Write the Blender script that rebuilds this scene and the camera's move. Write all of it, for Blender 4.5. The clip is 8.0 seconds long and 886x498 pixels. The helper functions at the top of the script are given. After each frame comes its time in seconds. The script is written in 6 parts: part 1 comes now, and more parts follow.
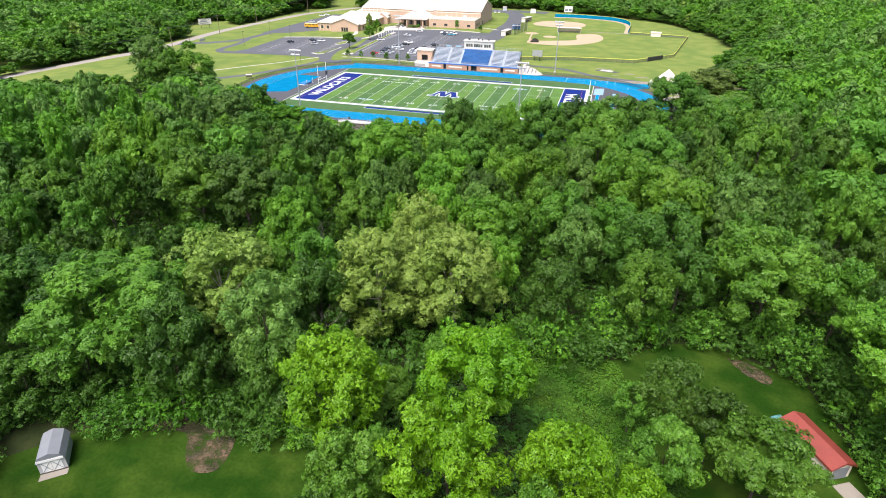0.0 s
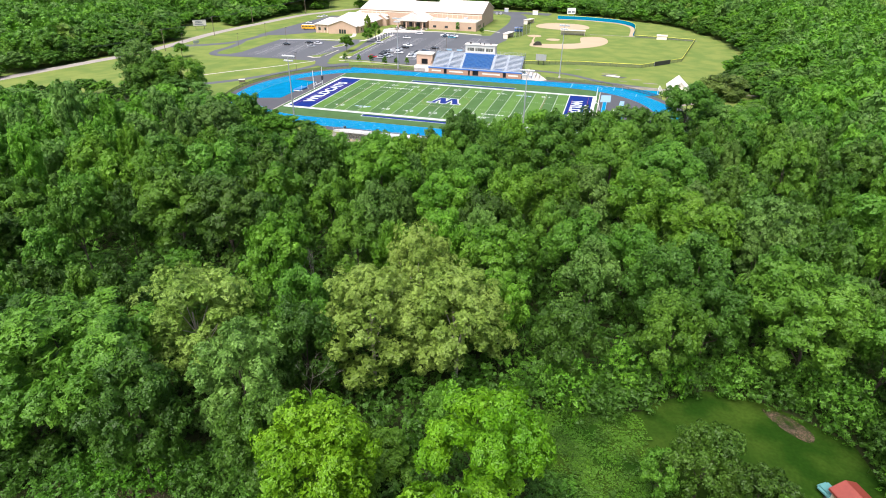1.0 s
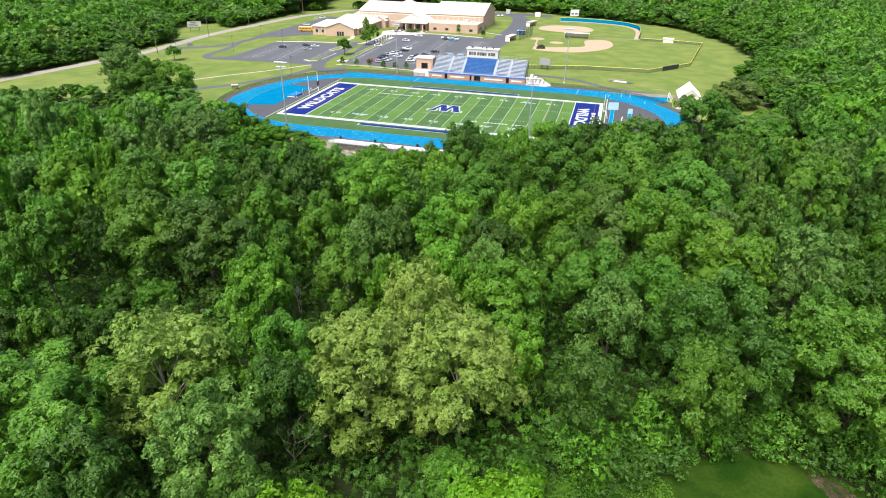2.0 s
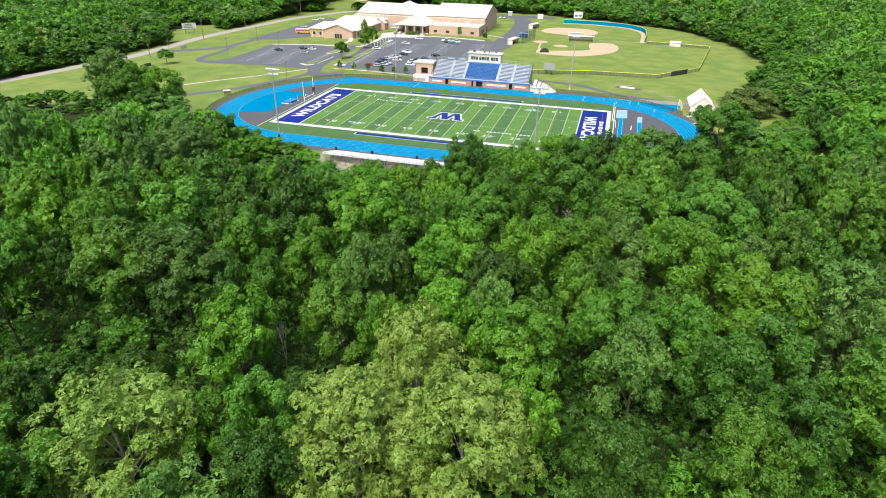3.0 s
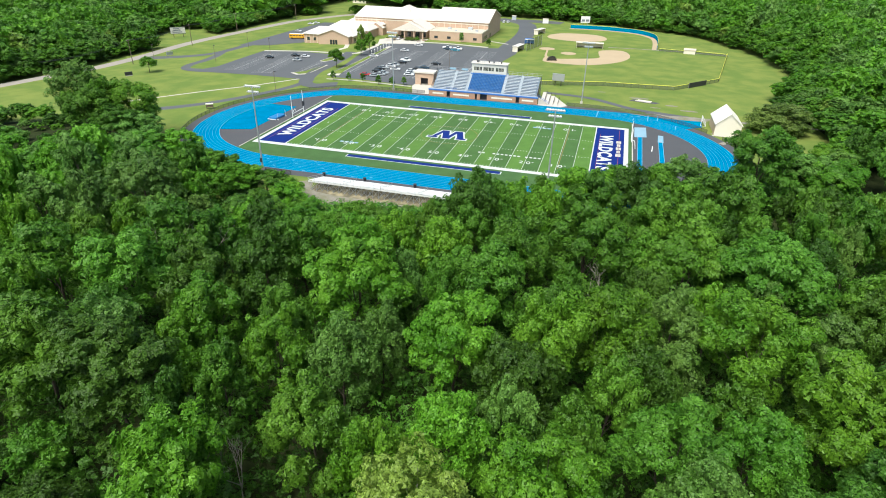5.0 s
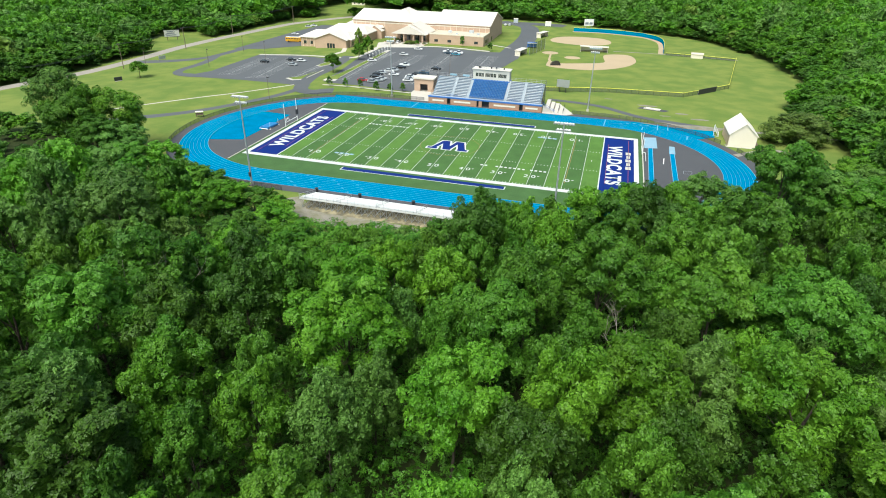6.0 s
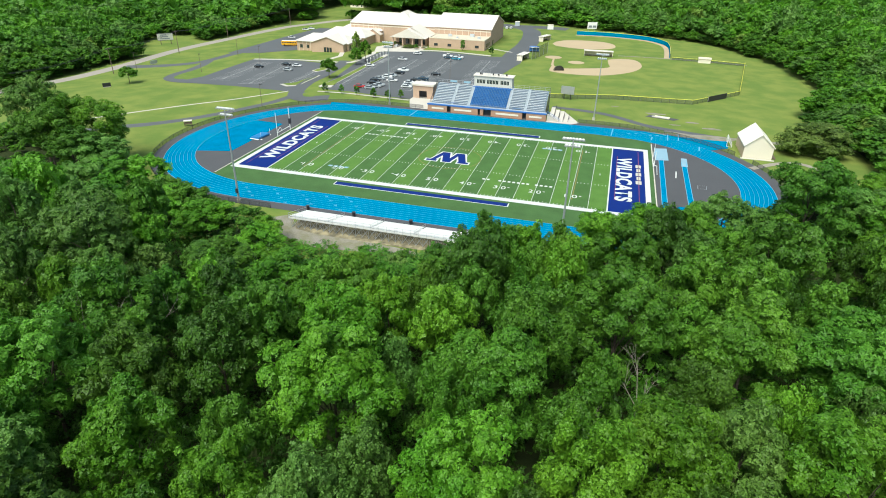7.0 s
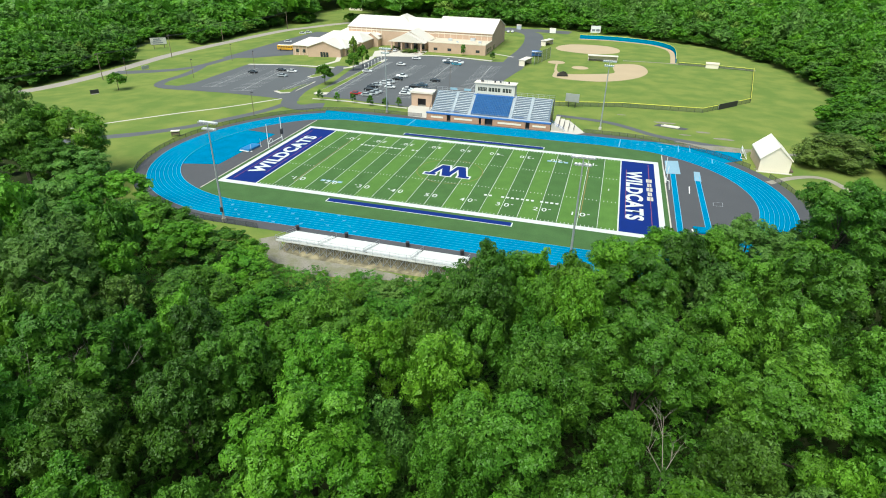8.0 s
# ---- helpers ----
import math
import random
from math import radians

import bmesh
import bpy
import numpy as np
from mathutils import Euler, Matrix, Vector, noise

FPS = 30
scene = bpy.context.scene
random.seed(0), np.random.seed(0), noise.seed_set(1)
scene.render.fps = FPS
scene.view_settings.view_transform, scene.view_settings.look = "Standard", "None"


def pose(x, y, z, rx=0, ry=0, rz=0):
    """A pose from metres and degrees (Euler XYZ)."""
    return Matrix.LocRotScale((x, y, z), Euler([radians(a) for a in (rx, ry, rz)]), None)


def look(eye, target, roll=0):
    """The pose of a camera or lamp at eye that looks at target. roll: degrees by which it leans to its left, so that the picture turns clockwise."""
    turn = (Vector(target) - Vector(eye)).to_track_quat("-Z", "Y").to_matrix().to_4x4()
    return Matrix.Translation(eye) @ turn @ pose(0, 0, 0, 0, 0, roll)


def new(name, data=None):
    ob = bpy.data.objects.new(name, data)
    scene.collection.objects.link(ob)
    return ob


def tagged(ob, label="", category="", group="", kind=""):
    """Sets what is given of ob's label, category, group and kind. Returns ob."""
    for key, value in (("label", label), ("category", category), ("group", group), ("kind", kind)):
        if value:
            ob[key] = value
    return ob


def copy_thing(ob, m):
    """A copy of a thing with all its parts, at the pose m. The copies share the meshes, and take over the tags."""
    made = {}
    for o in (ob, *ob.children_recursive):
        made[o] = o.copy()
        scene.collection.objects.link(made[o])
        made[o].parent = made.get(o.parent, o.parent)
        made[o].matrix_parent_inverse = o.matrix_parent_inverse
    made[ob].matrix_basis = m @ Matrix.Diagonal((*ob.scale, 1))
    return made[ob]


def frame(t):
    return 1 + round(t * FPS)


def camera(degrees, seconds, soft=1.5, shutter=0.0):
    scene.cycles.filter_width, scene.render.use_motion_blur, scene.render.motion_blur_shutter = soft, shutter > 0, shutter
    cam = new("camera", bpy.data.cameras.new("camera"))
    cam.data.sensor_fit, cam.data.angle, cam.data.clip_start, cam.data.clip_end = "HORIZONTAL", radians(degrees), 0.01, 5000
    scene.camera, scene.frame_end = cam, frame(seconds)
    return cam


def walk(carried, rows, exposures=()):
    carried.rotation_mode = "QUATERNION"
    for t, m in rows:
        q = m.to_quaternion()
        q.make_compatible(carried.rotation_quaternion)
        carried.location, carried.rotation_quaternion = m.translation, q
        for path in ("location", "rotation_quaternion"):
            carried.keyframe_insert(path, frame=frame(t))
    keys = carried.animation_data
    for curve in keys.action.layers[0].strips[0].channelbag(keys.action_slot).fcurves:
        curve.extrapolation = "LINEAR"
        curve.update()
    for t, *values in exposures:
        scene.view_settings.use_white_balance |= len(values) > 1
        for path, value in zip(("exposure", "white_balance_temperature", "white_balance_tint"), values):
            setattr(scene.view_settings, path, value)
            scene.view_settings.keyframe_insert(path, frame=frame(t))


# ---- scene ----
cam = camera(74.4, 8.0, soft=1.0)
PATH = [
    (0.0, (63.64, -230.12, 58.88), (51.90, -187.87, 34.87), 0.57),
    (0.5, (61.98, -224.83, 58.92), (50.27, -182.57, 34.89), 0.64),
    (1.0, (60.33, -219.55, 58.93), (48.64, -177.30, 34.90), 0.71),
    (1.5, (58.69, -214.30, 58.93), (47.02, -172.05, 34.89), 0.77),
    (3.0, (53.85, -198.69, 58.82), (42.20, -156.42, 34.77), 0.94),
    (3.5, (52.27, -193.52, 58.75), (40.63, -151.25, 34.72), 0.98),
    (4.0, (50.72, -188.38, 58.67), (39.08, -146.10, 34.65), 1.02),
    (4.5, (49.19, -183.26, 58.59), (37.54, -140.97, 34.58), 1.05),
    (6.0, (44.79, -168.01, 58.30), (33.11, -125.68, 34.38), 1.11),
    (6.5, (43.39, -162.96, 58.19), (31.69, -120.62, 34.31), 1.11),
    (7.0, (42.02, -157.93, 58.09), (30.32, -115.56, 34.26), 1.11),
    (7.5, (40.70, -152.92, 57.98), (28.98, -110.52, 34.21), 1.10),
    (8.0, (39.43, -147.93, 57.88), (27.68, -105.50, 34.17), 1.08),
]
walk(cam, [(t, look(eye, target, roll)) for t, eye, target, roll in PATH], exposures=[(0.0, 0.60, 6500, 16), (8.0, 0.22, 6500, -3)])

# ---- daylight: bright overcast, the sun high and veiled, behind the flight ----
world = bpy.data.worlds.new("sky")
scene.world = world
world.use_nodes = True
wn = world.node_tree
sky = wn.nodes.new("ShaderNodeTexSky")
sky.sky_type, sky.sun_disc = "NISHITA", False
sky.sun_elevation, sky.sun_rotation = radians(60), radians(195)
sky.air_density, sky.dust_density, sky.ozone_density = 1.0, 4.0, 0.6
wn.links.new(sky.outputs[0], wn.nodes["Background"].inputs[0])
wn.nodes["Background"].inputs[1].default_value = 0.15
sun = new("sun", bpy.data.lights.new("sun", "SUN"))
sun.data.energy, sun.data.angle, sun.data.color = 3.3, radians(38), (1.0, 0.985, 0.95)
SUN_DIR = Vector((math.sin(radians(195)) * math.cos(radians(60)), math.cos(radians(195)) * math.cos(radians(60)), math.sin(radians(60))))
sun.matrix_world = look(SUN_DIR * 300, (0, 0, 0))


# ---- terrain: level, falling away towards the road ----
def gz(x):
    return 0.0 if x > -60 else (-0.045 * (-60 - x) if x > -240 else -8.1)


# ---- materials ----
def mat(name, color, rough=0.8, vary=0.15, scale=1.0, bump=0.0, metal=0.0, fine=12.0, island=0.0, obj=0.0, spec=0.5, color2=None):
    """A surface with variation at two scales; island and obj add a change from piece to piece and from thing to thing."""
    m = bpy.data.materials.new(name)
    m.use_nodes = True
    n, l = m.node_tree.nodes, m.node_tree.links
    b = n["Principled BSDF"]
    b.inputs["Roughness"].default_value, b.inputs["Metallic"].default_value = rough, metal
    b.inputs["Specular IOR Level"].default_value = spec
    geo = n.new("ShaderNodeNewGeometry")
    big, small = n.new("ShaderNodeTexNoise"), n.new("ShaderNodeTexNoise")
    for tex, sc in ((big, scale), (small, scale * fine)):
        tex.inputs["Scale"].default_value, tex.inputs["Detail"].default_value = sc, 4.0
        l.new(geo.outputs["Position"], tex.inputs["Vector"])
    add = n.new("ShaderNodeMath"); add.operation = "ADD"
    l.new(big.outputs["Fac"], add.inputs[0]); l.new(small.outputs["Fac"], add.inputs[1])
    last = add
    mul = n.new("ShaderNodeMath"); mul.operation = "MULTIPLY_ADD"
    mul.inputs[1].default_value, mul.inputs[2].default_value = vary * 2, 1 - vary * 2
    l.new(last.outputs[0], mul.inputs[0])
    last = mul
    for src, amount in (("Random Per Island", island), ("obj", obj)):
        if amount:
            ma = n.new("ShaderNodeMath"); ma.operation = "MULTIPLY_ADD"
            ma.inputs[1].default_value, ma.inputs[2].default_value = 2 * amount, 1 - amount
            if src == "obj":
                l.new(n.new("ShaderNodeObjectInfo").outputs["Random"], ma.inputs[0])
            else:
                l.new(geo.outputs[src], ma.inputs[0])
            mm = n.new("ShaderNodeMath"); mm.operation = "MULTIPLY"
            l.new(last.outputs[0], mm.inputs[0]); l.new(ma.outputs[0], mm.inputs[1])
            last = mm
    sc = n.new("ShaderNodeVectorMath"); sc.operation = "SCALE"
    if color2:
        mix = n.new("ShaderNodeMix"); mix.data_type = "RGBA"
        mix.inputs["A"].default_value, mix.inputs["B"].default_value = (*color, 1), (*color2, 1)
        ramp = n.new("ShaderNodeMapRange")
        ramp.inputs["From Min"].default_value, ramp.inputs["From Max"].default_value = 0.38, 0.62
        l.new(big.outputs["Fac"], ramp.inputs["Value"]); l.new(ramp.outputs[0], mix.inputs["Factor"])
        l.new(mix.outputs["Result"], sc.inputs[0])
    else:
        sc.inputs[0].default_value = color
    l.new(last.outputs[0], sc.inputs["Scale"])
    l.new(sc.outputs[0], b.inputs["Base Color"])
    if bump:
        bp = n.new("ShaderNodeBump")
        bp.inputs["Strength"].default_value, bp.inputs["Distance"].default_value = bump, 0.05
        l.new(small.outputs["Fac"], bp.inputs["Height"]); l.new(bp.outputs[0], b.inputs["Normal"])
    return m


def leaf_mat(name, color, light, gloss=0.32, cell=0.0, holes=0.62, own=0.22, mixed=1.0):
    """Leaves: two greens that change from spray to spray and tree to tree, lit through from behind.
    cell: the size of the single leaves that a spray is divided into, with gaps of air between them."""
    m = mat(name, color, 0.48, 0.15, 0.16, 0.0, fine=9, island=0.13, obj=own, spec=gloss, color2=light)
    n, l = m.node_tree.nodes, m.node_tree.links
    b, out = n["Principled BSDF"], n["Material Output"]
    tr, mx = n.new("ShaderNodeBsdfTranslucent"), n.new("ShaderNodeMixShader")
    src = b.inputs["Base Color"].links[0].from_socket
    mx.inputs[0].default_value = 0.32
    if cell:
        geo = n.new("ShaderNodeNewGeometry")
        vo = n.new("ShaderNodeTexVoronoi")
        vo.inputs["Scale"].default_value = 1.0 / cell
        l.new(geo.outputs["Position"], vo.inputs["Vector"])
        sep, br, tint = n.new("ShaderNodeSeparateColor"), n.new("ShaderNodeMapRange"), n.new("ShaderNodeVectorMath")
        l.new(vo.outputs["Color"], sep.inputs[0])
        br.inputs["To Min"].default_value, br.inputs["To Max"].default_value = 1 - 0.26 * mixed, 1 + 0.26 * mixed
        l.new(sep.outputs[0], br.inputs["Value"])
        tint.operation = "SCALE"
        l.new(src, tint.inputs[0]); l.new(br.outputs[0], tint.inputs["Scale"])
        # and each tree has a hue of its own
        info, turn, shift, hue = n.new("ShaderNodeObjectInfo"), n.new("ShaderNodeMath"), n.new("ShaderNodeMapRange"), n.new("ShaderNodeHueSaturation")
        turn.operation = "PINGPONG"
        turn.inputs[1].default_value = 0.13
        shift.inputs["From Max"].default_value = 0.13
        shift.inputs["To Min"].default_value, shift.inputs["To Max"].default_value = 0.493, 0.508
        l.new(info.outputs["Random"], turn.inputs[0]); l.new(turn.outputs[0], shift.inputs["Value"]); l.new(shift.outputs[0], hue.inputs["Hue"])
        l.new(tint.outputs[0], hue.inputs["Color"])
        src = hue.outputs[0]
        l.new(src, b.inputs["Base Color"])
        # each leaf leans its own way
        lean, fan, unit = n.new("ShaderNodeVectorMath"), n.new("ShaderNodeVectorMath"), n.new("ShaderNodeVectorMath")
        lean.operation, fan.operation, unit.operation = "SUBTRACT", "MULTIPLY_ADD", "NORMALIZE"
        lean.inputs[1].default_value = (0.5, 0.5, 0.5)
        l.new(vo.outputs["Color"], lean.inputs[0])
        fan.inputs[1].default_value = (0.9 * mixed, 0.9 * mixed, 0.9 * mixed)
        l.new(lean.outputs[0], fan.inputs[0]); l.new(geo.outputs["Normal"], fan.inputs[2]); l.new(fan.outputs[0], unit.inputs[0])
        l.new(unit.outputs[0], b.inputs["Normal"]); l.new(unit.outputs[0], tr.inputs["Normal"])
    l.new(src, tr.inputs["Color"])
    l.new(b.outputs[0], mx.inputs[1]); l.new(tr.outputs[0], mx.inputs[2])
    last = mx
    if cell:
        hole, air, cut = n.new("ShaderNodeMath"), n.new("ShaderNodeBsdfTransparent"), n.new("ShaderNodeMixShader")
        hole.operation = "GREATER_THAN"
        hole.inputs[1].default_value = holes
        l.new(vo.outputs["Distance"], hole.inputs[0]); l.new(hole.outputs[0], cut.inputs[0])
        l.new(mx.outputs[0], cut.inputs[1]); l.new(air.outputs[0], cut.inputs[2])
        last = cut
    l.new(last.outputs[0], out.inputs["Surface"])
    return m


def mesh_fabric(name, color, clear):
    """Chain-link seen from far: wires too fine to tell apart, mostly gaps."""
    m = mat(name, color, 0.6, 0.1, 2.0)
    n, l = m.node_tree.nodes, m.node_tree.links
    tr, mx = n.new("ShaderNodeBsdfTransparent"), n.new("ShaderNodeMixShader")
    mx.inputs[0].default_value = clear
    l.new(n["Principled BSDF"].outputs[0], mx.inputs[1]); l.new(tr.outputs[0], mx.inputs[2])
    l.new(mx.outputs[0], n["Material Output"].inputs["Surface"])
    return m


M_GRASS = mat("mown_grass", (0.122, 0.183, 0.039), 0.9, 0.12, 0.10, 0.3, fine=22, color2=(0.170, 0.212, 0.049), spec=0.15)
# lawn green darkened so that its colour carries the trees' shade
M_LAWN = mat("shade_toned_lawn", (0.014, 0.047, 0.004), 0.95, 0.38, 0.16, 0.6, fine=14, color2=(0.034, 0.068, 0.008), spec=0.05)
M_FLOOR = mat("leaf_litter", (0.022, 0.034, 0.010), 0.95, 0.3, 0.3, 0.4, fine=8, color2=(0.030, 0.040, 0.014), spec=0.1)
M_DIRT = mat("bare_dirt", (0.13, 0.115, 0.075), 0.95, 0.25, 0.5, 0.3, fine=7, color2=(0.30, 0.26, 0.16))
M_SOIL = mat("damp_soil", (0.120, 0.086, 0.050), 0.95, 0.32, 0.35, 0.4, fine=9, color2=(0.050, 0.042, 0.022))
nt = M_SOIL.node_tree
tufts, edge, gap, worn = nt.nodes.new("ShaderNodeTexNoise"), nt.nodes.new("ShaderNodeMapRange"), nt.nodes.new("ShaderNodeBsdfTransparent"), nt.nodes.new("ShaderNodeMixShader")
tufts.inputs["Scale"].default_value, tufts.inputs["Detail"].default_value, tufts.inputs["Roughness"].default_value = 0.55, 8.0, 0.72
edge.inputs["From Min"].default_value, edge.inputs["From Max"].default_value = 0.40, 0.62
nt.links.new(nt.nodes["New Geometry"].outputs["Position"] if "New Geometry" in nt.nodes else nt.nodes["Geometry"].outputs["Position"], tufts.inputs["Vector"])
nt.links.new(tufts.outputs["Fac"], edge.inputs["Value"]); nt.links.new(edge.outputs[0], worn.inputs[0])
nt.links.new(nt.nodes["Principled BSDF"].outputs[0], worn.inputs[1]); nt.links.new(gap.outputs[0], worn.inputs[2])
nt.links.new(worn.outputs[0], nt.nodes["Material Output"].inputs["Surface"])
M_CLAY = mat("infield_clay", (0.42, 0.325, 0.21), 0.95, 0.08, 0.12, 0.1, fine=12)
M_GRAVEL = mat("pale_gravel", (0.26, 0.240, 0.205), 0.95, 0.3, 0.35, 0.3, fine=9, color2=(0.17, 0.165, 0.105))
M_ASPH = mat("asphalt", (0.088, 0.094, 0.102), 0.85, 0.14, 0.07, 0.1, fine=25)
M_ASPH_D = mat("dark_asphalt", (0.068, 0.070, 0.078), 0.85, 0.12, 0.12, 0.1, fine=20)
M_ROAD = mat("worn_road", (0.30, 0.27, 0.24), 0.9, 0.1, 0.1, 0.1, fine=15)
M_PAVE = mat("stained_concrete", (0.27, 0.245, 0.205), 0.9, 0.15, 0.5, 0.1)
M_CONC = mat("concrete", (0.50, 0.47, 0.42), 0.85, 0.1, 0.3, 0.1, fine=10)
M_TRACK = mat("blue_track", (0.0, 0.198, 0.365), 0.75, 0.14, 0.10, 0.1, fine=24, spec=0.0, color2=(0.0, 0.160, 0.315))
M_PAD = mat("blue_apron", (0.0, 0.165, 0.32), 0.75, 0.26, 0.22, 0.1, fine=10, spec=0.0)
M_TURFW = mat("turf_white", (0.54, 0.57, 0.555), 0.85, 0.12, 0.4, fine=20)
M_LANE = mat("lane_paint", (0.11, 0.35, 0.53), 0.7, 0.06, 0.6)
M_TURF_L = mat("turf_light", (0.085, 0.176, 0.037), 0.85, 0.26, 0.22, 0.2, fine=30, spec=0.15)
M_TURF_D = mat("turf_dark", (0.060, 0.128, 0.038), 0.85, 0.26, 0.22, 0.2, fine=30, spec=0.15)
M_TURF_B = mat("turf_border", (0.060, 0.124, 0.042), 0.85, 0.28, 0.22, 0.2, fine=30, spec=0.15)
M_WHITE = mat("white_paint", (0.80, 0.80, 0.78), 0.7, 0.05, 0.5)
M_STALL = mat("worn_stall_paint", (0.42, 0.43, 0.43), 0.8, 0.25, 0.4)
M_PRESS = mat("pale_grey_siding", (0.56, 0.55, 0.50), 0.7, 0.06, 0.4)
M_BLUE = mat("royal_blue_turf", (0.001, 0.018, 0.155), 0.8, 0.1, 0.2, 0.1, fine=30, spec=0.2)
M_PALEBLUE = mat("pale_blue_paint", (0.22, 0.36, 0.46), 0.8, 0.1, 0.3)
M_RED = mat("red_paint", (0.22, 0.05, 0.09), 0.7, 0.1, 0.5)
M_ORANGE = mat("soccer_line", (0.22, 0.16, 0.05), 0.8, 0.1, 0.5)
# bluish sky reflection is mixed into this metal's base colour
M_ALU = mat("aluminium", (0.52, 0.57, 0.62), 0.45, 0.06, 0.5, metal=0.35)
M_PLANK = mat("white_plank", (0.64, 0.65, 0.64), 0.5, 0.06, 0.5)
M_STEEL = mat("galvanised_steel", (0.42, 0.44, 0.46), 0.5, 0.08, 0.8, metal=0.5)
M_DARK = mat("dark_metal", (0.03, 0.03, 0.035), 0.5, 0.1, 0.8)
M_FENCE = mesh_fabric("chain_link", (0.05, 0.06, 0.065), 0.5)
M_YELLOW = mat("yellow_cap", (0.75, 0.72, 0.10), 0.6, 0.06, 0.5)
M_BRICK = mat("brick", (0.42, 0.24, 0.15), 0.85, 0.14, 0.5, 0.2, fine=8)
M_BRICK_T = mat("tan_brick", (0.49, 0.345, 0.255), 0.85, 0.12, 0.4, 0.2, fine=8)
M_CREAM = mat("cream_siding", (0.74, 0.68, 0.56), 0.7, 0.05, 0.3)
M_ROOFW = mat("cream_metal_roof", (0.65, 0.605, 0.54), 0.5, 0.07, 0.2)
M_FLATROOF = mat("flat_roof_membrane", (0.55, 0.48, 0.38), 0.85, 0.12, 0.15)
M_GLASS = mat("dark_glass", (0.03, 0.04, 0.045), 0.08, 0.1, 0.5, spec=0.8)
# treads: darker copy of the bench metal, shade between rows put into colour
M_TREAD = mat("deck_painted_shade", (0.27, 0.33, 0.40), 0.5, 0.08, 0.5, metal=0.3)
M_BENCH = mat("bench_aluminium", (0.78, 0.80, 0.82), 0.4, 0.05, 0.5, metal=0.2)
M_SEATB = mat("blue_seats", (0.035, 0.14, 0.36), 0.5, 0.1, 0.6, obj=0.15)
M_BLUEP = mat("blue_trim_paint", (0.05, 0.16, 0.45), 0.5, 0.06, 0.5)
M_WOOD = mat("pole_wood", (0.16, 0.12, 0.09), 0.9, 0.15, 0.6)
M_BARK = mat("bark", (0.065, 0.052, 0.040), 0.95, 0.2, 0.8, 0.4)
M_BARK_P = mat("pale_bark", (0.42, 0.38, 0.32), 0.9, 0.2, 0.7, 0.3)
M_DEAD = mat("grey_deadwood", (0.27, 0.245, 0.21), 0.9, 0.2, 0.7, 0.3)
M_ROOFR = mat("red_metal_roof", (0.25, 0.050, 0.036), 0.55, 0.2, 0.6, fine=5)
M_ROOFG = mat("grey_shingle", (0.20, 0.22, 0.24), 0.8, 0.12, 0.8)
M_RUBBER = mat("tyre_rubber", (0.02, 0.02, 0.02), 0.8, 0.1, 3)
M_LAMP = mat("lamp_housing", (0.75, 0.76, 0.76), 0.4, 0.04, 1.0)
GREENS = {
    "b": ("bright", (0.080, 0.226, 0.012), (0.132, 0.300, 0.022)),
    "m": ("green", (0.068, 0.186, 0.015), (0.110, 0.256, 0.024)),
    "d": ("dark", (0.046, 0.118, 0.012), (0.072, 0.168, 0.018)),
    "p": ("grey_green", (0.090, 0.200, 0.031), (0.138, 0.268, 0.048)),
    "s": ("yellow_green", (0.170, 0.286, 0.040), (0.238, 0.360, 0.064)),
    "y": ("lime", (0.099, 0.260, 0.006), (0.150, 0.330, 0.010)),
}
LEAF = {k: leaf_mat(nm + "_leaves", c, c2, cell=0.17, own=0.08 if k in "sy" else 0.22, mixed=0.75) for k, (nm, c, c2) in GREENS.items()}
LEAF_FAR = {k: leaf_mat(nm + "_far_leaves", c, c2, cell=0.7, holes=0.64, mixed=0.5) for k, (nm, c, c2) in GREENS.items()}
KINDS = "bmdpsy"


# ---- makers ----
def link(name, bm, material, parent=None, label=""):
    me = bpy.data.meshes.new(name)
    bm.to_mesh(me)
    bm.free()
    me.materials.append(material)
    ob = new(name, me)
    if parent:
        ob.parent = parent
    if label:
        ob["label"] = label
    return ob


def part(name, bm, material, parent, label=""):
    return link(name, bm, material, parent, label)


def empty(name, m, label, category, group="", kind=""):
    ob = new(name)
    ob.matrix_basis = m
    return tagged(ob, label, category, group, kind)


def box(bm, x0, x1, y0, y1, z0, z1):
    v = [bm.verts.new((x, y, z)) for z in (z0, z1) for x, y in ((x0, y0), (x1, y0), (x1, y1), (x0, y1))]
    for f in ((3, 2, 1, 0), (4, 5, 6, 7), (0, 1, 5, 4), (1, 2, 6, 5), (2, 3, 7, 6), (3, 0, 4, 7)):
        bm.faces.new([v[i] for i in f])
    return bm


def boxes(*dims):
    bm = bmesh.new()
    for d in dims:
        box(bm, *d)
    return bm


def rod(bm, a, b, r0, r1=None, seg=8):
    """A tapered rod from a to b."""
    a, b = Vector(a), Vector(b)
    r1 = r0 if r1 is None else r1
    q = (b - a).to_track_quat("Z", "Y")
    rings = []
    for p, r in ((a, r0), (b, r1)):
        rings.append([bm.verts.new(p + q @ Vector((r * math.cos(2 * math.pi * i / seg), r * math.sin(2 * math.pi * i / seg), 0))) for i in range(seg)])
    for i in range(seg):
        j = (i + 1) % seg
        bm.faces.new((rings[0][i], rings[0][j], rings[1][j], rings[1][i]))
    bm.faces.new(rings[1]); bm.faces.new(rings[0][::-1])
    return bm


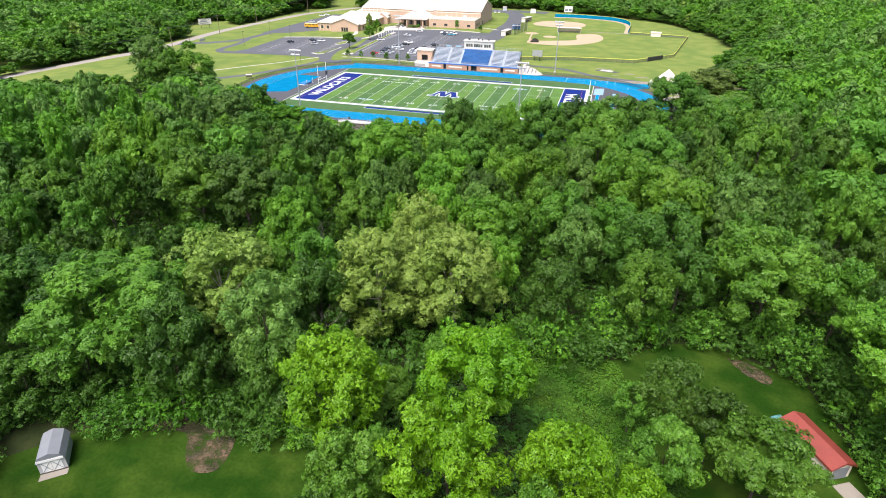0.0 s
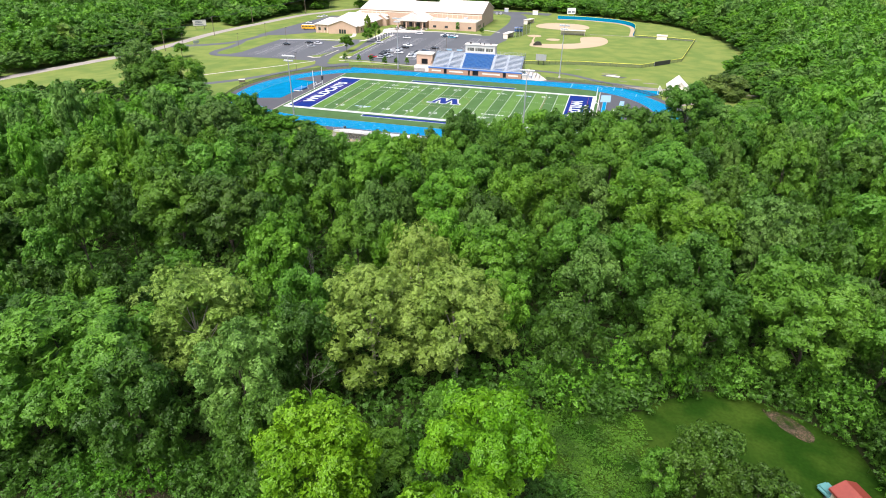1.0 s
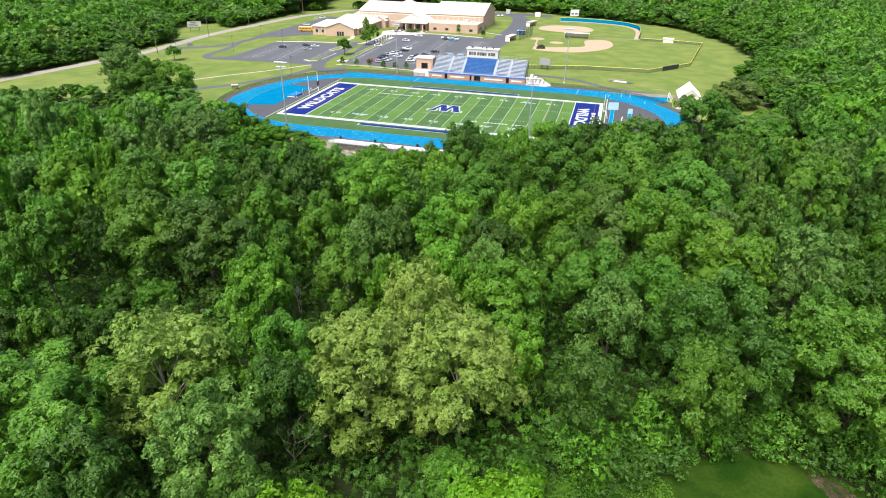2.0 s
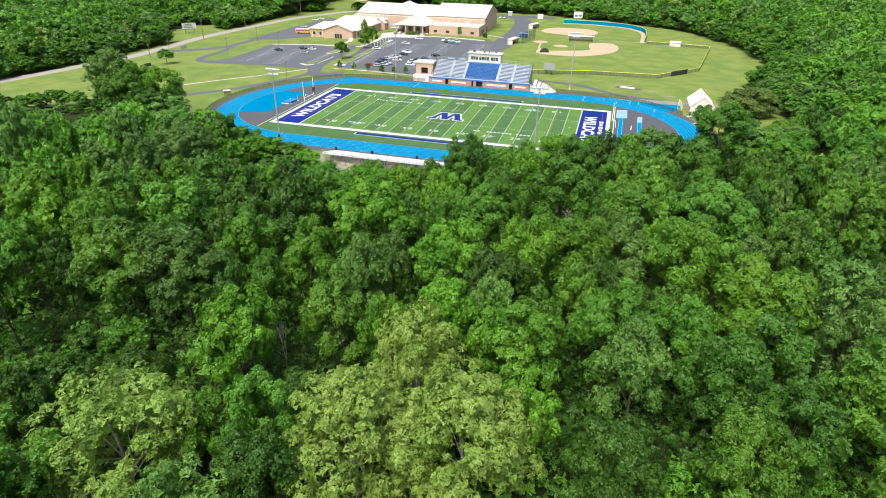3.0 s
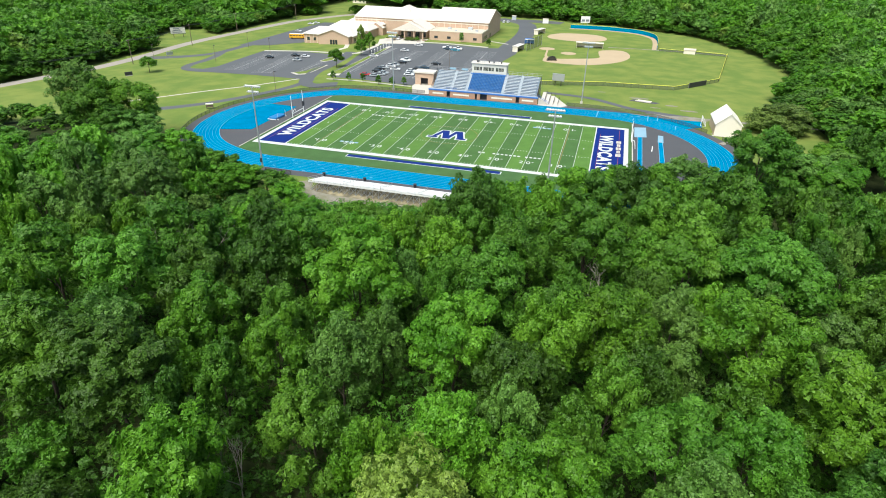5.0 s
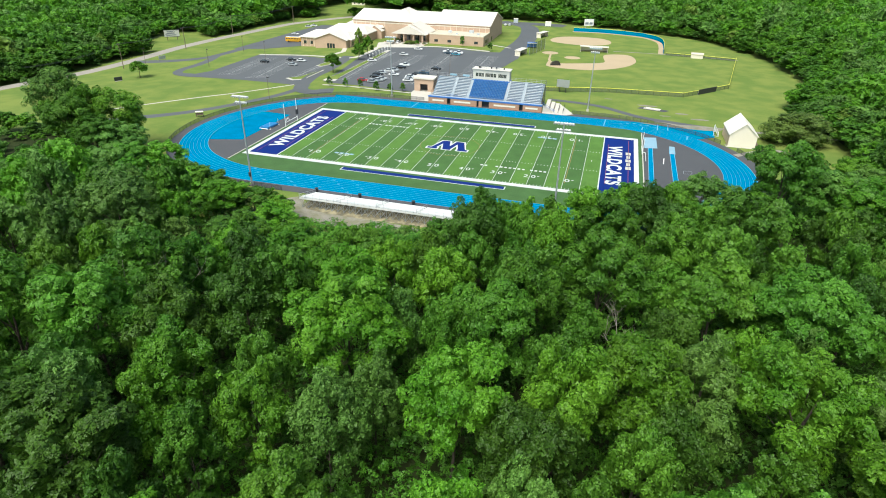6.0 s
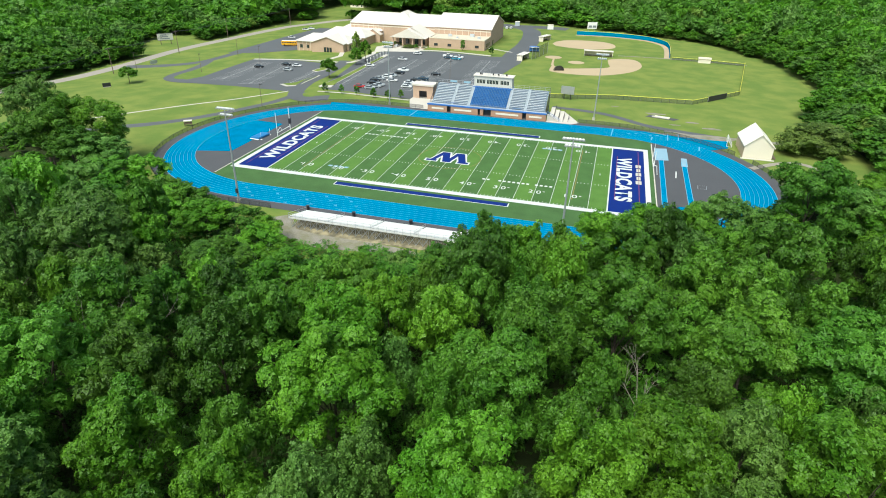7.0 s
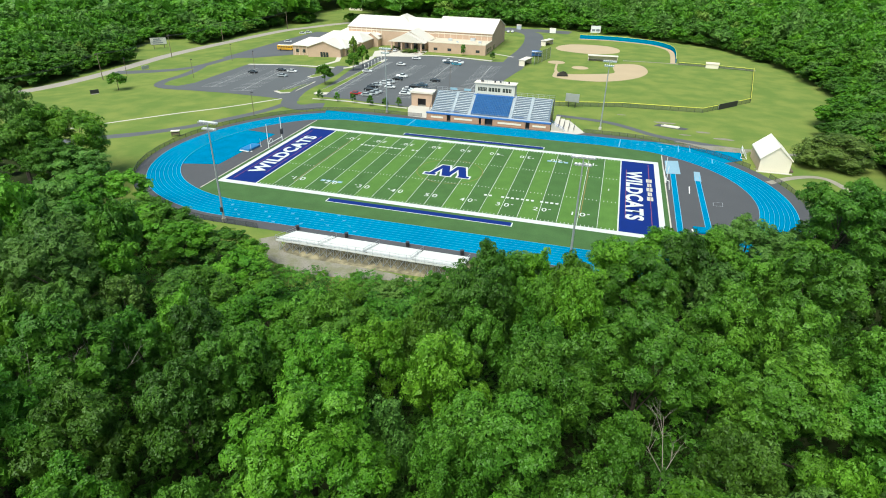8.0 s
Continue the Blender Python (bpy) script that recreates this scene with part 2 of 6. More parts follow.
def drape(bm, lift):
    """Cuts faces where the slope breaks and lays them on the terrain."""
    for x in (-60, -240):
        bmesh.ops.bisect_plane(bm, geom=bm.verts[:] + bm.edges[:] + bm.faces[:], plane_co=(x, 0, 0), plane_no=(1, 0, 0))
    for v in bm.verts:
        v.co.z = gz(v.co.x) + lift
    return bm


def sheet(name, pts, lift, material, parent=None, label="", category="", kind="structure"):
    """A flat patch of ground cover on the terrain."""
    bm = bmesh.new()
    f = bm.faces.new([bm.verts.new((x, y, 0)) for x, y in pts])
    if f.calc_area() and (f.normal_update() or f.normal.z < 0):
        f.normal_flip()
    bmesh.ops.triangulate(bm, faces=bm.faces[:])
    drape(bm, lift)
    ob = link(name, bm, material, parent)
    return ob if parent else tagged(ob, label, category, "", kind)


def ribbon_bm(bm, pts, width, lift, closed=False):
    """A strip of even width along a line, on the terrain."""
    n = len(pts)
    vs = []
    for i, (x, y) in enumerate(pts):
        a = pts[i - 1] if i or closed else pts[0]
        b = pts[(i + 1) % n] if i < n - 1 or closed else pts[-1]
        d = Vector((b[0] - a[0], b[1] - a[1])).normalized()
        o = Vector((-d.y, d.x)) * width / 2
        vs.append((bm.verts.new((x + o.x, y + o.y, gz(x) + lift)), bm.verts.new((x - o.x, y - o.y, gz(x) + lift))))
    for i in range(n if closed else n - 1):
        a, b = vs[i], vs[(i + 1) % n]
        bm.faces.new((a[0], a[1], b[1], b[0]))
    return bm


def ribbon(name, pts, width, lift, material, parent=None, label="", category="", closed=False):
    ob = link(name, ribbon_bm(bmesh.new(), pts, width, lift, closed), material, parent)
    return ob if parent else tagged(ob, label, category, "", "structure")


def arc(cx, cy, r, a0, a1, n=24):
    return [(cx + r * math.cos(radians(a0 + (a1 - a0) * i / n)), cy + r * math.sin(radians(a0 + (a1 - a0) * i / n))) for i in range(n + 1)]


def smooth_line(pts, n=6):
    """Catmull-Rom through the given points."""
    out = []
    P = [pts[0]] + list(pts) + [pts[-1]]
    for i in range(1, len(P) - 2):
        p0, p1, p2, p3 = (Vector(p) for p in P[i - 1:i + 3])
        for k in range(n):
            t = k / n
            out.append(tuple(0.5 * (2 * p1 + (p2 - p0) * t + (2 * p0 - 5 * p1 + 4 * p2 - p3) * t * t + (3 * p1 - p0 - 3 * p2 + p3) * t ** 3)))
    return out + [tuple(pts[-1])]


def inside(x, y, poly):
    hit = False
    j = len(poly) - 1
    for i in range(len(poly)):
        (xi, yi), (xj, yj) = poly[i], poly[j]
        if (yi > y) != (yj > y) and x < (xj - xi) * (y - yi) / (yj - yi) + xi:
            hit = not hit
        j = i
    return hit


def lettering(name, text, width, height, material, parent, m, bold=0.0):
    """Writing as a flat raised mesh, fitted to width and height and centred on the pose m."""
    cu = bpy.data.curves.new(name, "FONT")
    cu.body, cu.extrude, cu.offset, cu.align_x = text, 0.0, bold, "CENTER"
    cu.space_character = 1.12 if bold > 0.03 else 1.0
    tmp = new(name + "_outline", cu)
    me = bpy.data.meshes.new_from_object(tmp.evaluated_get(bpy.context.evaluated_depsgraph_get()))
    bpy.data.objects.remove(tmp)
    co = np.empty(len(me.vertices) * 3)
    me.vertices.foreach_get("co", co)
    co = co.reshape(-1, 3)
    lo, hi = co.min(0), co.max(0)
    co[:, 0] = (co[:, 0] - (lo[0] + hi[0]) / 2) / (hi[0] - lo[0]) * width
    co[:, 1] = (co[:, 1] - (lo[1] + hi[1]) / 2) / (hi[1] - lo[1]) * height
    co[:, 2] = 0
    me.vertices.foreach_set("co", co.ravel())
    me.materials.clear()
    me.materials.append(material)
    me.name = name
    ob = new(name, me)
    ob.parent = parent
    ob.matrix_basis = m
    return ob


# ---- ground ----
bm = bmesh.new()
bm.faces.new([bm.verts.new(c) for c in ((-3500, -3000, 0), (3500, -3000, 0), (3500, 4000, 0), (-3500, 4000, 0))])
ground = tagged(link("ground", drape(bm, 0.0), M_GRASS), "mown yellow-green grass stretching over the whole campus", "grass", "", "structure")

# open land: the school's compound, inside the ring of woods
COMPOUND = [(92, -10), (106, -1), (116, 12), (120, 32), (118, 50), (110, 66), (118, 93), (130, 114), (131, 133), (129, 160), (125, 185), (118, 206), (108, 228),
            (93, 256), (70, 266), (40, 282), (0, 297), (-60, 302), (-120, 310), (-186, 300), (-212, 290), (-217, 223), (-216, 181), (-218, 116),
            (-216, 77), (-219, 54), (-226, 12), (-224, -34), (-190, -30), (-150, -21), (-125, -19), (-100, -24), (-82, -38), (-64, -52), (-45, -60), (-28, -63), (6, -61), (26, -55), (60, -47), (79, -28)]
LAWN_W = [(-14, -203), (-4, -196), (3, -188.5), (16, -185), (33, -181.5), (40, -184), (44, -196), (44, -235), (-30, -235)]
LAWN_E = [(54, -165), (55, -158.5), (63, -155.9), (71, -153.5), (73, -151), (80, -146.5), (86, -146), (92, -148.5), (98, -152), (99.5, -159), (101.5, -170), (101, -186), (84, -190), (76, -180), (62, -172)]
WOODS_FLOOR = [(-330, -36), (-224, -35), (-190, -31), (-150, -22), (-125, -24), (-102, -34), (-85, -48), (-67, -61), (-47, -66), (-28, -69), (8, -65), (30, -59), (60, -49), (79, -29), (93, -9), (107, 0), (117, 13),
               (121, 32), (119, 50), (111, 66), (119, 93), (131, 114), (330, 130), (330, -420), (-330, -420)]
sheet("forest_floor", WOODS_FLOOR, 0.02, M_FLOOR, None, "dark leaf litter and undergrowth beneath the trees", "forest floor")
sheet("lawn", LAWN_W, 0.05, M_LAWN, None, "back-yard lawn at the wood's edge, tree shade put into its deep green", "lawn")
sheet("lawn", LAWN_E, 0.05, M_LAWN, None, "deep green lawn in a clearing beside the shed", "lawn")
sheet("dirt_patch", smooth_line([(3.5, -186.6), (13, -185.2), (16.5, -185.6), (18.2, -188.2), (20.6, -190.4), (23.6, -189.4), (23.4, -185.6), (22, -183), (19.6, -182), (12.9, -183.4), (4, -185.6), (3.5, -186.6)], 3)[:-1], 0.08, M_SOIL, None, "worn patch of bare brown dirt at the lawn's edge", "dirt")
sheet("dirt_patch", smooth_line([(87.3, -148.2), (90.2, -148.4), (93.2, -151.2), (92.4, -153.2), (89.4, -151.4), (87.3, -148.2)], 3)[:-1], 0.08, M_SOIL, None, "thin streak of bare earth at the clearing's edge", "dirt")
sheet("gravel_strip", smooth_line([(-28, -52), (-24, -49.5), (-20, -55), (-8, -56.3), (4, -57), (10, -58.5), (2, -60), (-4.5, -61.3), (-12, -62), (-19, -60.2), (-25, -56.5), (-28, -52)], 4)[:-1], 0.03, M_GRAVEL, None, "pale trodden gravel and dirt behind the bleachers", "gravel")
sheet("dry_weeds", smooth_line([(-21, -47.5), (17, -48), (17, -55.5), (0, -56.6), (-20, -55.6), (-21, -47.5)], 3)[:-1], 0.036, M_DIRT, None, "dry straw-coloured dirt under the bleachers", "dirt")

# ---- running track ----
TC, STR, RIN, ROUT = 0.9, 42.2, 36.5, 45.2


def oval(r, n=40):
    return arc(STR, TC, r, -90, 90, n) + arc(-STR, TC, r, 90, 270, n)


def ring(name, r0, r1, lift, material, label, category):
    bm = bmesh.new()
    a, b = oval(r0), oval(r1)
    va, vb = [[bm.verts.new((x, y, 0)) for x, y in c] for c in (a, b)]
    for i in range(len(a)):
        j = (i + 1) % len(a)
        bm.faces.new((va[i], vb[i], vb[j], va[j]))
    return tagged(link(name, drape(bm, lift), material), label, category, "", "structure")


ring("track_apron", ROUT - 0.2, ROUT + 3.2, 0.04, M_ASPH_D, "dark asphalt margin around the running track", "pavement")
track = ring("running_track", RIN, ROUT, 0.07, M_TRACK, "bright blue eight-lane running track with pale lane lines", "running track")
for k in range(9):
    r = RIN + 0.08 + k * (ROUT - RIN - 0.16) / 8
    ribbon("lane_line", oval(r, 48), 0.075 if 0 < k < 8 else 0.14, 0.09, M_LANE, track, closed=True)
# sprint chute beyond the bend, on the stand's side
sheet("sprint_chute", [(38, RIN + TC + 0.2), (60, 35.0), (74, 31.5), (80.5, 36.0), (81.5, 46.6), (38, ROUT + TC)], 0.06, M_TRACK, None, "blue sprint chute running straight off the track", "running track")
sheet("sprint_chute", [(-38, RIN + TC + 3), (-58, 39.5), (-60, 46.4), (-38, ROUT + TC)], 0.055, M_TRACK, None, "blue sprint chute at the start of the straight", "running track")
for x0, y0, y1 in ((-25.5, 37.6, 45.9), (44.8, 37.6, 45.9), (57.5, 37.0, 40.5), (62.6, 38.2, 45.6), (66.0, 39.2, 45.9), (71.5, 30.4, 34.6)):
    ribbon("start_line", [(x0, y0), (x0 + 0.4, y1)], 0.35, 0.1, M_LANE, track)
for i in range(8):
    for k, x0 in enumerate((-46, -37.5, -30, -23, -17)):
        y = -(RIN + 0.6 + i * 1.07) + TC
        if (i + k) % 2 == 0:
            ribbon("lane_mark", [(x0 + i * 1.1, y), (x0 + i * 1.1 + 0.8, y)], 0.28, 0.1, M_LANE, track)
for i in range(6):
    ribbon("lane_mark", [(50 + i * 2.3, 42 + (i % 3)), (50.9 + i * 2.3, 42 + (i % 3))], 0.45, 0.1, M_LANE, track)

# the D-shaped ends and the turf between them
inner_e = [p for p in arc(STR, TC, RIN + 0.05, -64.6, 64.6, 40)]
sheet("end_area", [(57.6, TC - 33)] + inner_e + [(57.6, TC + 33)], 0.04, M_ASPH_D, None, "dark asphalt half-moon with jumping runways", "pavement")
inner_w = [p for p in arc(-STR, TC, RIN + 0.05, 115.4, 244.6, 40)]
sheet("end_area", [(-57.6, TC + 33)] + inner_w + [(-57.6, TC - 33)], 0.04, M_ASPH_D, None, "dark asphalt half-moon with the high-jump apron", "pavement")
sheet("jump_apron", [(-63.0, 14.8), (-63.4, -14.9)] + arc(-STR, TC, RIN - 0.05, 208.8, 153.3, 16), 0.06, M_PAD, None, "blue rubber high-jump apron inside the bend", "jump apron")
for x in (59.6, 65.9):
    w = 0.65
    rw = sheet("jump_runway", [(x + 0.2 - w, 18), (x + 0.2 + w, 18), (x - 0.4 + w, -27), (x - 0.4 - w, -27)], 0.06, M_TRACK, None, "narrow blue jumping runway with pale edges", "runway")
    for s in (-1, 1):
        ribbon("edge_line", [(x + 0.2 + s * w, 18), (x - 0.4 + s * w, -27)], 0.16, 0.08, M_LANE, rw)
sheet("landing_pad", [(58.0, 17.3), (61.9, 18.2), (61.9, 29.6), (58.1, 28.6)], 0.07, M_PALEBLUE, None, "faded pale blue landing square", "jump pad")
sheet("landing_pad", [(65.2, 14), (67.0, 14), (67.2, 21.5), (65.6, 21.5)], 0.075, M_PALEBLUE, None, "worn pale end of the runway", "jump pad")

sheet("take_off_board", [(63.0, 4.0), (63.25, 4.0), (63.6, 9.2), (63.35, 9.2)], 0.06, M_WHITE, None, "short white stripe painted on the asphalt", "road marking")
ribbon("ring_mark", [(68.2, -2.4), (70.4, -2.2), (70.6, 0.2), (68.4, 0.0)], 0.12, 0.06, M_STEEL, None, "faint pale outline painted on the asphalt", "road marking", closed=True)
mat_e = empty("landing_mat", pose(64.8, -18.5, 0.06, 0, 0, 4), "low blue vaulting mat lying on the asphalt", "mat")
bm = boxes((-2.6, 2.6, -1.5, 1.5, 0.0, 0.4))
bmesh.ops.bevel(bm, geom=bm.edges[:], offset=0.1, segments=2, affect="EDGES")
part("cushion", bm, M_PAD, mat_e)
part("side_flap", boxes((-3.0, -2.65, -1.2, 0.4, 0.0, 0.15)), M_WHITE, mat_e)

turf_pts = [(57.5, TC + 33.1)] + [p for p in arc(STR, TC, RIN - 0.02, 65.2, 90, 10)] + [p for p in arc(-STR, TC, RIN - 0.02, 90, 114.8, 10)] + [(-57.5, TC + 33.1), (-57.5, TC - 33.1)] \
    + [p for p in arc(-STR, TC, RIN - 0.02, 245.2, 270, 10)] + [p for p in arc(STR, TC, RIN - 0.02, -90, -65.2, 10)] + [(57.5, TC - 33.1)]
turf = sheet("football_field", turf_pts, 0.05, M_TURF_B, None, "green artificial-turf football field with white lines and blue end zones", "football field")
YD = 0.9144
GX, FX, SY = 50 * YD, 60 * YD, 80 / 3 * YD


def flat(name, x0, x1, y0, y1, lift, material, label=""):
    bm = bmesh.new()
    bm.faces.new([bm.verts.new((x, y, lift)) for x, y in ((x0, y0), (x1, y0), (x1, y1), (x0, y1))])
    return part(name, bm, material, turf, label)


for i in range(20):
    x0 = -GX + i * 5 * YD
    light = (i % 2 == 0) if i < 10 else (i % 2 == 1)
    flat("turf_band", x0, x0 + 5 * YD, -SY, SY, 0.06, M_TURF_L if light else M_TURF_D)
for s in (-1, 1):
    flat("end_zone", min(s * GX, s * FX), max(s * GX, s * FX), -SY, SY, 0.06, M_BLUE, "royal blue end zone")
    flat("border", -FX - 1.3, FX + 1.3, s * SY - (1.85 if s < 0 else 0), s * SY + (1.85 if s > 0 else 0), 0.062, M_TURFW, "broad white sideline")
    flat("border", s * FX if s > 0 else -FX - 1.3, FX + 1.3 if s > 0 else -FX, -SY, SY, 0.062, M_TURFW, "broad white end line")
    flat("turf_edge", s * 57.4 - 0.15, s * 57.4 + 0.15, -31.5, 33.2, 0.064, M_CONC, "pale kerb strip at the end of the turf")
    flat("team_box", -25.4 * YD, 24.4 * YD, s * 28.4 - 0.95, s * 28.4 + 0.95, 0.064, M_BLUE, "blue team strip")
    flat("team_box_edge", -25.4 * YD - 0.3, 24.4 * YD + 0.3, s * 29.4 - 0.12, s * 29.4 + 0.12, 0.066, M_TURFW)
    flat("team_box_edge", -25.4 * YD - 0.3, -25.4 * YD, s * 28.4 - 1, s * 28.4 + 1, 0.066, M_TURFW)
    flat("team_box_edge", 24.4 * YD, 24.4 * YD + 0.3, s * 28.4 - 1, s * 28.4 + 1, 0.066, M_TURFW)
for i in range(21):
    x = -GX + i * 5 * YD
    flat("yard_line", x - 0.055, x + 0.055, -SY, SY, 0.07, M_TURFW)
for s in (-1, 1):
    flat("goal_line", s * GX - 0.16, s * GX + 0.16, -SY, SY, 0.072, M_TURFW)
    for y0, ln, nm in ((s * 8.13, 0.65, "hash_marks"), (s * (SY - 0.45), 0.7, "sideline_ticks")):
        part(nm, boxes(*[(-GX + k * YD - 0.065, -GX + k * YD + 0.065, y0 - ln / 2, y0 + ln / 2, 0.066, 0.074) for k in range(1, 100) if k % 5]), M_TURFW, turf)
    flat("try_line", s * (GX - 3 * YD) - 0.1, s * (GX - 3 * YD) + 0.1, -0.6, 0.6, 0.074, M_TURFW)
    flat("soccer_line", s * 37.0 - 0.09, s * 37.0 + 0.09, -20, 20, 0.0735, M_ORANGE)
for i, num in enumerate(("10", "20", "30", "40", "50", "40", "30", "20", "10")):
    x = (-40 + i * 10) * YD
    lettering("yard_number", num[0] + " " + num[1], 3.2, 2.0, M_TURFW, turf, pose(x, -17.9, 0.078), 0.005)
    lettering("yard_number", num[0] + " " + num[1], 3.2, 2.0, M_TURFW, turf, pose(x, 18.3, 0.078, 0, 0, 180), 0.005)
    if num != "50":
        s = -1 if i < 4 else 1
        for y in (-17.4, 17.9):
            flat("number_arrow", x + s * 2.3 - 0.3, x + s * 2.3 + 0.3, y - 0.15, y + 0.15, 0.078, M_TURFW)
lettering("end_zone_lettering", "WILDCATS", 34.0, 4.3, M_TURFW, turf, pose(-(GX + FX) / 2 - 0.2, -0.6, 0.08, 0, 0, 90), 0.04)
lettering("end_zone_lettering", "WILDCATS", 33.5, 4.3, M_TURFW, turf, pose((GX + FX) / 2 - 0.9, -0.4, 0.08, 0, 0, -90), 0.04)
# field name as plain bars, one row towards each side
for cx, cy, s in ((22.3, -13.4, 1), (-23.3, 13.6, -1)):
    x = -9.6
    for ln in (3.4, 8.8, 5.4):
        for k in range(int(ln / 1.25)):
            flat("name_bar", cx + s * (x + k * 1.25), cx + s * (x + k * 1.25) + s * 0.75, cy - 0.45, cy + 0.45, 0.078, M_TURFW)
        x += ln + 1.0
for cx, cy in ((-27.6, -17.1), (28.0, 17.3)):
    for k in range(4):
        flat("conference_mark", cx - 3.1 + k * 1.6, cx - 1.9 + k * 1.6, cy - 0.55, cy + 0.55, 0.077, M_PALEBLUE, "pale blue bar of a conference mark")


def emblem(grow, lift, material):
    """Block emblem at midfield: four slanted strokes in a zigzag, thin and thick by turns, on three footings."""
    bm = bmesh.new()
    w, h = 4.7, 4.0
    strokes = [((-w, -h), (-2.4, h), 1.3), ((-2.0, h), (-0.2, -h), 2.1), ((0.1, -h), (1.9, h), 1.3), ((2.5, h), (w, -h), 2.1)]
    for k, (a, b, t) in enumerate(strokes):
        d, ga, gb = t / 2 + grow, math.copysign(grow, a[1]), math.copysign(grow, b[1])
        f = [(a[0] - d, a[1] + ga), (a[0] + d, a[1] + ga), (b[0] + d, b[1] + gb), (b[0] - d, b[1] + gb)]
        face = bm.faces.new([bm.verts.new((x, y, lift + 0.001 * k)) for x, y in f])
        face.normal_update()
        if face.normal.z < 0:
            face.normal_flip()
    for k, cx in enumerate((-w, 0, w)):
        wide = 1.0 if cx == 0 else 1.5
        box(bm, cx - wide - grow, cx + wide + grow, -h - grow, -h + 1.2 + grow, lift - 0.001, lift + 0.004 + 0.001 * k)
    part("emblem", bm, material, turf, "block emblem at midfield")


for k in range(5):
    flat("wordmark_bar", FX - 2.4 + 0.25 * (k % 2), FX - 0.9 - 0.2 * (k % 2), 8.5 - k * 3.2, 11.0 - k * 3.2, 0.079, M_CONC, "pale grey bar of a small wordmark")
for x0, x1, y0, y1 in ((47.2, 47.35, -17, 17), (53.2, 53.35, -23, 23), (-47.35, -47.2, -17, 17), (-53.35, -53.2, -23, 23)):
    flat("soccer_line", x0, x1, y0, y1, 0.079, M_RED)
bm = bmesh.new()
ring = [[bm.verts.new((rad * math.cos(k * math.pi / 36), rad * math.sin(k * math.pi / 36), 0.0735)) for k in range(72)] for rad in (9.08, 9.22)]
for k in range(72):
    bm.faces.new((ring[0][k], ring[1][k], ring[1][(k + 1) % 72], ring[0][(k + 1) % 72]))
part("soccer_circle", bm, M_ORANGE, turf, "faint orange centre circle")
emblem(0.5, 0.087, M_TURFW)
emblem(0.05, 0.096, M_BLUE)


# ---- fences ----
def fence(name, pts, height, label, gap=3.0, cap=None, fabric=None, post_r=0.05, base=0.0):
    root = empty(name, pose(0, 0, 0), label, "fence")
    line = []
    for a, b in zip(pts, pts[1:]):
        n = max(1, round(math.dist(a, b) / gap))
        line += [(a[0] + (b[0] - a[0]) * k / n, a[1] + (b[1] - a[1]) * k / n) for k in range(n)]
    line.append(pts[-1])
    bm = bmesh.new()
    lo = [bm.verts.new((x, y, gz(x) + 0.05)) for x, y in line]
    hi = [bm.verts.new((x, y, gz(x) + height)) for x, y in line]
    for i in range(len(line) - 1):
        bm.faces.new((lo[i], lo[i + 1], hi[i + 1], hi[i]))
    part("chain_link", bm, fabric or M_FENCE, root)
    rail = bmesh.new()
    for a, b in zip(line, line[1:]):
        rod(rail, (*a, gz(a[0]) + height), (*b, gz(b[0]) + height), 0.09 if cap else 0.04, None, 5)
    part("top_rail", rail, cap or M_DARK, root, "yellow safety cap" if cap else "")
    post = rod(bmesh.new(), (0, 0, 0), (0, 0, height), post_r, None, 6)
    first = None
    for x, y in line:
        if first is None:
            first = part("post", post, M_DARK, root)
            first.location = (x, y, gz(x))
        else:
            o = first.copy()
            scene.collection.objects.link(o)
            o.location = (x, y, gz(x))
    return root


ov = oval(ROUT + 3.3, 20)
fence("track_fence", [(-24, TC + ROUT + 3.3)] + ov[21:42] + [(-31, TC - ROUT - 3.3)], 1.3, "dark chain-link fence round the outside of the track")
fence("track_fence", ov[14:21] + [(33, TC + ROUT + 3.3)], 1.3, "dark chain-link fence between track and shed path")
fence("track_fence", ov[2:14], 1.3, "dark chain-link fence along the bend of the track")
fence("outfield_fence", [(15.5, 80.5), (45, 88.4), (74.5, 90.3)], 1.8, "chain-link outfield fence with a yellow cap", 3.0, M_YELLOW)
fence("outfield_fence", [(74.5, 90.3), (94.8, 113.5), (107.3, 183)], 1.8, "chain-link outfield fence with a yellow cap", 3.0, M_YELLOW)
fence("outfield_fence", [(107.3, 183), (88.4, 186.5), (72, 188)], 1.4, "low chain-link outfield fence with a yellow cap", 3.0, M_YELLOW)

# ---- roads, lots, paths ----
ribbon("road", smooth_line([(-232, -60), (-222, 0), (-210, 47), (-204, 68), (-203, 100), (-207, 148), (-202.5, 197), (-194, 252), (-184, 271), (-165, 300), (-120, 340)], 6), 13.0, 0.04, M_ROAD, None, "sun-bleached two-lane country road past the school", "road")
sheet("parking_lot", [(-145, 128.4), (-118, 127.2), (-104.5, 123), (-88, 121.5), (-85, 95), (-86, 60), (-95, 62), (-116, 65.8), (-132.7, 67.4), (-149, 68.9), (-147.5, 74), (-143.6, 82), (-144.6, 103)], 0.05, M_ASPH, None, "dark asphalt car park with faded stall lines", "parking lot")
sheet("parking_lot", [(-77, 69.4), (-72, 66.3), (-52.9, 63.0), (-33.6, 60.8), (-10, 67), (-9.4, 92.8), (-7.0, 122.2), (-3.5, 150), (-10, 164), (-21.9, 161), (-50.7, 165.5), (-84, 159), (-84.6, 126.5), (-79, 90)], 0.05, M_ASPH, None, "large dark asphalt car park before the school", "parking lot")
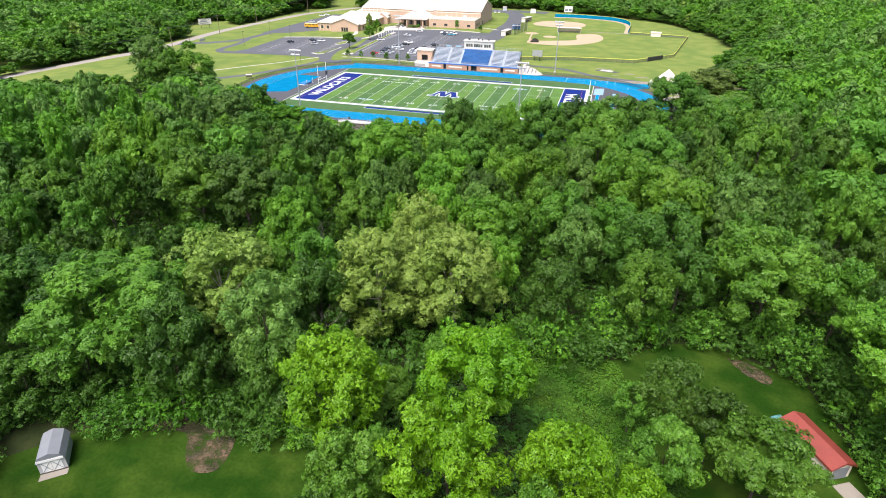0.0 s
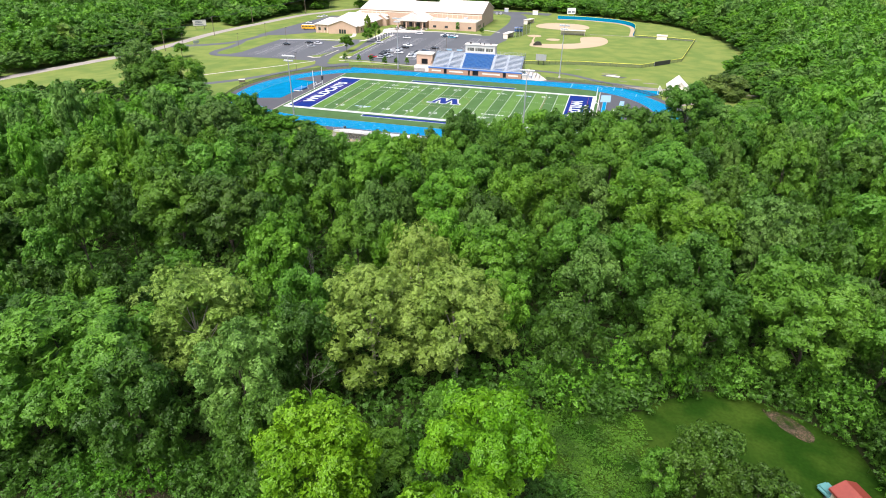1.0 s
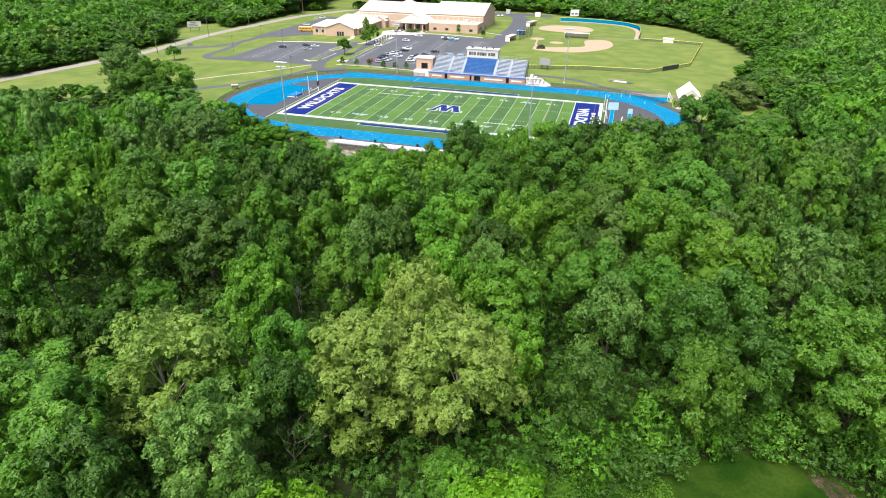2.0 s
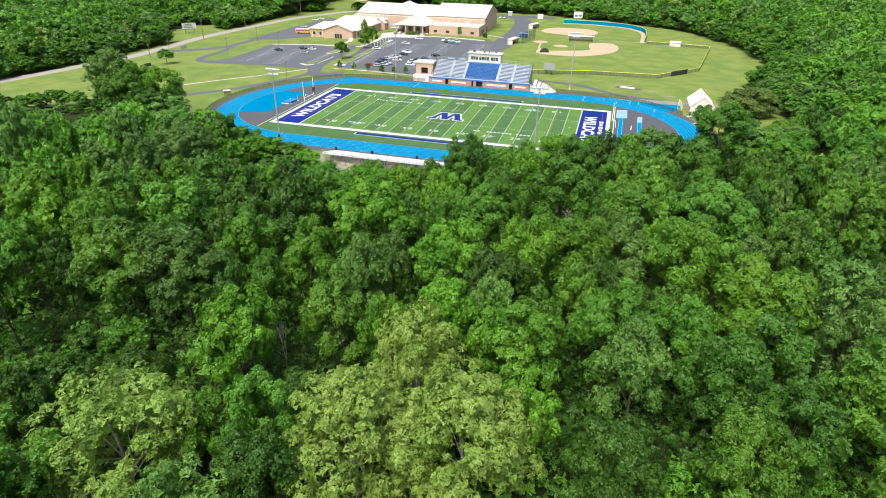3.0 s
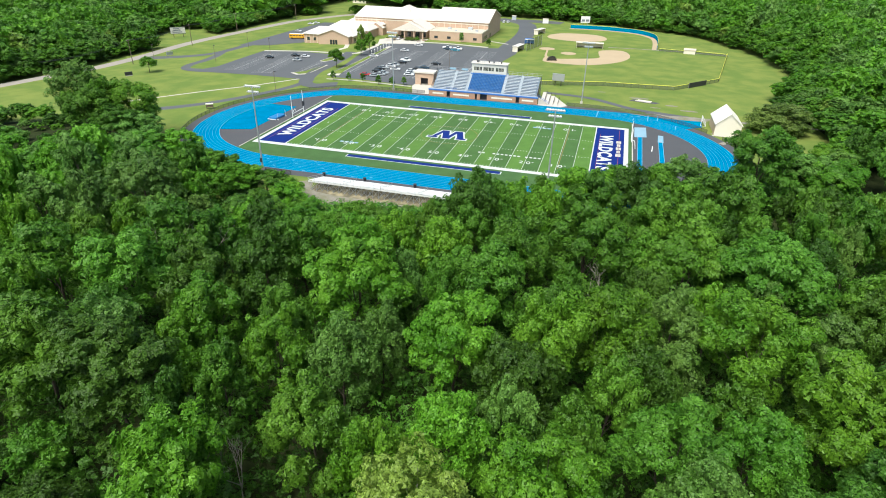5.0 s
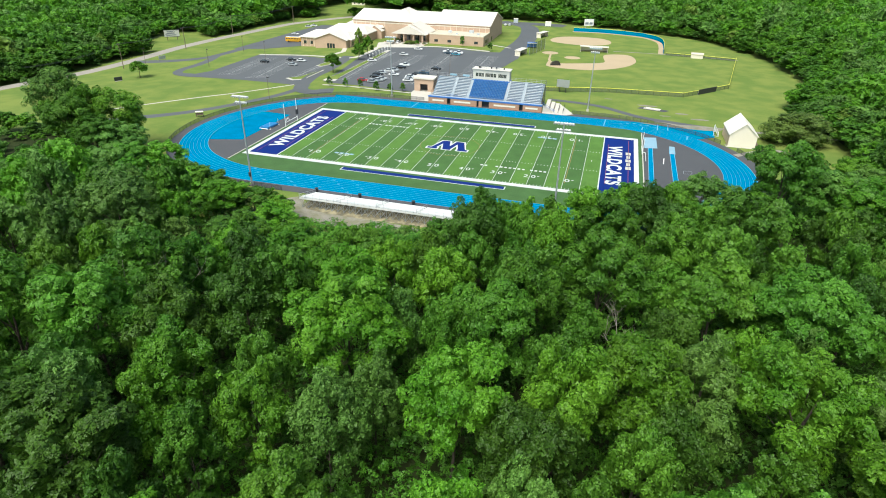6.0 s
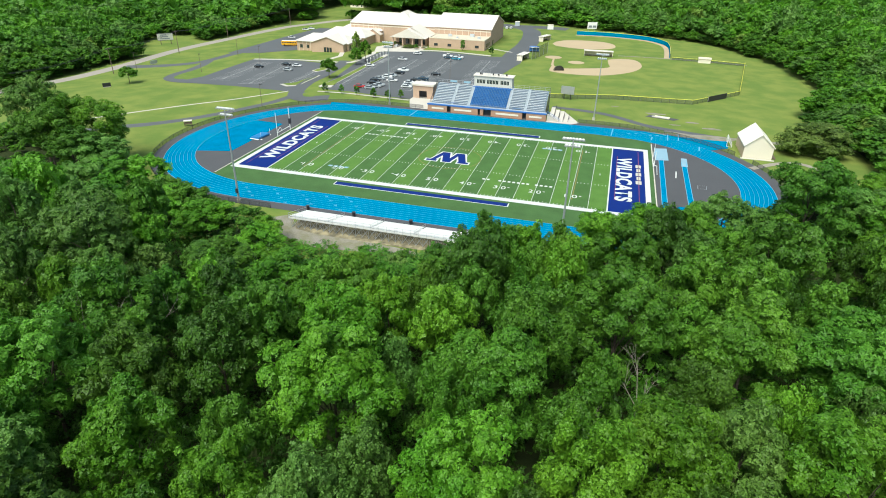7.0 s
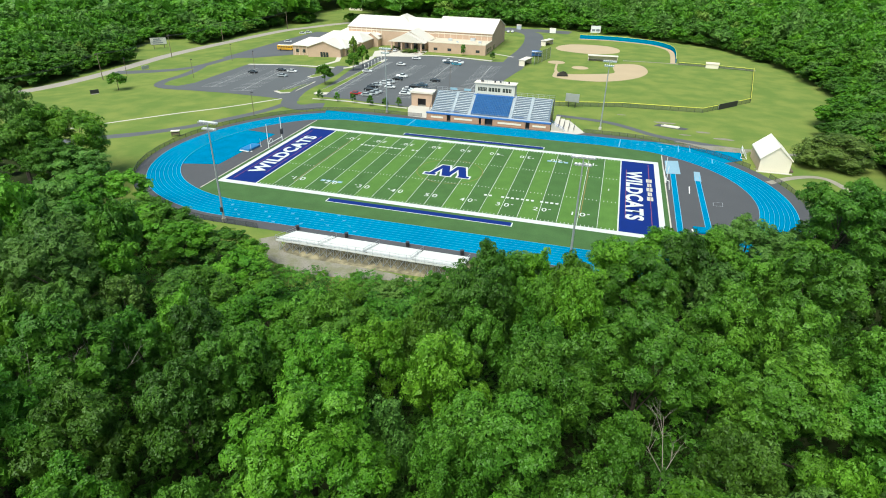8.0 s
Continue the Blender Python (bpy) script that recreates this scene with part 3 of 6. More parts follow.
ribbon("driveway", smooth_line([(-90, 130), (-87, 112), (-85, 92), (-84.5, 76), (-79, 56), (-72, 50), (-64, 52)], 6), 9.5, 0.055, M_ASPH, None, "asphalt lane between the two car parks", "driveway")
ribbon("driveway", smooth_line([(-79, 60), (-81, 46), (-86, 34), (-97, 17), (-107.5, 7), (-117, 1), (-140, -14)], 6), 5.0, 0.045, M_ASPH, None, "narrow asphalt service road outside the track", "driveway")
ribbon("driveway", smooth_line([(-206, 97), (-190, 101), (-176, 107), (-168, 116), (-166, 128), (-165, 142), (-161, 158)], 6), 8.0, 0.05, M_ASPH, None, "asphalt entrance drive curving in from the road", "driveway")
ribbon("driveway", smooth_line([(-166, 120), (-162, 108), (-160, 96), (-160, 84), (-157, 76), (-150, 72), (-140, 71)], 6), 6.5, 0.048, M_ASPH, None, "looping asphalt drive round a grass island", "driveway")
sheet("parking_lot", [(-172.5, 144), (-153, 146.3), (-138, 157.3), (-134, 162), (-133, 205), (-146, 250), (-168, 252), (-171.5, 210)], 0.052, M_ASPH, None, "asphalt bus lot beside the school", "parking lot")
ribbon("driveway", smooth_line([(-9.5, 146), (-10, 175), (-9, 205), (-11, 240), (-18, 270), (-40, 288)], 6), 12.0, 0.056, M_ASPH, None, "asphalt service road behind the stands to the ball fields", "driveway")
ribbon("driveway", smooth_line([(-40, 280), (-15, 284), (8, 282)], 6), 14.0, 0.06, M_ASPH, None, "asphalt yard at the end of the service road", "driveway")
ribbon("path", smooth_line([(22, 68), (41, 64.5), (56, 54), (68, 50), (80, 47)], 6), 3.0, 0.05, M_ASPH, None, "grey asphalt footpath behind the track", "path")
ribbon("path", smooth_line([(84.5, 18.8), (91, 24.5), (97, 27.6), (101, 26.6), (103.5, 21), (106, 12)], 6), 2.0, 0.05, M_PAVE, None, "pale concrete footpath past the shed", "path")
ribbon("path", smooth_line([(62, 49.3), (80, 47.5), (110, 47), (140, 50)], 6), 2.4, 0.045, M_GRAVEL, None, "worn gravel track behind the shed", "path")
ribbon("path", smooth_line([(-140, 6), (-116.2, 30.3), (-101, 44), (-86.5, 60.5)], 6), 1.0, 0.05, M_CONC, None, "narrow pale footpath across the grass", "path")
ribbon("pavement", smooth_line([(-145, 128.2), (-120, 129), (-100, 126.5), (-87, 126.5), (-85.5, 150), (-84, 160.5), (-50.7, 167), (-21.9, 163)], 6), 2.4, 0.07, M_CONC, None, "pale concrete pavement along the school front", "pavement")
ribbon("pavement", smooth_line([(-74, 62.5), (-53, 60.5), (-33, 59)], 4), 1.3, 0.07, M_CONC, None, "pale concrete kerb walk beside the car park", "pavement")
sheet("plaza", [(-88, 160), (-62, 160.5), (-62, 178), (-86, 184), (-93, 176)], 0.065, M_CONC, None, "concrete forecourt at the school entrance", "plaza")
ribbon("pavement", [(-106, 157), (-101, 143), (-104, 128.5)], 2.6, 0.06, M_CONC, None, "concrete walk to the side entrance", "pavement")
ribbon("pavement", [(-28, 186), (-13, 178)], 1.5, 0.06, M_CONC, None, "concrete walk at the gym side", "pavement")
sheet("plaza", [(-29.2, 49), (-22.3, 48.6), (-22, 62), (-24, 66), (-33, 66), (-33, 60)], 0.075, M_CONC, None, "pale concrete forecourt between ticket booth and stand", "plaza")
sheet("plaza", [(22.2, 46.6), (31, 46.4), (33.5, 49), (27, 63), (22.2, 63)], 0.075, M_CONC, None, "pale concrete landing beside the stand", "plaza")
# kerbed grass islands in the car park
for name, pts in (("traffic_island", [(-97, 72), (-92, 68.5), (-87.4, 70.5), (-87.5, 92), (-89.3, 92), (-92, 76)]), ("traffic_island", [(-78, 71), (-75, 68.8), (-71.5, 70), (-72.6, 76), (-75.3, 150), (-77.6, 150), (-76.5, 90)]), ("traffic_island", [(-97, 102), (-93.5, 100), (-91, 105), (-93, 114), (-96, 112)])):
    bm = bmesh.new()
    f = bm.faces.new([bm.verts.new((x, y, gz(x) + 0.05)) for x, y in pts])
    top = bmesh.ops.extrude_face_region(bm, geom=[f])
    bmesh.ops.translate(bm, verts=[v for v in top["geom"] if isinstance(v, bmesh.types.BMVert)], vec=(0, 0, 0.16))
    bmesh.ops.recalc_face_normals(bm, faces=bm.faces[:])
    isl = tagged(link(name, bm, M_CONC), "long kerbed island between the parking rows", "traffic island", "", "structure")
    c = Vector((sum(p[0] for p in pts) / len(pts), sum(p[1] for p in pts) / len(pts)))
    sheet("grass_strip", [tuple(c + (Vector(p) - c) * 0.86) for p in pts], 0.215, M_GRASS, isl)


def stalls(bm, a, b, n, depth, ang):
    """A row of parking stall lines from a to b."""
    a, b = Vector(a), Vector(b)
    d = Vector((math.cos(radians(ang)), math.sin(radians(ang)))) * depth / 2
    for k in range(n + 1):
        p = a + (b - a) * k / n
        ribbon_bm(bm, [tuple(p - d), tuple(p + d)], 0.2, 0.075)


bm = bmesh.new()
for a, b, n, dep in (((-69.5, 73), (-73.0, 139), 24, 5), ((-55, 72), (-55.5, 138), 24, 10.5), ((-37.6, 74), (-39.8, 149), 27, 10.5), ((-17, 78), (-19.3, 149), 26, 10.5),
                     ((-94, 74), (-94.6, 100), 10, 5), ((-112, 71), (-118.5, 120), 18, 10.5), ((-130.3, 76), (-133.5, 119), 16, 10.5)):
    stalls(bm, a, b, n, dep, 4)
    ribbon_bm(bm, [a, b], 0.2, 0.078)
tagged(link("stall_lines", bm, M_STALL), "faded white parking stall lines on asphalt", "road marking", "", "structure")

# ---- ball fields ----
sheet("infield", smooth_line([(12.3, 141), (13.5, 134.5), (22, 131.5), (34, 132), (44, 138), (52, 148), (56, 160), (55.5, 172), (52, 180), (45, 180), (39.5, 175.5), (39.6, 165), (40, 154), (30, 148), (19, 144), (14, 148), (12.3, 157)], 4), 0.03, M_CLAY, None, "pale clay baseball infield with a grass diamond", "infield")
for cx, cy, r in ((23.5, 161.5, 4.2), (10.5, 172, 4.5)):
    sheet("mound", arc(cx, cy, r, 0, 345, 23), 0.035, M_CLAY, None, "round clay mound in the diamond", "mound")
ribbon("foul_line", [(12.3, 150), (11, 172)], 1.0, 0.032, M_CLAY, None, "worn clay base path", "base path")
sheet("infield", smooth_line([(5, 217), (9, 209), (24, 204), (36, 208), (41.5, 215), (41, 226), (35, 234), (24, 236), (12, 233), (6, 225)], 4), 0.03, M_CLAY, None, "brown clay softball infield", "infield")
sheet("bare_ground", smooth_line([(56, 45.6), (67, 47.2), (78, 48.8), (83.5, 47.6), (83, 44.5), (78, 43.4), (68, 43.8), (56, 45.6)], 4)[:-1], 0.062, M_GRAVEL, None, "sandy trodden ground between track and barn", "bare ground")
ribbon("worn_strip", smooth_line([(44, 189.5), (60, 190.5), (74, 190), (92, 188.5), (109, 186)], 5), 1.6, 0.034, M_GRAVEL, None, "pale dirt strip worn along the outfield fence", "bare ground")
# bare and stony spots by the path
for k, (cx, cy, w, h) in enumerate(((60, 71, 4.5, 1.5), (72, 63, 3.0, 1.2), (78, 57, 4.0, 1.3), (66, 58, 2.5, 0.9), (45, 77, 2.0, 0.8), (-12, 100, 2.0, 1.5), (86, 29.5, 4.5, 1.6))):
    sheet("bare_patch", [(cx + w * math.cos(a) * (0.8 + 0.3 * noise.noise((a * 1.3, k, 0))), cy + h * math.sin(a) * (0.8 + 0.4 * noise.noise((a * 1.7, k, 5)))) for a in np.linspace(0, 2 * math.pi, 15)[:-1]], 0.035, M_GRAVEL, None, "dry bare patch worn into the grass", "bare ground")


# ---- woods ----
rng = np.random.default_rng(7)


def unit(v):
    return v / np.linalg.norm(v, axis=1)[:, None]


# forms of crown: masses, their size, puff size, how flat a mass is, height of the dome, lowest limb, looseness
FORMS = {
    "billow": (17, 1.80, 0.98, 0.95, 7.0, -0.50, 0.10),
    "layered": (18, 1.95, 0.86, 0.60, 6.5, -0.55, 0.15),
    "spire": (17, 1.60, 0.84, 1.00, 8.6, -0.55, 0.12),
    "feather": (22, 1.75, 0.68, 0.90, 7.6, -0.55, 0.25),
    "sycamore": (24, 2.05, 0.70, 0.95, 7.6, -0.60, 0.20),
    "canopy": (11, 2.30, 1.15, 0.95, 6.5, -0.25, 0.10),
    "full": (20, 2.20, 0.95, 0.90, 7.0, -0.95, 0.10),
}


def crown_arrays(r, form, n_puffs, n_sprays, spray, ruffle=0.34, lift=0.22):
    """Foliage of one crown, 12 m wide with its top 20 m up: sprays cover puffs, puffs cover the masses of the limbs."""
    n_mass, m_rad, p_rad, flat_z, dome, low, loose = FORMS[form]
    C, R = [], []
    for k in range(n_mass):
        sn = 0.97 + (low - 0.97) * (k + 0.5) / n_mass
        el, az = math.asin(max(-1, min(1, sn + r.normal(0, 0.06)))), k * 2.39996 + r.normal(0, 0.25)
        reach = 0.62 + 0.26 * r.random()
        wide = 6.0 * reach * math.cos(el) * (1.08 if form != "spire" else 1.0 - 0.35 * math.sin(el))
        C.append((wide * math.cos(az), wide * math.sin(az), dome * reach * math.sin(el) * (1.0 if el > 0 else 1.5)))
        R.append(m_rad * (0.75 + 0.5 * r.random()))
    C, R = np.array(C), np.array(R)
    C[:, 2] += 20.0 - (C[:, 2] + R * flat_z + 0.6 * p_rad).max()
    box_f = np.array([1.0, 1.0, flat_z])
    # puffs on the outside of the masses
    n = n_puffs * 3
    of = r.choice(len(R), n, p=R ** 2 / (R ** 2).sum())
    d = r.normal(size=(n, 3)); d[:, 2] += 0.45
    d = unit(d)
    T = C[of] + d * (R[of] * (1.0 + loose * r.normal(size=n)))[:, None] * box_f
    gap = np.linalg.norm((T[:, None, :] - C[None]) / box_f, axis=2) / R[None]
    gap[np.arange(n), of] = 9
    ok = np.flatnonzero(gap.min(1) > 0.86)[:n_puffs]
    T, d = T[ok], d[ok]
    tr = p_rad * (0.65 + 0.7 * r.random(len(ok)))
    # sprays over the puffs, thickest on their outer, upper sides
    which = r.choice(len(T), n_sprays, p=tr ** 2 / (tr ** 2).sum())
    e = unit(r.normal(size=(n_sprays, 3)) + 0.6 * d[which] + np.array([0, 0, 0.35]))
    P = T[which] + e * (tr[which] * (0.78 + 0.3 * r.random(n_sprays)))[:, None] * np.array([1.0, 1.0, 0.95])
    nor = e * 0.85 + d[which] * 0.35 + np.array([0, 0, lift]) + r.normal(size=(n_sprays, 3)) * ruffle
    size = np.full(n_sprays, spray)
    # a close layer inside the masses, under the puffs
    ni = n_sprays // 4
    oi = r.choice(len(R), ni, p=R ** 2 / (R ** 2).sum())
    di = r.normal(size=(ni, 3)); di[:, 2] += 0.25
    di = unit(di)
    P = np.concatenate([P, C[oi] + di * (R[oi] * (0.62 + 0.25 * r.random(ni)))[:, None] * box_f])
    nor = np.concatenate([nor, di + r.normal(size=(ni, 3)) * 0.3])
    size = np.concatenate([size, np.full(ni, spray * 1.7)])
    n = len(P)
    nor = unit(nor)
    t = unit(np.cross(nor, r.normal(size=(n, 3))))
    s = np.cross(nor, t)
    a = (size * (0.7 + 0.6 * r.random(n)))[:, None]
    b = a * (0.42 + 0.2 * r.random(n))[:, None]
    V = np.stack([P - t * a * 0.5 + s * b, P - t * a * 0.4 - s * b, P + t * a * 0.7 - nor * a * 0.22], 1).reshape(-1, 3)
    F = np.arange(n * 3).reshape(-1, 3)
    return V, F, list(zip(C, R))


def raw_mesh(name, V, F, mats, index=None):
    me = bpy.data.meshes.new(name)
    me.vertices.add(len(V)); me.loops.add(len(F) * 3); me.polygons.add(len(F))
    me.vertices.foreach_set("co", np.ascontiguousarray(V, dtype=np.float32).ravel())
    me.loops.foreach_set("vertex_index", np.ascontiguousarray(F, dtype=np.int32).ravel())
    me.polygons.foreach_set("loop_start", np.arange(len(F), dtype=np.int32) * 3)
    for m in mats:
        me.materials.append(m)
    if index is not None:
        me.polygons.foreach_set("material_index", index.astype(np.int32))
    me.update(calc_edges=True)
    return me


def trunk_bm(lobes, r):
    bm = bmesh.new()
    rod(bm, (0, 0, -0.4), (0.1, 0.1, 5.5), 0.30, 0.22, 7)
    rod(bm, (0.1, 0.1, 5.4), (r.normal(0, 0.3), r.normal(0, 0.3), 13.5), 0.22, 0.08, 6)
    for c, rad in lobes[::3]:
        z = 4.5 + 5.5 * r.random()
        rod(bm, (0.1, 0.1, z), tuple(c), 0.09, 0.03, 5)
    return bm


LABELS = {"b": ("bright lime-green broadleaf tree with a dense lobed crown", "tree"), "m": ("mid-green broadleaf tree with a rounded billowing crown", "tree"),
          "d": ("dark green broadleaf tree with a full heavy crown", "tree"), "p": ("grey-green broadleaf tree with a loose feathery crown", "tree"),
          "s": ("tall pale yellow-green sycamore with a broad full crown", "tree"), "y": ("lime-green broadleaf tree with a bright billowing crown", "tree")}
TREE_FORMS = {"b": ("billow", "layered", "billow"), "m": ("billow", "spire", "layered"), "d": ("billow", "spire", "billow"), "p": ("feather", "spire", "feather"),
              "s": ("sycamore", "sycamore", "sycamore"), "y": ("billow", "billow", "layered")}
# puffs, sprays and spray size from the trees under the flight to the distant ones
DETAIL = ((150, 7000, 0.49), (135, 4000, 0.64), (110, 2100, 0.90))
MASTERS = {}
for kind in KINDS:
    for form in range(3):
        for fine, (puffs, sprays, size) in enumerate(DETAIL):
            seed = np.random.default_rng(100 * KINDS.index(kind) + 10 * form + fine)
            more = 1.45 if kind in "sp" else 1.0
            V, F, masses = crown_arrays(seed, TREE_FORMS[kind][form], int(puffs * more), sprays, size * (0.92 if kind in "sp" else 1.0))
            root = empty("tree", pose(0, -2000, -200), LABELS[kind][0], "tree", "woodland trees")
            ob = new("crown", raw_mesh("crown", V, F, [LEAF[kind]])); ob.parent = root
            part("trunk", trunk_bm(masses, seed), M_BARK_P if kind == "s" else M_BARK, root)
            MASTERS[kind, form, fine] = root

# trees that stand out, stand by stand, with two unseen ones: east, north, height, crown radius
SYCAMORES = [(33.6, -159.2, 22.0, 6.9), (44.8, -155.6, 22.0, 6.8), (37.8, -148.8, 22.8, 5.0), (10.5, -166.0, 21.0, 6.8)]
BRIGHT = [(50.3, -150.9, 17.5, 4.0), (13.2, -148.7, 20.9, 6.0), (48.0, -141.3, 20.3, 6.6), (30.6, -140.8, 19.5, 4.2), (36.5, -137.6, 20.6, 5.2), (33.4, -121.2, 20.5, 6.4), (51.6, -113.2, 21.0, 6.8), (70.2, -110.7, 21.4, 7.2), (78.5, -121.9, 21.7, 7.4), (17.2, -113.1, 22.0, 8.1),
          (0.1, -125.4, 19.6, 5.5), (12.0, -127.9, 18.7, 4.7), (-5.7, -85.4, 20.6, 6.4), (12.2, -102.3, 19.7, 5.7), (25.5, -97.9, 19.3, 5.3), (17.5, -95.0, 18.2, 4.2), (105.5, -160.0, 21.5, 8.4), (103.5, -169.0, 18.0, 6.0)]
BRIGHT_NEAR = [(38.7, -183.8, 21.1, 6.9), (52.2, -178.3, 21.2, 7.0), (53.4, -190.0, 20.9, 6.7),
               (65.1, -188.3, 19.4, 5.4), (72.7, -188.2, 14.2, 3.8)]
GREEN = [(-27.5, -122.6, 22.0, 7.8), (63.4, -92.6, 22.0, 8.3), (-16.8, -119.5, 21.6, 7.4), (22.5, -137.4, 19.8, 5.7), (47.9, -88.7, 22.0, 8.5), (59.4, -131.1, 21.2, 7.0), (34.7, -105.8, 20.7, 6.6), (-14.1, -137.6, 22.0, 8.2), (-17.0, -106.9, 21.1, 6.9),
         (76.0, -92.6, 22.0, 8.5), (7.7, -157.8, 10.0, 4.8), (52.7, -122.5, 18.4, 4.4), (49.4, -130.6, 18.0, 4.1), (14.1, -83.8, 20.4, 6.3), (8.4, -90.0, 19.8, 5.7), (27.8, -87.5, 18.8, 4.8)]
GREEN_NEAR = [(34.0, -89.7, 18.6, 4.6), (-19.2, -84.5, 20.7, 6.5), (47.2, -68.3, 19.7, 7.5), (58.3, -77.0, 20.3, 6.2), (72.0, -65.1, 21.4, 7.2), (3.0, -102.7, 19.3, 5.3), (37.7, -68.8, 17.3, 4.4),
              (3.2, -178.5, 22.0, 11.0), (85.0, -178.6, 14.0, 6.6), (91.6, -144.0, 21.5, 8.4), (72.2, -168.7, 8.5, 2.8), (43.5, -110.7, 18.0, 4.6), (45.0, -194.0, 17.0, 5.2), (73.3, -149.7, 18.4, 5.3), (109.4, -113.1, 22.0, 8.5), (123.9, -73.8, 22.0, 8.5)]
# the trees at y -212 and -203 are unseen, added to shade the lawn
DARK = [(-8.8, -179.6, 22.0, 8.5), (-2.4, -138.3, 22.0, 8.5), (41.9, -125.8, 20.1, 6.0), (-0.2, -109.7, 19.8, 5.8), (72.1, -137.1, 20.2, 6.0), (-1.9, -152.4, 10.5, 5.6), (21.1, -149.4, 10.5, 4.4),
        (25.5, -73.1, 18.7, 4.7), (56.2, -57.6, 18.0, 5.9), (-7.0, -97.4, 19.1, 5.1), (-13.5, -199.0, 12.0, 5.0), (-8.0, -206.0, 8.0, 3.6), (-5.0, -188.0, 11.0, 4.8), (0.5, -183.5, 13.0, 5.2), (-12.0, -192.5, 12.0, 4.8), (0.0, -212.0, 20.0, 8.5), (-11.0, -203.0, 19.0, 7.5), (-7.3, -116.5, 19.9, 5.9), (29.7, -180.2, 17.1, 5.1), (76.1, -168.6, 13.5, 4.4), (81.5, -171.5, 13.5, 4.6), (61.1, -152.0, 17.3, 5.2), (26.6, -165.5, 19.1, 5.1)]
GREYISH = [(60.4, -109.1, 20.4, 6.3), (62.5, -137.5, 19.5, 5.6), (-10.0, -134.0, 20.0, 6.0), (-72, -60, 12, 6.0), (-58, -72, 12, 6.0), (-46, -76, 11, 5.5), (-84, -50, 15, 6.5), (-64, -64, 9, 4.5), (20.3, -126.4, 19.7, 5.6), (23.6, -120.6, 17.9, 4.0), (23.8, -174.4, 20.9, 6.7), (91.3, -117.6, 21.4, 7.2), (-38.7, -90.8, 22.0, 8.2), (88.7, -127.1, 20.6, 5.0)]
trees = [(x, y, h, r, k) for k, group in (("s", SYCAMORES), ("b", BRIGHT), ("y", BRIGHT_NEAR), ("m", GREEN), ("m", GREEN_NEAR), ("d", DARK), ("p", GREYISH)) for x, y, h, r in group]


GLADES = [[(-213, 122), (-236, 138), (-262, 190), (-246, 212), (-213, 178)], [(-190, 288), (-166, 290), (-190, 400), (-225, 420), (-232, 372)], [(88, 468), (128, 462), (136, 528), (96, 530)], [(-290, 395), (-268, 392), (-262, 425), (-292, 428)]]


def open_land(x, y, margin=0.0):
    return any(inside(x, y, p) for p in (COMPOUND, LAWN_W, LAWN_E)) or (88 < x < 100.5 and -180 < y < -158) or (-6 < x < 8 and y < -189) or any(inside(x, y, p) for p in GLADES)


def low_growth(x, y):
    """The wood thins to scrub towards the stadium: the tallest growth at a spot."""
    if x > 46:
        return max(3.0, 0.449 * (-19 - y) + 1) if x < 112 and y > -75 else 24.0
    if y < -118:
        return 24.0
    if x < -76:
        return max(3.0, min(24.0, 58.9 - 64.5 * (y + 219.5) / 199.5 - gz(x)))
    if -32 < x < 25:
        return max(2.4, 0.46 * ((-60 if x < 1 else -56.5 if x < 15 else -47) - y))
    return max(2.6, 0.6 * (-43 - y) + 1.0)


def in_view(x, y):
    """Land that the flight looks over: a broad wedge ahead of its start."""
    dx, dy = x - 66, y + 238
    ahead, side = -0.268 * dx + 0.963 * dy, 0.963 * dx + 0.268 * dy
    return ahead > 18 and abs(side) < 0.80 * ahead + 16


def fill(step, y0, y1, x0, x1, test):
    rows = int((y1 - y0) / (step * 0.87))
    for j in range(rows):
        for i in range(int((x1 - x0) / step)):
            x = x0 + (i + 0.5 * (j % 2)) * step + rng.uniform(-0.34, 0.34) * step
            y = y0 + j * step * 0.87 + rng.uniform(-0.34, 0.34) * step
            if not in_view(x, y) or open_land(x, y) or not test(x, y):
                continue
            yield x, y


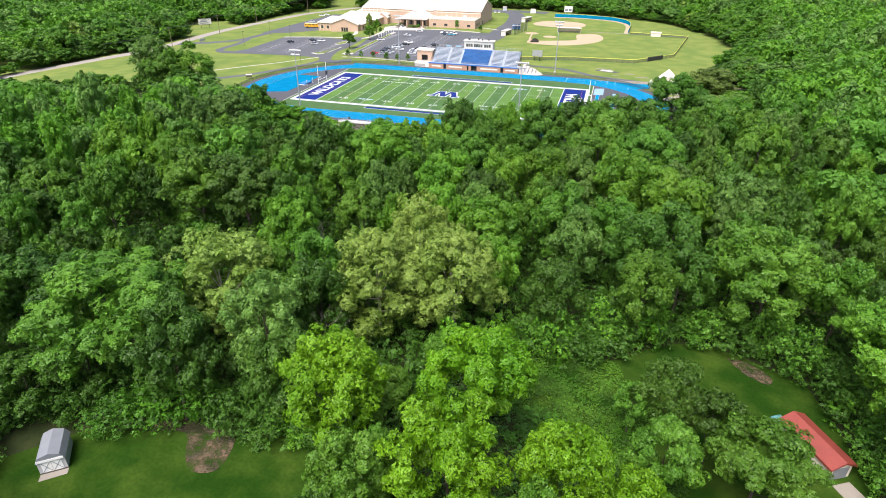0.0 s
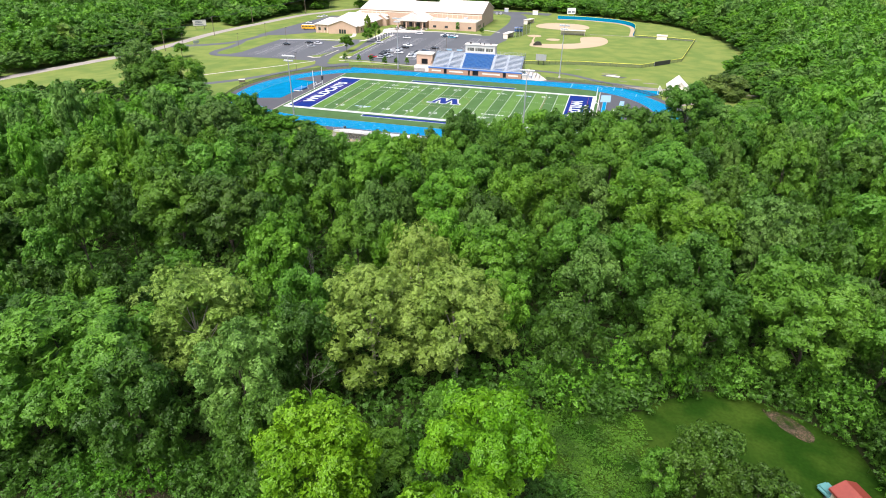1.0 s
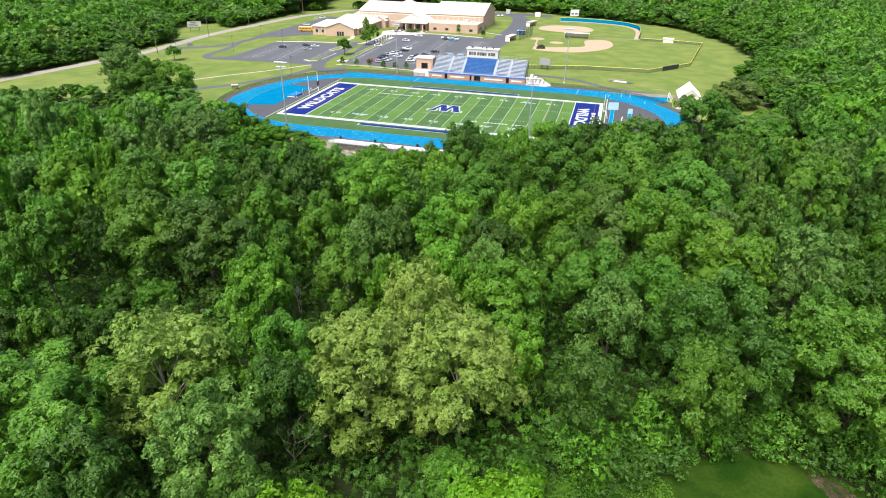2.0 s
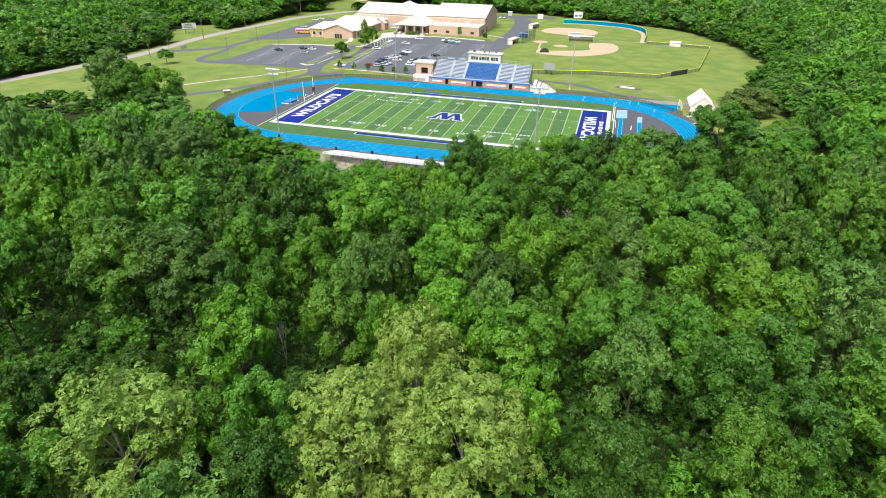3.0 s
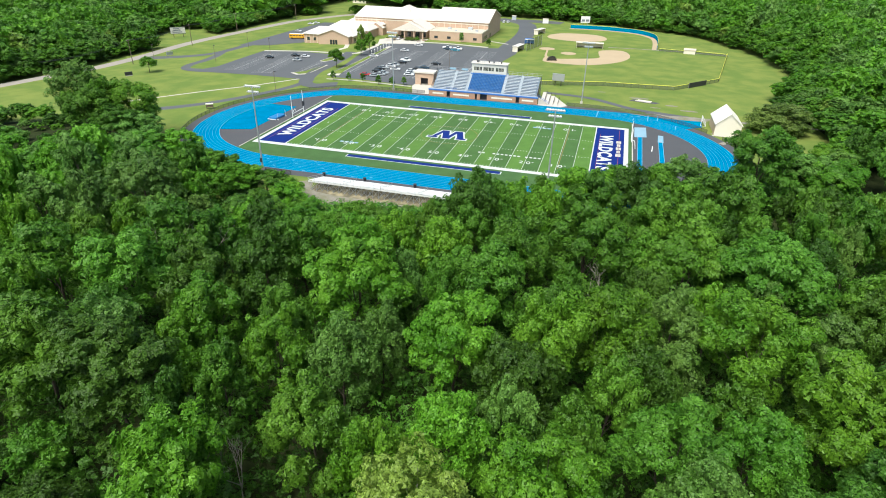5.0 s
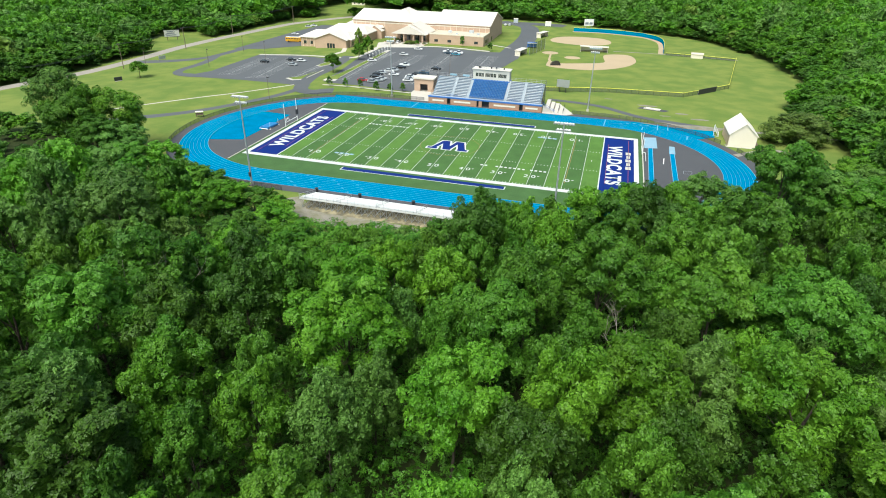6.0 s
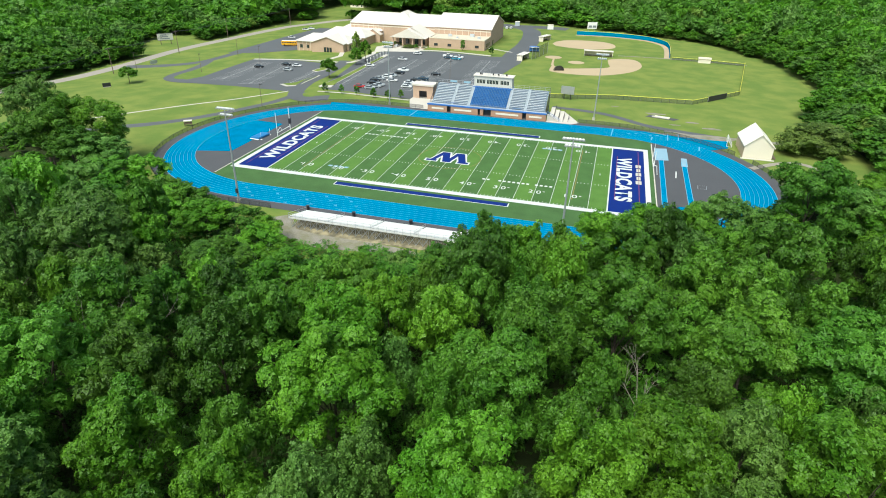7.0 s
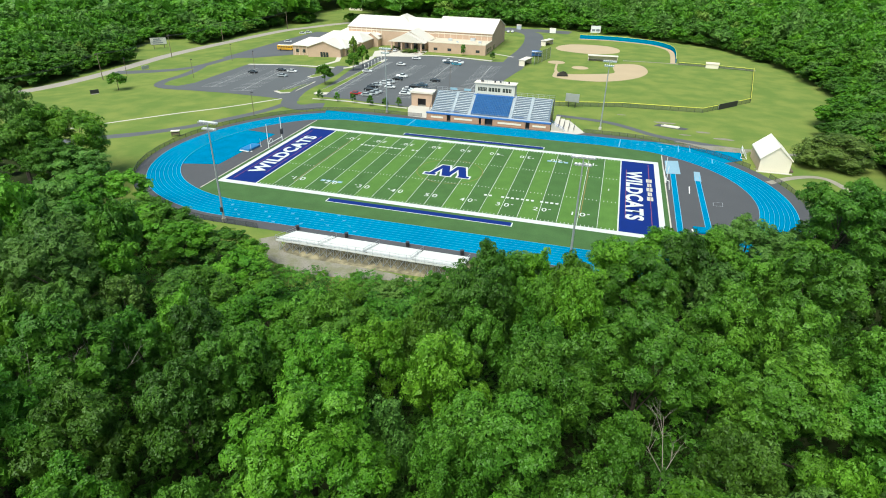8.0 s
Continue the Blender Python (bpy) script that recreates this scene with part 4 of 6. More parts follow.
SNAGS = [(15.8, -143.0, 12, 40), (46.8, -104.5, 9.5, 120), (51.5, -97.0, 12, 200), (-13.5, -108.5, 17, 60), (27.6, -167.0, 11, 310)]
taken = []
for x, y, h, r, k in trees:
    h = min(0.94 * h, low_growth(x, y))
    taken.append((x, y, h, min((1.0 if k == "s" else 0.79) * r, 0.48 * h), k))
# some western trees here take paler kinds, to stand in for haze
taken += [(-107.0, -37.0, 25.0, 7.2, "p"), (-92.0, -32.0, 18.0, 6.4, "b"), (-113.0, -30.0, 15.0, 5.0, "b"), (-99.0, -43.0, 19.0, 6.4, "m"), (-101.0, -35.0, 21.0, 5.4, "b"),
          (26.3, -81.9, 20.2, 4.4, "d"), (46.0, -64.3, 17.4, 5.4, "b"), (54.5, -49.0, 13.0, 6.0, "b"), (66.4, -45.2, 15.4, 6.0, "p"), (60.8, -47.5, 14.0, 4.4, "m"), (61.0, -54.5, 15.5, 4.6, "b"), (83.3, -36.5, 21.0, 6.7, "m"), (-64.0, -47.7, 9.5, 4.5, "b"), (-41.0, -62.0, 10.0, 4.8, "m"), (-22.2, -64.5, 6.6, 3.2, "b"), (93.0, -24.0, 15.0, 6.4, "m"), (97.0, -31.0, 14.0, 6.0, "p"), (-82.0, -43.0, 12.0, 6.2, "p"), (-71.0, -52.0, 10.0, 5.4, "m"), (-90.0, -44.0, 14.0, 6.0, "m"), (-52.0, -58.0, 8.5, 5.0, "m"), (-39.0, -61.0, 8.0, 4.6, "p"), (-27.5, -65.0, 8.0, 4.6, "m"), (-33.0, -68.0, 10.0, 5.0, "b"), (-19.0, -71.0, 8.0, 4.2, "b"), (-45.0, -66.0, 10.0, 5.0, "b"), (-60.0, -66.0, 11.0, 5.2, "m"), (77.0, -34.0, 8.0, 4.2, "p"), (100.0, -33.0, 14.0, 6.0, "b"), (105.0, -20.0, 13.0, 6.0, "p"), (107.0, -9.0, 11.0, 5.0, "b")]
near_test = lambda x, y: -130 < x < 190 and (y < -40 or (60 < x < 130 and y < 5))
for x, y in fill(6.2, -225, 5, -130, 190, near_test):
    r = 2.5 + 2.5 * rng.random()
    if (55 < x < 74 and -187 < y < -168) or any(math.dist((x, y), o[:2]) < 4.5 for o in SNAGS) or any(abs(x - o[0]) < 16 and math.dist((x, y), o[:2]) < 0.83 * (r + o[3]) for o in taken):
        continue
    patch = noise.noise((x * 0.03, y * 0.03, 3.1))
    deep = 0.3 if (x < 16 and y < -138) or (x > 66 and y < -128) else -0.06 if -34 < x < 8 else -0.2 if x < 0 else (0.12 if x > 74 else 0.04)
    share = np.clip([0.24 + 0.15 * max(patch, 0) - 0.6 * deep, 0.42 - 0.4 * deep, 0.24 - 0.15 * max(patch, 0) + deep, 0.10], 0.03, 1)
    # western woods: haze imitated by more pale and grey-green kinds
    if x < -26 and y > -108:
        share = np.array([0.36, 0.30, 0.02, 0.32])
    k = rng.choice(list("bmdp"), p=share / share.sum())
    if deep == 0.3 and k == "b":
        k = "d"
    edge = 0.8 if open_land(x + 7, y) or open_land(x - 7, y) or open_land(x, y + 8) else 1.0
    h = min((13.0 + 1.3 * r + rng.normal(0, 2.6)) * edge, low_growth(x, y) * rng.uniform(0.8, 1.0))
    if (22 < x < 52 and -176 < y < -162) or (-18 < x < 11 and -161 < y < -144) or (16 < x < 27 and -156 < y < -143):
        h = min(h, 8.5)
    taken.append((x, y, h, min(r, 0.45 * h), str(k)))

# the three hundred trees along the flight are things of their own, the rest is woodland
A, B = Vector((58, -190)), Vector((32, -94))


def off_line(o):
    p = Vector(o[:2]); u = max(0.0, min(1.0, (p - A).dot(B - A) / (B - A).length_squared))
    return 0.0 if (60 < o[0] < 112 or -116 < o[0] < -84) and o[1] > -45 else (p - A - u * (B - A)).length - 3.5 * (o[3] - 5)


taken.sort(key=off_line)
for n, (x, y, h, r, k) in enumerate(taken[:300]):
    m = pose(x, y, gz(x), rng.normal(0, 2.5), rng.normal(0, 2.5), rng.uniform(0, 360)) @ Matrix.Diagonal((r / 6, r / 6, h / 20, 1))
    copy_thing(MASTERS[k, 2 if k in "mp" and r > 6.8 else int(rng.integers(3)), 0 if n < 100 or (r > 6.6 and n < 200) else 1 if n < 220 else 2], m)
for root in MASTERS.values():
    for o in (*root.children, root):
        bpy.data.objects.remove(o)


def woodland(name, spots, detail, label, sink=0.0, forms=("billow", "spire", "layered")):
    """Many crowns in one mesh, each of its own kind, form and size."""
    puffs, sprays, size = detail
    leaf = LEAF if size < 1.2 else LEAF_FAR
    seed = np.random.default_rng(sprays + len(spots))
    proto = [crown_arrays(seed, f, puffs, sprays, size, 0.25, 0.25 if size < 1.2 else 0.4)[:2] for f in forms for _ in range(3)]
    if sink:
        for V, F in proto:
            V[:, 2] = (V[:, 2] - sink) * 20 / (20 - sink)
    Vs, Fs, Is, at = [], [], [], 0
    for x, y, h, r, k in spots:
        V, F = proto[seed.integers(len(proto))]
        a = seed.uniform(0, 2 * math.pi)
        rot = np.array([[math.cos(a), -math.sin(a), 0], [math.sin(a), math.cos(a), 0], [0, 0, 1]])
        Vs.append((V * np.array([r / 6, r / 6, h / 20])) @ rot.T + np.array([x, y, gz(x)]))
        Fs.append(F + at); Is.append(np.full(len(F), KINDS.index(k)))
        at += len(V)
    me = raw_mesh(name, np.concatenate(Vs), np.concatenate(Fs), [leaf[k] for k in KINDS], np.concatenate(Is))
    return tagged(new(name, me), label, "woods", "", "stuff")


woodland("woodland", taken[300:], (150, 1550, 1.05), "dense mixed broadleaf woodland round the stadium")
# undergrowth: shrubs and saplings under the trees and along the clearings
shrubs = []
for x, y in fill(4.3, -215, -50, -90, 150, lambda x, y: y < -48):
    at_edge = any(open_land(x + dx, y + dy) for dx, dy in ((6, 0), (-6, 0), (0, 6), (0, -6)))
    if at_edge or rng.random() < 0.95:
        r = (2.1 + 1.3 * rng.random()) * (1.05 if at_edge else 1.0)
        shrubs.append((x, y, min(r * rng.uniform(1.3, 2.9), low_growth(x, y), 2.0 if 50 < x < 80 and y < -163 else 20), r, str(rng.choice(list("bmd"), p=[0.02, 0.13, 0.85] if y < -126 else [0.06, 0.34, 0.6]))))
edge_growth = [(83.5, -33.5, 6.0, 4.0, "m"), (90.0, -31.0, 6.0, 4.2, "d"), (77.5, -38.0, 6.0, 4.0, "m"), (95.5, -27.5, 6.0, 4.0, "b"), (101.0, -27.0, 7.0, 4.4, "m"), (88.0, -36.0, 8.0, 4.5, "m"), (95.0, -34.0, 8.0, 4.5, "d"), (71.0, -40.0, 6.0, 4.0, "d"), (-8.0, -192.0, 6.0, 3.2, "d"), (-4.5, -197.0, 4.0, 2.4, "d"), (-6.0, -188.5, 6.0, 3.2, "d"), (-3.0, -200.0, 3.6, 2.2, "m"), (-1.0, -187.0, 5.0, 3.0, "d"), (-1.5, -204.0, 4.0, 2.6, "d")]
for x, y in fill(3.6, -212, -140, 7, 120, lambda x, y: any(open_land(x + dx, y + dy) for dx, dy in ((4.5, 0), (-4.5, 0), (0, 4.5), (0, -4.5)))):
    r = rng.uniform(2.2, 3.6)
    edge_growth.append((x, y, rng.uniform(4.0, 9.5) * (0.25 if 48 < x < 82 and y < -163 else 1.0), r, str(rng.choice(list("bmd"), p=[0.15, 0.4, 0.45]))))
woodland("undergrowth", shrubs, (45, 150, 1.15), "tangled green shrubs and saplings beneath the trees", 6.0, ("full",))
woodland("edge_thicket", edge_growth, (120, 1000, 0.65), "leafy thicket hanging to the ground along the lawns", 5.0, ("full",))
weeds = []
for n in range(420):
    x, y = rng.uniform(54, 80), rng.uniform(-182, -153)
    if inside(x, y, [(54, -165), (55, -158.5), (63, -155.7), (70, -154), (73, -164), (79, -178), (76, -180), (62, -172)]):
        weeds.append((x, y, rng.uniform(0.4, 1.1), rng.uniform(0.8, 1.6), str(rng.choice(list("bmd"), p=[0.15, 0.5, 0.35]))))
woodland("tall_weeds", weeds, (40, 170, 1.0), "tall rough weeds grown over the clearing", 6.0, ("full",))
mid, far, rim = [], [], []


def edge_rise(x, y):
    """How high growth stands, as a share, by its distance from open land."""
    for reach, share in ((9, 0.5), (18, 0.68), (28, 0.85)):
        if any(open_land(x + reach * math.cos(a), y + reach * math.sin(a)) for a in np.linspace(0, 2 * math.pi, 9)[:-1]):
            return share
    return 1.0


# shares of kinds, weighted to paler leaves that imitate haze over distance
MIX = [0.36, 0.36, 0.01, 0.25, 0.02]
for x, y in fill(8.0, -60, 460, -430, 330, lambda x, y: not near_test(x, y)):
    d = math.dist((x, y), (40, -150))
    if d > 480:
        continue
    r = 4.2 + 2.2 * rng.random()
    h = (12.5 + 1.1 * r + rng.normal(0, 2.4)) * edge_rise(x, y)
    if x < -76 and y < 10:
        h = min(h, low_growth(x, y)); r = min(r, 0.6 * h)
    (mid if d < 400 else far).append((x, y, h, r, str(rng.choice(list("bmdps"), p=MIX))))
for x, y in fill(13.0, 150, 640, -620, 420, lambda x, y: 480 <= math.dist((x, y), (40, -150)) < 740):
    r = 7.0 + 3.0 * rng.random()
    rim.append((x, y, 12.5 + 0.9 * r + rng.normal(0, 2.4), r, str(rng.choice(list("bmdps"), p=MIX))))
for x, y in fill(5.2, -60, 330, -260, 160, lambda x, y: y > -40 and any(open_land(x + dx, y + dy) for dx, dy in ((6, 0), (-6, 0), (0, 6), (0, -6)))):
    r = rng.uniform(2.4, 4.0)
    mid.append((x, y, rng.uniform(4.0, 7.0), r, str(rng.choice(list("bmd"), p=[0.2, 0.5, 0.3]))))
front = [o for o in mid if any(open_land(o[0] + dx, o[1] + dy) for dx, dy in ((20, 0), (-20, 0), (0, 20), (0, -20), (13, 13), (-13, 13), (13, -13), (-13, -13)))]
behind = [o for o in mid if o not in front] + far
near_front = [o for o in front if o[0] > 60 and o[1] < 170]
front = [o for o in front if o not in near_front]
woodland("woodland", near_front, (130, 1200, 1.3), "broadleaf woodland beside the ball fields")
woodland("woodland", front, (120, 1200, 1.35), "broadleaf woodland along the campus edge")
woodland("far_woodland", behind, (70, 350, 1.9), "distant rolling broadleaf woods", 0.0, ("canopy",))
woodland("far_woodland", rim, (30, 90, 3.6), "broadleaf woods on the skyline, haze put into paler leaf colours", 0.0, ("canopy",))


def snag(x, y, h, turn):
    """A dead tree: bare, forked grey limbs."""
    root = empty("dead_tree", pose(x, y, gz(x), 0, 0, turn), "dead tree with bare forked grey branches", "tree", "dead trees")
    bm = bmesh.new()

    def limb(p, d, length, rad, level):
        q = p + d * length
        rod(bm, p, q, rad, rad * 0.6, 5)
        if level:
            for k in range(3 if level > 1 else 2):
                side = Vector((rng.normal(), rng.normal(), 0.3)).normalized()
                limb(p + d * length * rng.uniform(0.6, 1.0), (d * 0.75 + side * 0.6).normalized(), length * rng.uniform(0.5, 0.72), rad * 0.5, level - 1)
    limb(Vector((0, 0, -0.3)), Vector((0.05, 0, 1)).normalized(), h * 0.55, 0.009 * h, 4)
    part("trunk", bm, M_DEAD, root)


for x, y, h, a in SNAGS:
    snag(x, y, h, a)


# ---- floodlight masts ----
def mast(x, y, turn):
    root = empty("floodlight_mast", pose(x, y, gz(x), 0, 0, turn), "tall grey steel floodlight mast with two rows of white lamps", "floodlight", "floodlight masts")
    bm = rod(bmesh.new(), (0, 0, 0), (0, 0, 12), 0.25, 0.18, 10)
    rod(bm, (0, 0, 12), (0, 0, 22.8), 0.18, 0.11, 10)
    part("pole", bm, M_STEEL, root)
    part("base", rod(bmesh.new(), (0, 0, -0.2), (0, 0, 0.8), 0.5, 0.5, 12), M_CONC, root)
    for z, n in ((22.6, 7), (21.2, 5)):
        w = n * 0.62
        part("crossarm", boxes((-w / 2 - 0.1, w / 2 + 0.1, -0.1, 0.1, z - 0.1, z + 0.1)), M_STEEL, root)
        for k in range(n):
            lx = -w / 2 + (k + 0.5) * 0.62
            lm = rod(bmesh.new(), (lx, 0.1, z + 0.25), (lx, 0.55, z - 0.05), 0.16, 0.34, 10)
            part("lamp", lm, M_LAMP, root)
    part("service_box", boxes((-0.3, 0.3, -0.45, -0.25, 2.5, 3.6)), M_DARK, root)
    return root


for x, y, a in ((-40, -46.7, 0), (36.7, -43.5, 0), (38.2, 55.2, 180), (-37.8, 50.6, 180)):
    mast(x, y, a)


# ---- goal posts ----
goal_w = empty("goal_post", pose(-57.0, 5.0, 0.05), "white football goal post with tall uprights and a low crossbar", "goal post", "goal posts")
for s in (-1, 1):
    part("upright", rod(bmesh.new(), (0, s * 4.0, 0), (0, s * 4.0, 7.6), 0.11, 0.08, 8), M_WHITE, goal_w)
part("crossbar", rod(bmesh.new(), (0, -4.0, 1.4), (0, 4.0, 1.4), 0.1, None, 8), M_WHITE, goal_w)
bm = bmesh.new()
bend = [(0, -4.0 + 2.6 * math.sin(radians(a)), 1.4 + 1.2 * math.sin(radians(2 * a))) for a in range(0, 91, 15)]
for p, q in zip(bend, bend[1:]):
    rod(bm, p, q, 0.08, None, 6)
part("brace", bm, M_WHITE, goal_w)
part("play_clock", boxes((-0.3, 0.3, 3.7, 4.5, 2.2, 3.9)), M_DARK, goal_w, "small black box on the upright")
goal_e = empty("goal_post", pose(56.6, 5.0, 0.05), "white gooseneck football goal post behind the end line", "goal post", "goal posts")
bm = bmesh.new()
bend = [(1.6 - 1.6 * math.sin(radians(a)), 0, 2.4 * (a > 0) + 0.8 * (1 - math.cos(radians(a))) if a else 0) for a in range(0, 91, 18)]
for p, q in zip(bend, bend[1:]):
    rod(bm, p, q, 0.11, None, 8)
part("gooseneck", bm, M_WHITE, goal_e)
part("crossbar", rod(bmesh.new(), (0, -3.6, 3.2), (0, 3.6, 3.2), 0.1, None, 8), M_WHITE, goal_e)
for s in (-1, 1):
    part("upright", rod(bmesh.new(), (0, s * 3.6, 3.2), (0, s * 3.6, 7.6), 0.09, 0.07, 8), M_WHITE, goal_e)
# high-jump mat
root = empty("high_jump_mat", pose(-62.4, -0.2, 0.06, 0, 0, -6), "thick bright blue foam high-jump landing mat", "mat")
bm = boxes((-1.6, 1.6, -2.9, 2.9, 0.0, 0.6))
bmesh.ops.bevel(bm, geom=bm.edges[:], offset=0.1, segments=2, affect="EDGES")
part("cushion", bm, mat("mat_vinyl", (0.02, 0.17, 0.40), 0.5, 0.08, 0.6), root)
part("cover_edge", boxes((-1.65, 1.65, -3.3, -2.95, 0.0, 0.12)), M_WHITE, root)
for s in (-1, 1):
    sd = empty("jump_standard", pose(-60.5, s * 2.6 - 0.4, 0.06), "slim white high-jump upright on a foot plate", "jump standard", "jump standards")
    part("upright", rod(bmesh.new(), (0, 0, 0), (0, 0, 2.3), 0.04, None, 6), M_WHITE, sd)
    part("foot", boxes((-0.3, 0.3, -0.2, 0.2, 0, 0.06)), M_WHITE, sd)


# ---- home grandstand ----
stand = empty("grandstand", pose(0, 47.3, 0, 0, 0, 0), "aluminium grandstand on a brick base with a block of blue seats", "grandstand")
X0, X1 = -21.6, 22.0
doors = [(-14.2, -12.8), (-0.6, 2.2), (13.6, 15.0), (-2.6, -1.8)]
xs = [X0] + [v for d in sorted(doors) for v in d] + [X1]
for k in range(0, len(xs), 2):
    part("base_wall", boxes((xs[k], xs[k + 1], 0, 0.3, 0, 2.3)), M_BRICK, stand, "red-brown brick base")
# dark panels set inside the openings in place of their shade
for a, b in doors:
    part("doorway_back", boxes((a, b, 1.2, 1.3, 0, 2.3)), M_DARK, stand)
for a, b in ((-20, -15.5), (-11.5, -5), (4, 12.2), (16, 20.5)):
    part("banner", boxes((a, b, -0.06, -0.003, 0.9, 1.5)), M_CREAM, stand, "cream sign board")
part("fascia", boxes((X0 - 0.1, X1 + 0.1, -0.12, 0.42, 2.3, 2.75)), M_BLUEP, stand, "blue painted fascia")
part("walkway", boxes((X0, X1, 0.42, 2.3, 2.3, 2.55)), M_ALU, stand)
ROWS_N, RISE, RUN = 13, 0.42, 0.72
bm = boxes((-0.24, 0.24, 0.1, 0.5, 0.36, 0.44), (-0.24, 0.24, 0.48, 0.55, 0.44, 0.85), (-0.05, 0.05, 0.3, 0.4, 0.0, 0.36))
CHAIR = bpy.data.meshes.new("chair")
bm.to_mesh(CHAIR)
bm.free()
CHAIR.materials.append(M_SEATB)
for s, (a, b, m) in enumerate(((-20.2, -13.6, 0), (-12.4, -7.4, 0), (-6.2, 7.2, 1), (8.4, 13.6, 0), (14.8, 20.6, 0))):
    for r in range(ROWS_N):
        y, z = 2.3 + r * RUN, 2.55 + r * RISE
        part("tread", boxes((a - 0.6, b + 0.6, y, y + RUN, z - 0.06, z)), M_TREAD, stand)
        part("riser", boxes((a - 0.6, b + 0.6, y + RUN - 0.04, y + RUN, z, z + RISE - 0.06)), M_TREAD, stand)
        if not m:
            part("bench", boxes((a, b, y + 0.2, y + 0.52, z + 0.38, z + 0.43)), M_BENCH, stand)
        else:
            for k in range(23):
                chair = new("chair", CHAIR)
                chair.parent = stand
                chair.location = (a + (k + 0.5) * (b - a) / 23, y, z)
for x in (-13, -6.8, 7.8, 14.2):
    bm = bmesh.new()
    for r in range(ROWS_N * 2):
        box(bm, x - 0.5, x + 0.5, 2.3 + r * RUN / 2, 2.3 + (r + 1) * RUN / 2, 2.57 + r * RISE / 2, 2.6 + (r + 1) * RISE / 2)
    part("aisle_steps", bm, M_ALU, stand)
    for r in range(1, ROWS_N, 3):
        bm = bmesh.new()
        y, z = 2.3 + r * RUN, 2.6 + r * RISE
        rod(bm, (x, y, z), (x, y, z + 1.0), 0.03, None, 5); rod(bm, (x, y + 1.3, z + 0.7), (x, y + 1.3, z + 1.75), 0.03, None, 5); rod(bm, (x, y, z + 1.0), (x, y + 1.3, z + 1.75), 0.03, None, 5)
        part("aisle_rail", bm, M_STEEL, stand)
YB, ZB = 2.3 + ROWS_N * RUN, 2.55 + ROWS_N * RISE
for x in (X0 + 0.4, X1 - 0.4):
    bm = bmesh.new()
    for r in range(0, ROWS_N + 1, 2):
        y, z = 2.3 + r * RUN, 2.55 + r * RISE
        rod(bm, (x, y, 0), (x, y, z + 1.1), 0.05, None, 5)
    rod(bm, (x, 2.3, 3.65), (x, YB, ZB + 1.1), 0.05, None, 5)
    rod(bm, (x, 2.3, 3.1), (x, YB, ZB + 0.5), 0.04, None, 5)
    part("side_rail", bm, M_DARK, stand)
bm = bmesh.new()
for k in range(23):
    x = X0 + 0.4 + k * (X1 - X0 - 0.8) / 22
    rod(bm, (x, 0.5, 2.5), (x, 0.5, 3.6), 0.03, None, 5); rod(bm, (x, YB, 0), (x, YB, ZB + 1.2), 0.05, None, 5)
for z in (3.1, 3.6):
    rod(bm, (X0 + 0.4, 0.5, z), (X1 - 0.4, 0.5, z), 0.035, None, 5)
for z in (0.6, 1.2):
    rod(bm, (X0 + 0.4, YB, ZB + z), (X1 - 0.4, YB, ZB + z), 0.04, None, 5)
part("guard_rail", bm, M_STEEL, stand)
part("under_wall", boxes((X0 + 1.2, X1 - 1.2, YB + 0.1, YB + 0.3, 0, ZB - 0.3)), M_BRICK_T, stand)
for a, b in ((-15.5, -9.6), (9.0, 13.5)):
    part("row_cover", boxes((a + 0.3, b - 1, 2.45, 2.95, 2.98, 3.03)), M_BLUEP, stand, "blue front row cover")
for a in (-16.2, -11):
    part("back_banner", boxes((a, a + 2.6, YB - 0.1, YB - 0.04, ZB + 0.4, ZB + 1.15)), M_PALEBLUE, stand, "pale blue banner on the back rail")
# press box
pb = empty("press_box", pose(0.35, 47.3 + YB - 0.9, 0), "cream press box with dark windows and a camera deck", "press box")
PW, P0, P1 = 7.1, ZB - 0.2, ZB + 3.7
part("back_and_sides", boxes((-PW, -PW + 0.2, 0.2, 4.0, P0, P1), (PW - 0.2, PW, 0.2, 4.0, P0, P1), (-PW, PW, 3.8, 4.0, P0, P1)), M_PRESS, pb)
part("front_sill", boxes((-PW, PW, 0, 0.2, P0, P0 + 1.2)), M_PRESS, pb)
part("front_head", boxes((-PW, PW, 0, 0.2, P0 + 2.6, P1)), M_PRESS, pb)
WX = [-6.1, -5.0, -3.9, -2.3, -1.2, -0.1, 1.0, 2.8, 3.9, 5.0]
edges = [-PW] + [v for w in WX for v in (w, w + 0.95)] + [PW]
for k in range(0, len(edges), 2):
    if edges[k + 1] - edges[k] > 0.05:
        part("pier", boxes((edges[k], edges[k + 1], 0, 0.2, P0 + 1.2, P0 + 2.6)), M_PRESS, pb)
for w in WX:
    win = part("window", boxes((w, w + 0.95, 0.1, 0.13, P0 + 1.2, P0 + 2.6)), M_GLASS, pb, "dark window pane")
    part("mullion", boxes((w + 0.45, w + 0.5, 0.06, 0.098, P0 + 1.2, P0 + 2.6)), M_CREAM, win)
part("floor_slab", boxes((-PW - 0.3, PW + 0.3, -0.3, 4.2, P0 - 0.25, P0 - 0.003)), M_BLUEP, pb, "blue edge beam")
part("roof", boxes((-PW - 0.4, PW + 0.4, -0.4, 4.3, P1, P1 + 0.22)), M_ROOFW, pb)
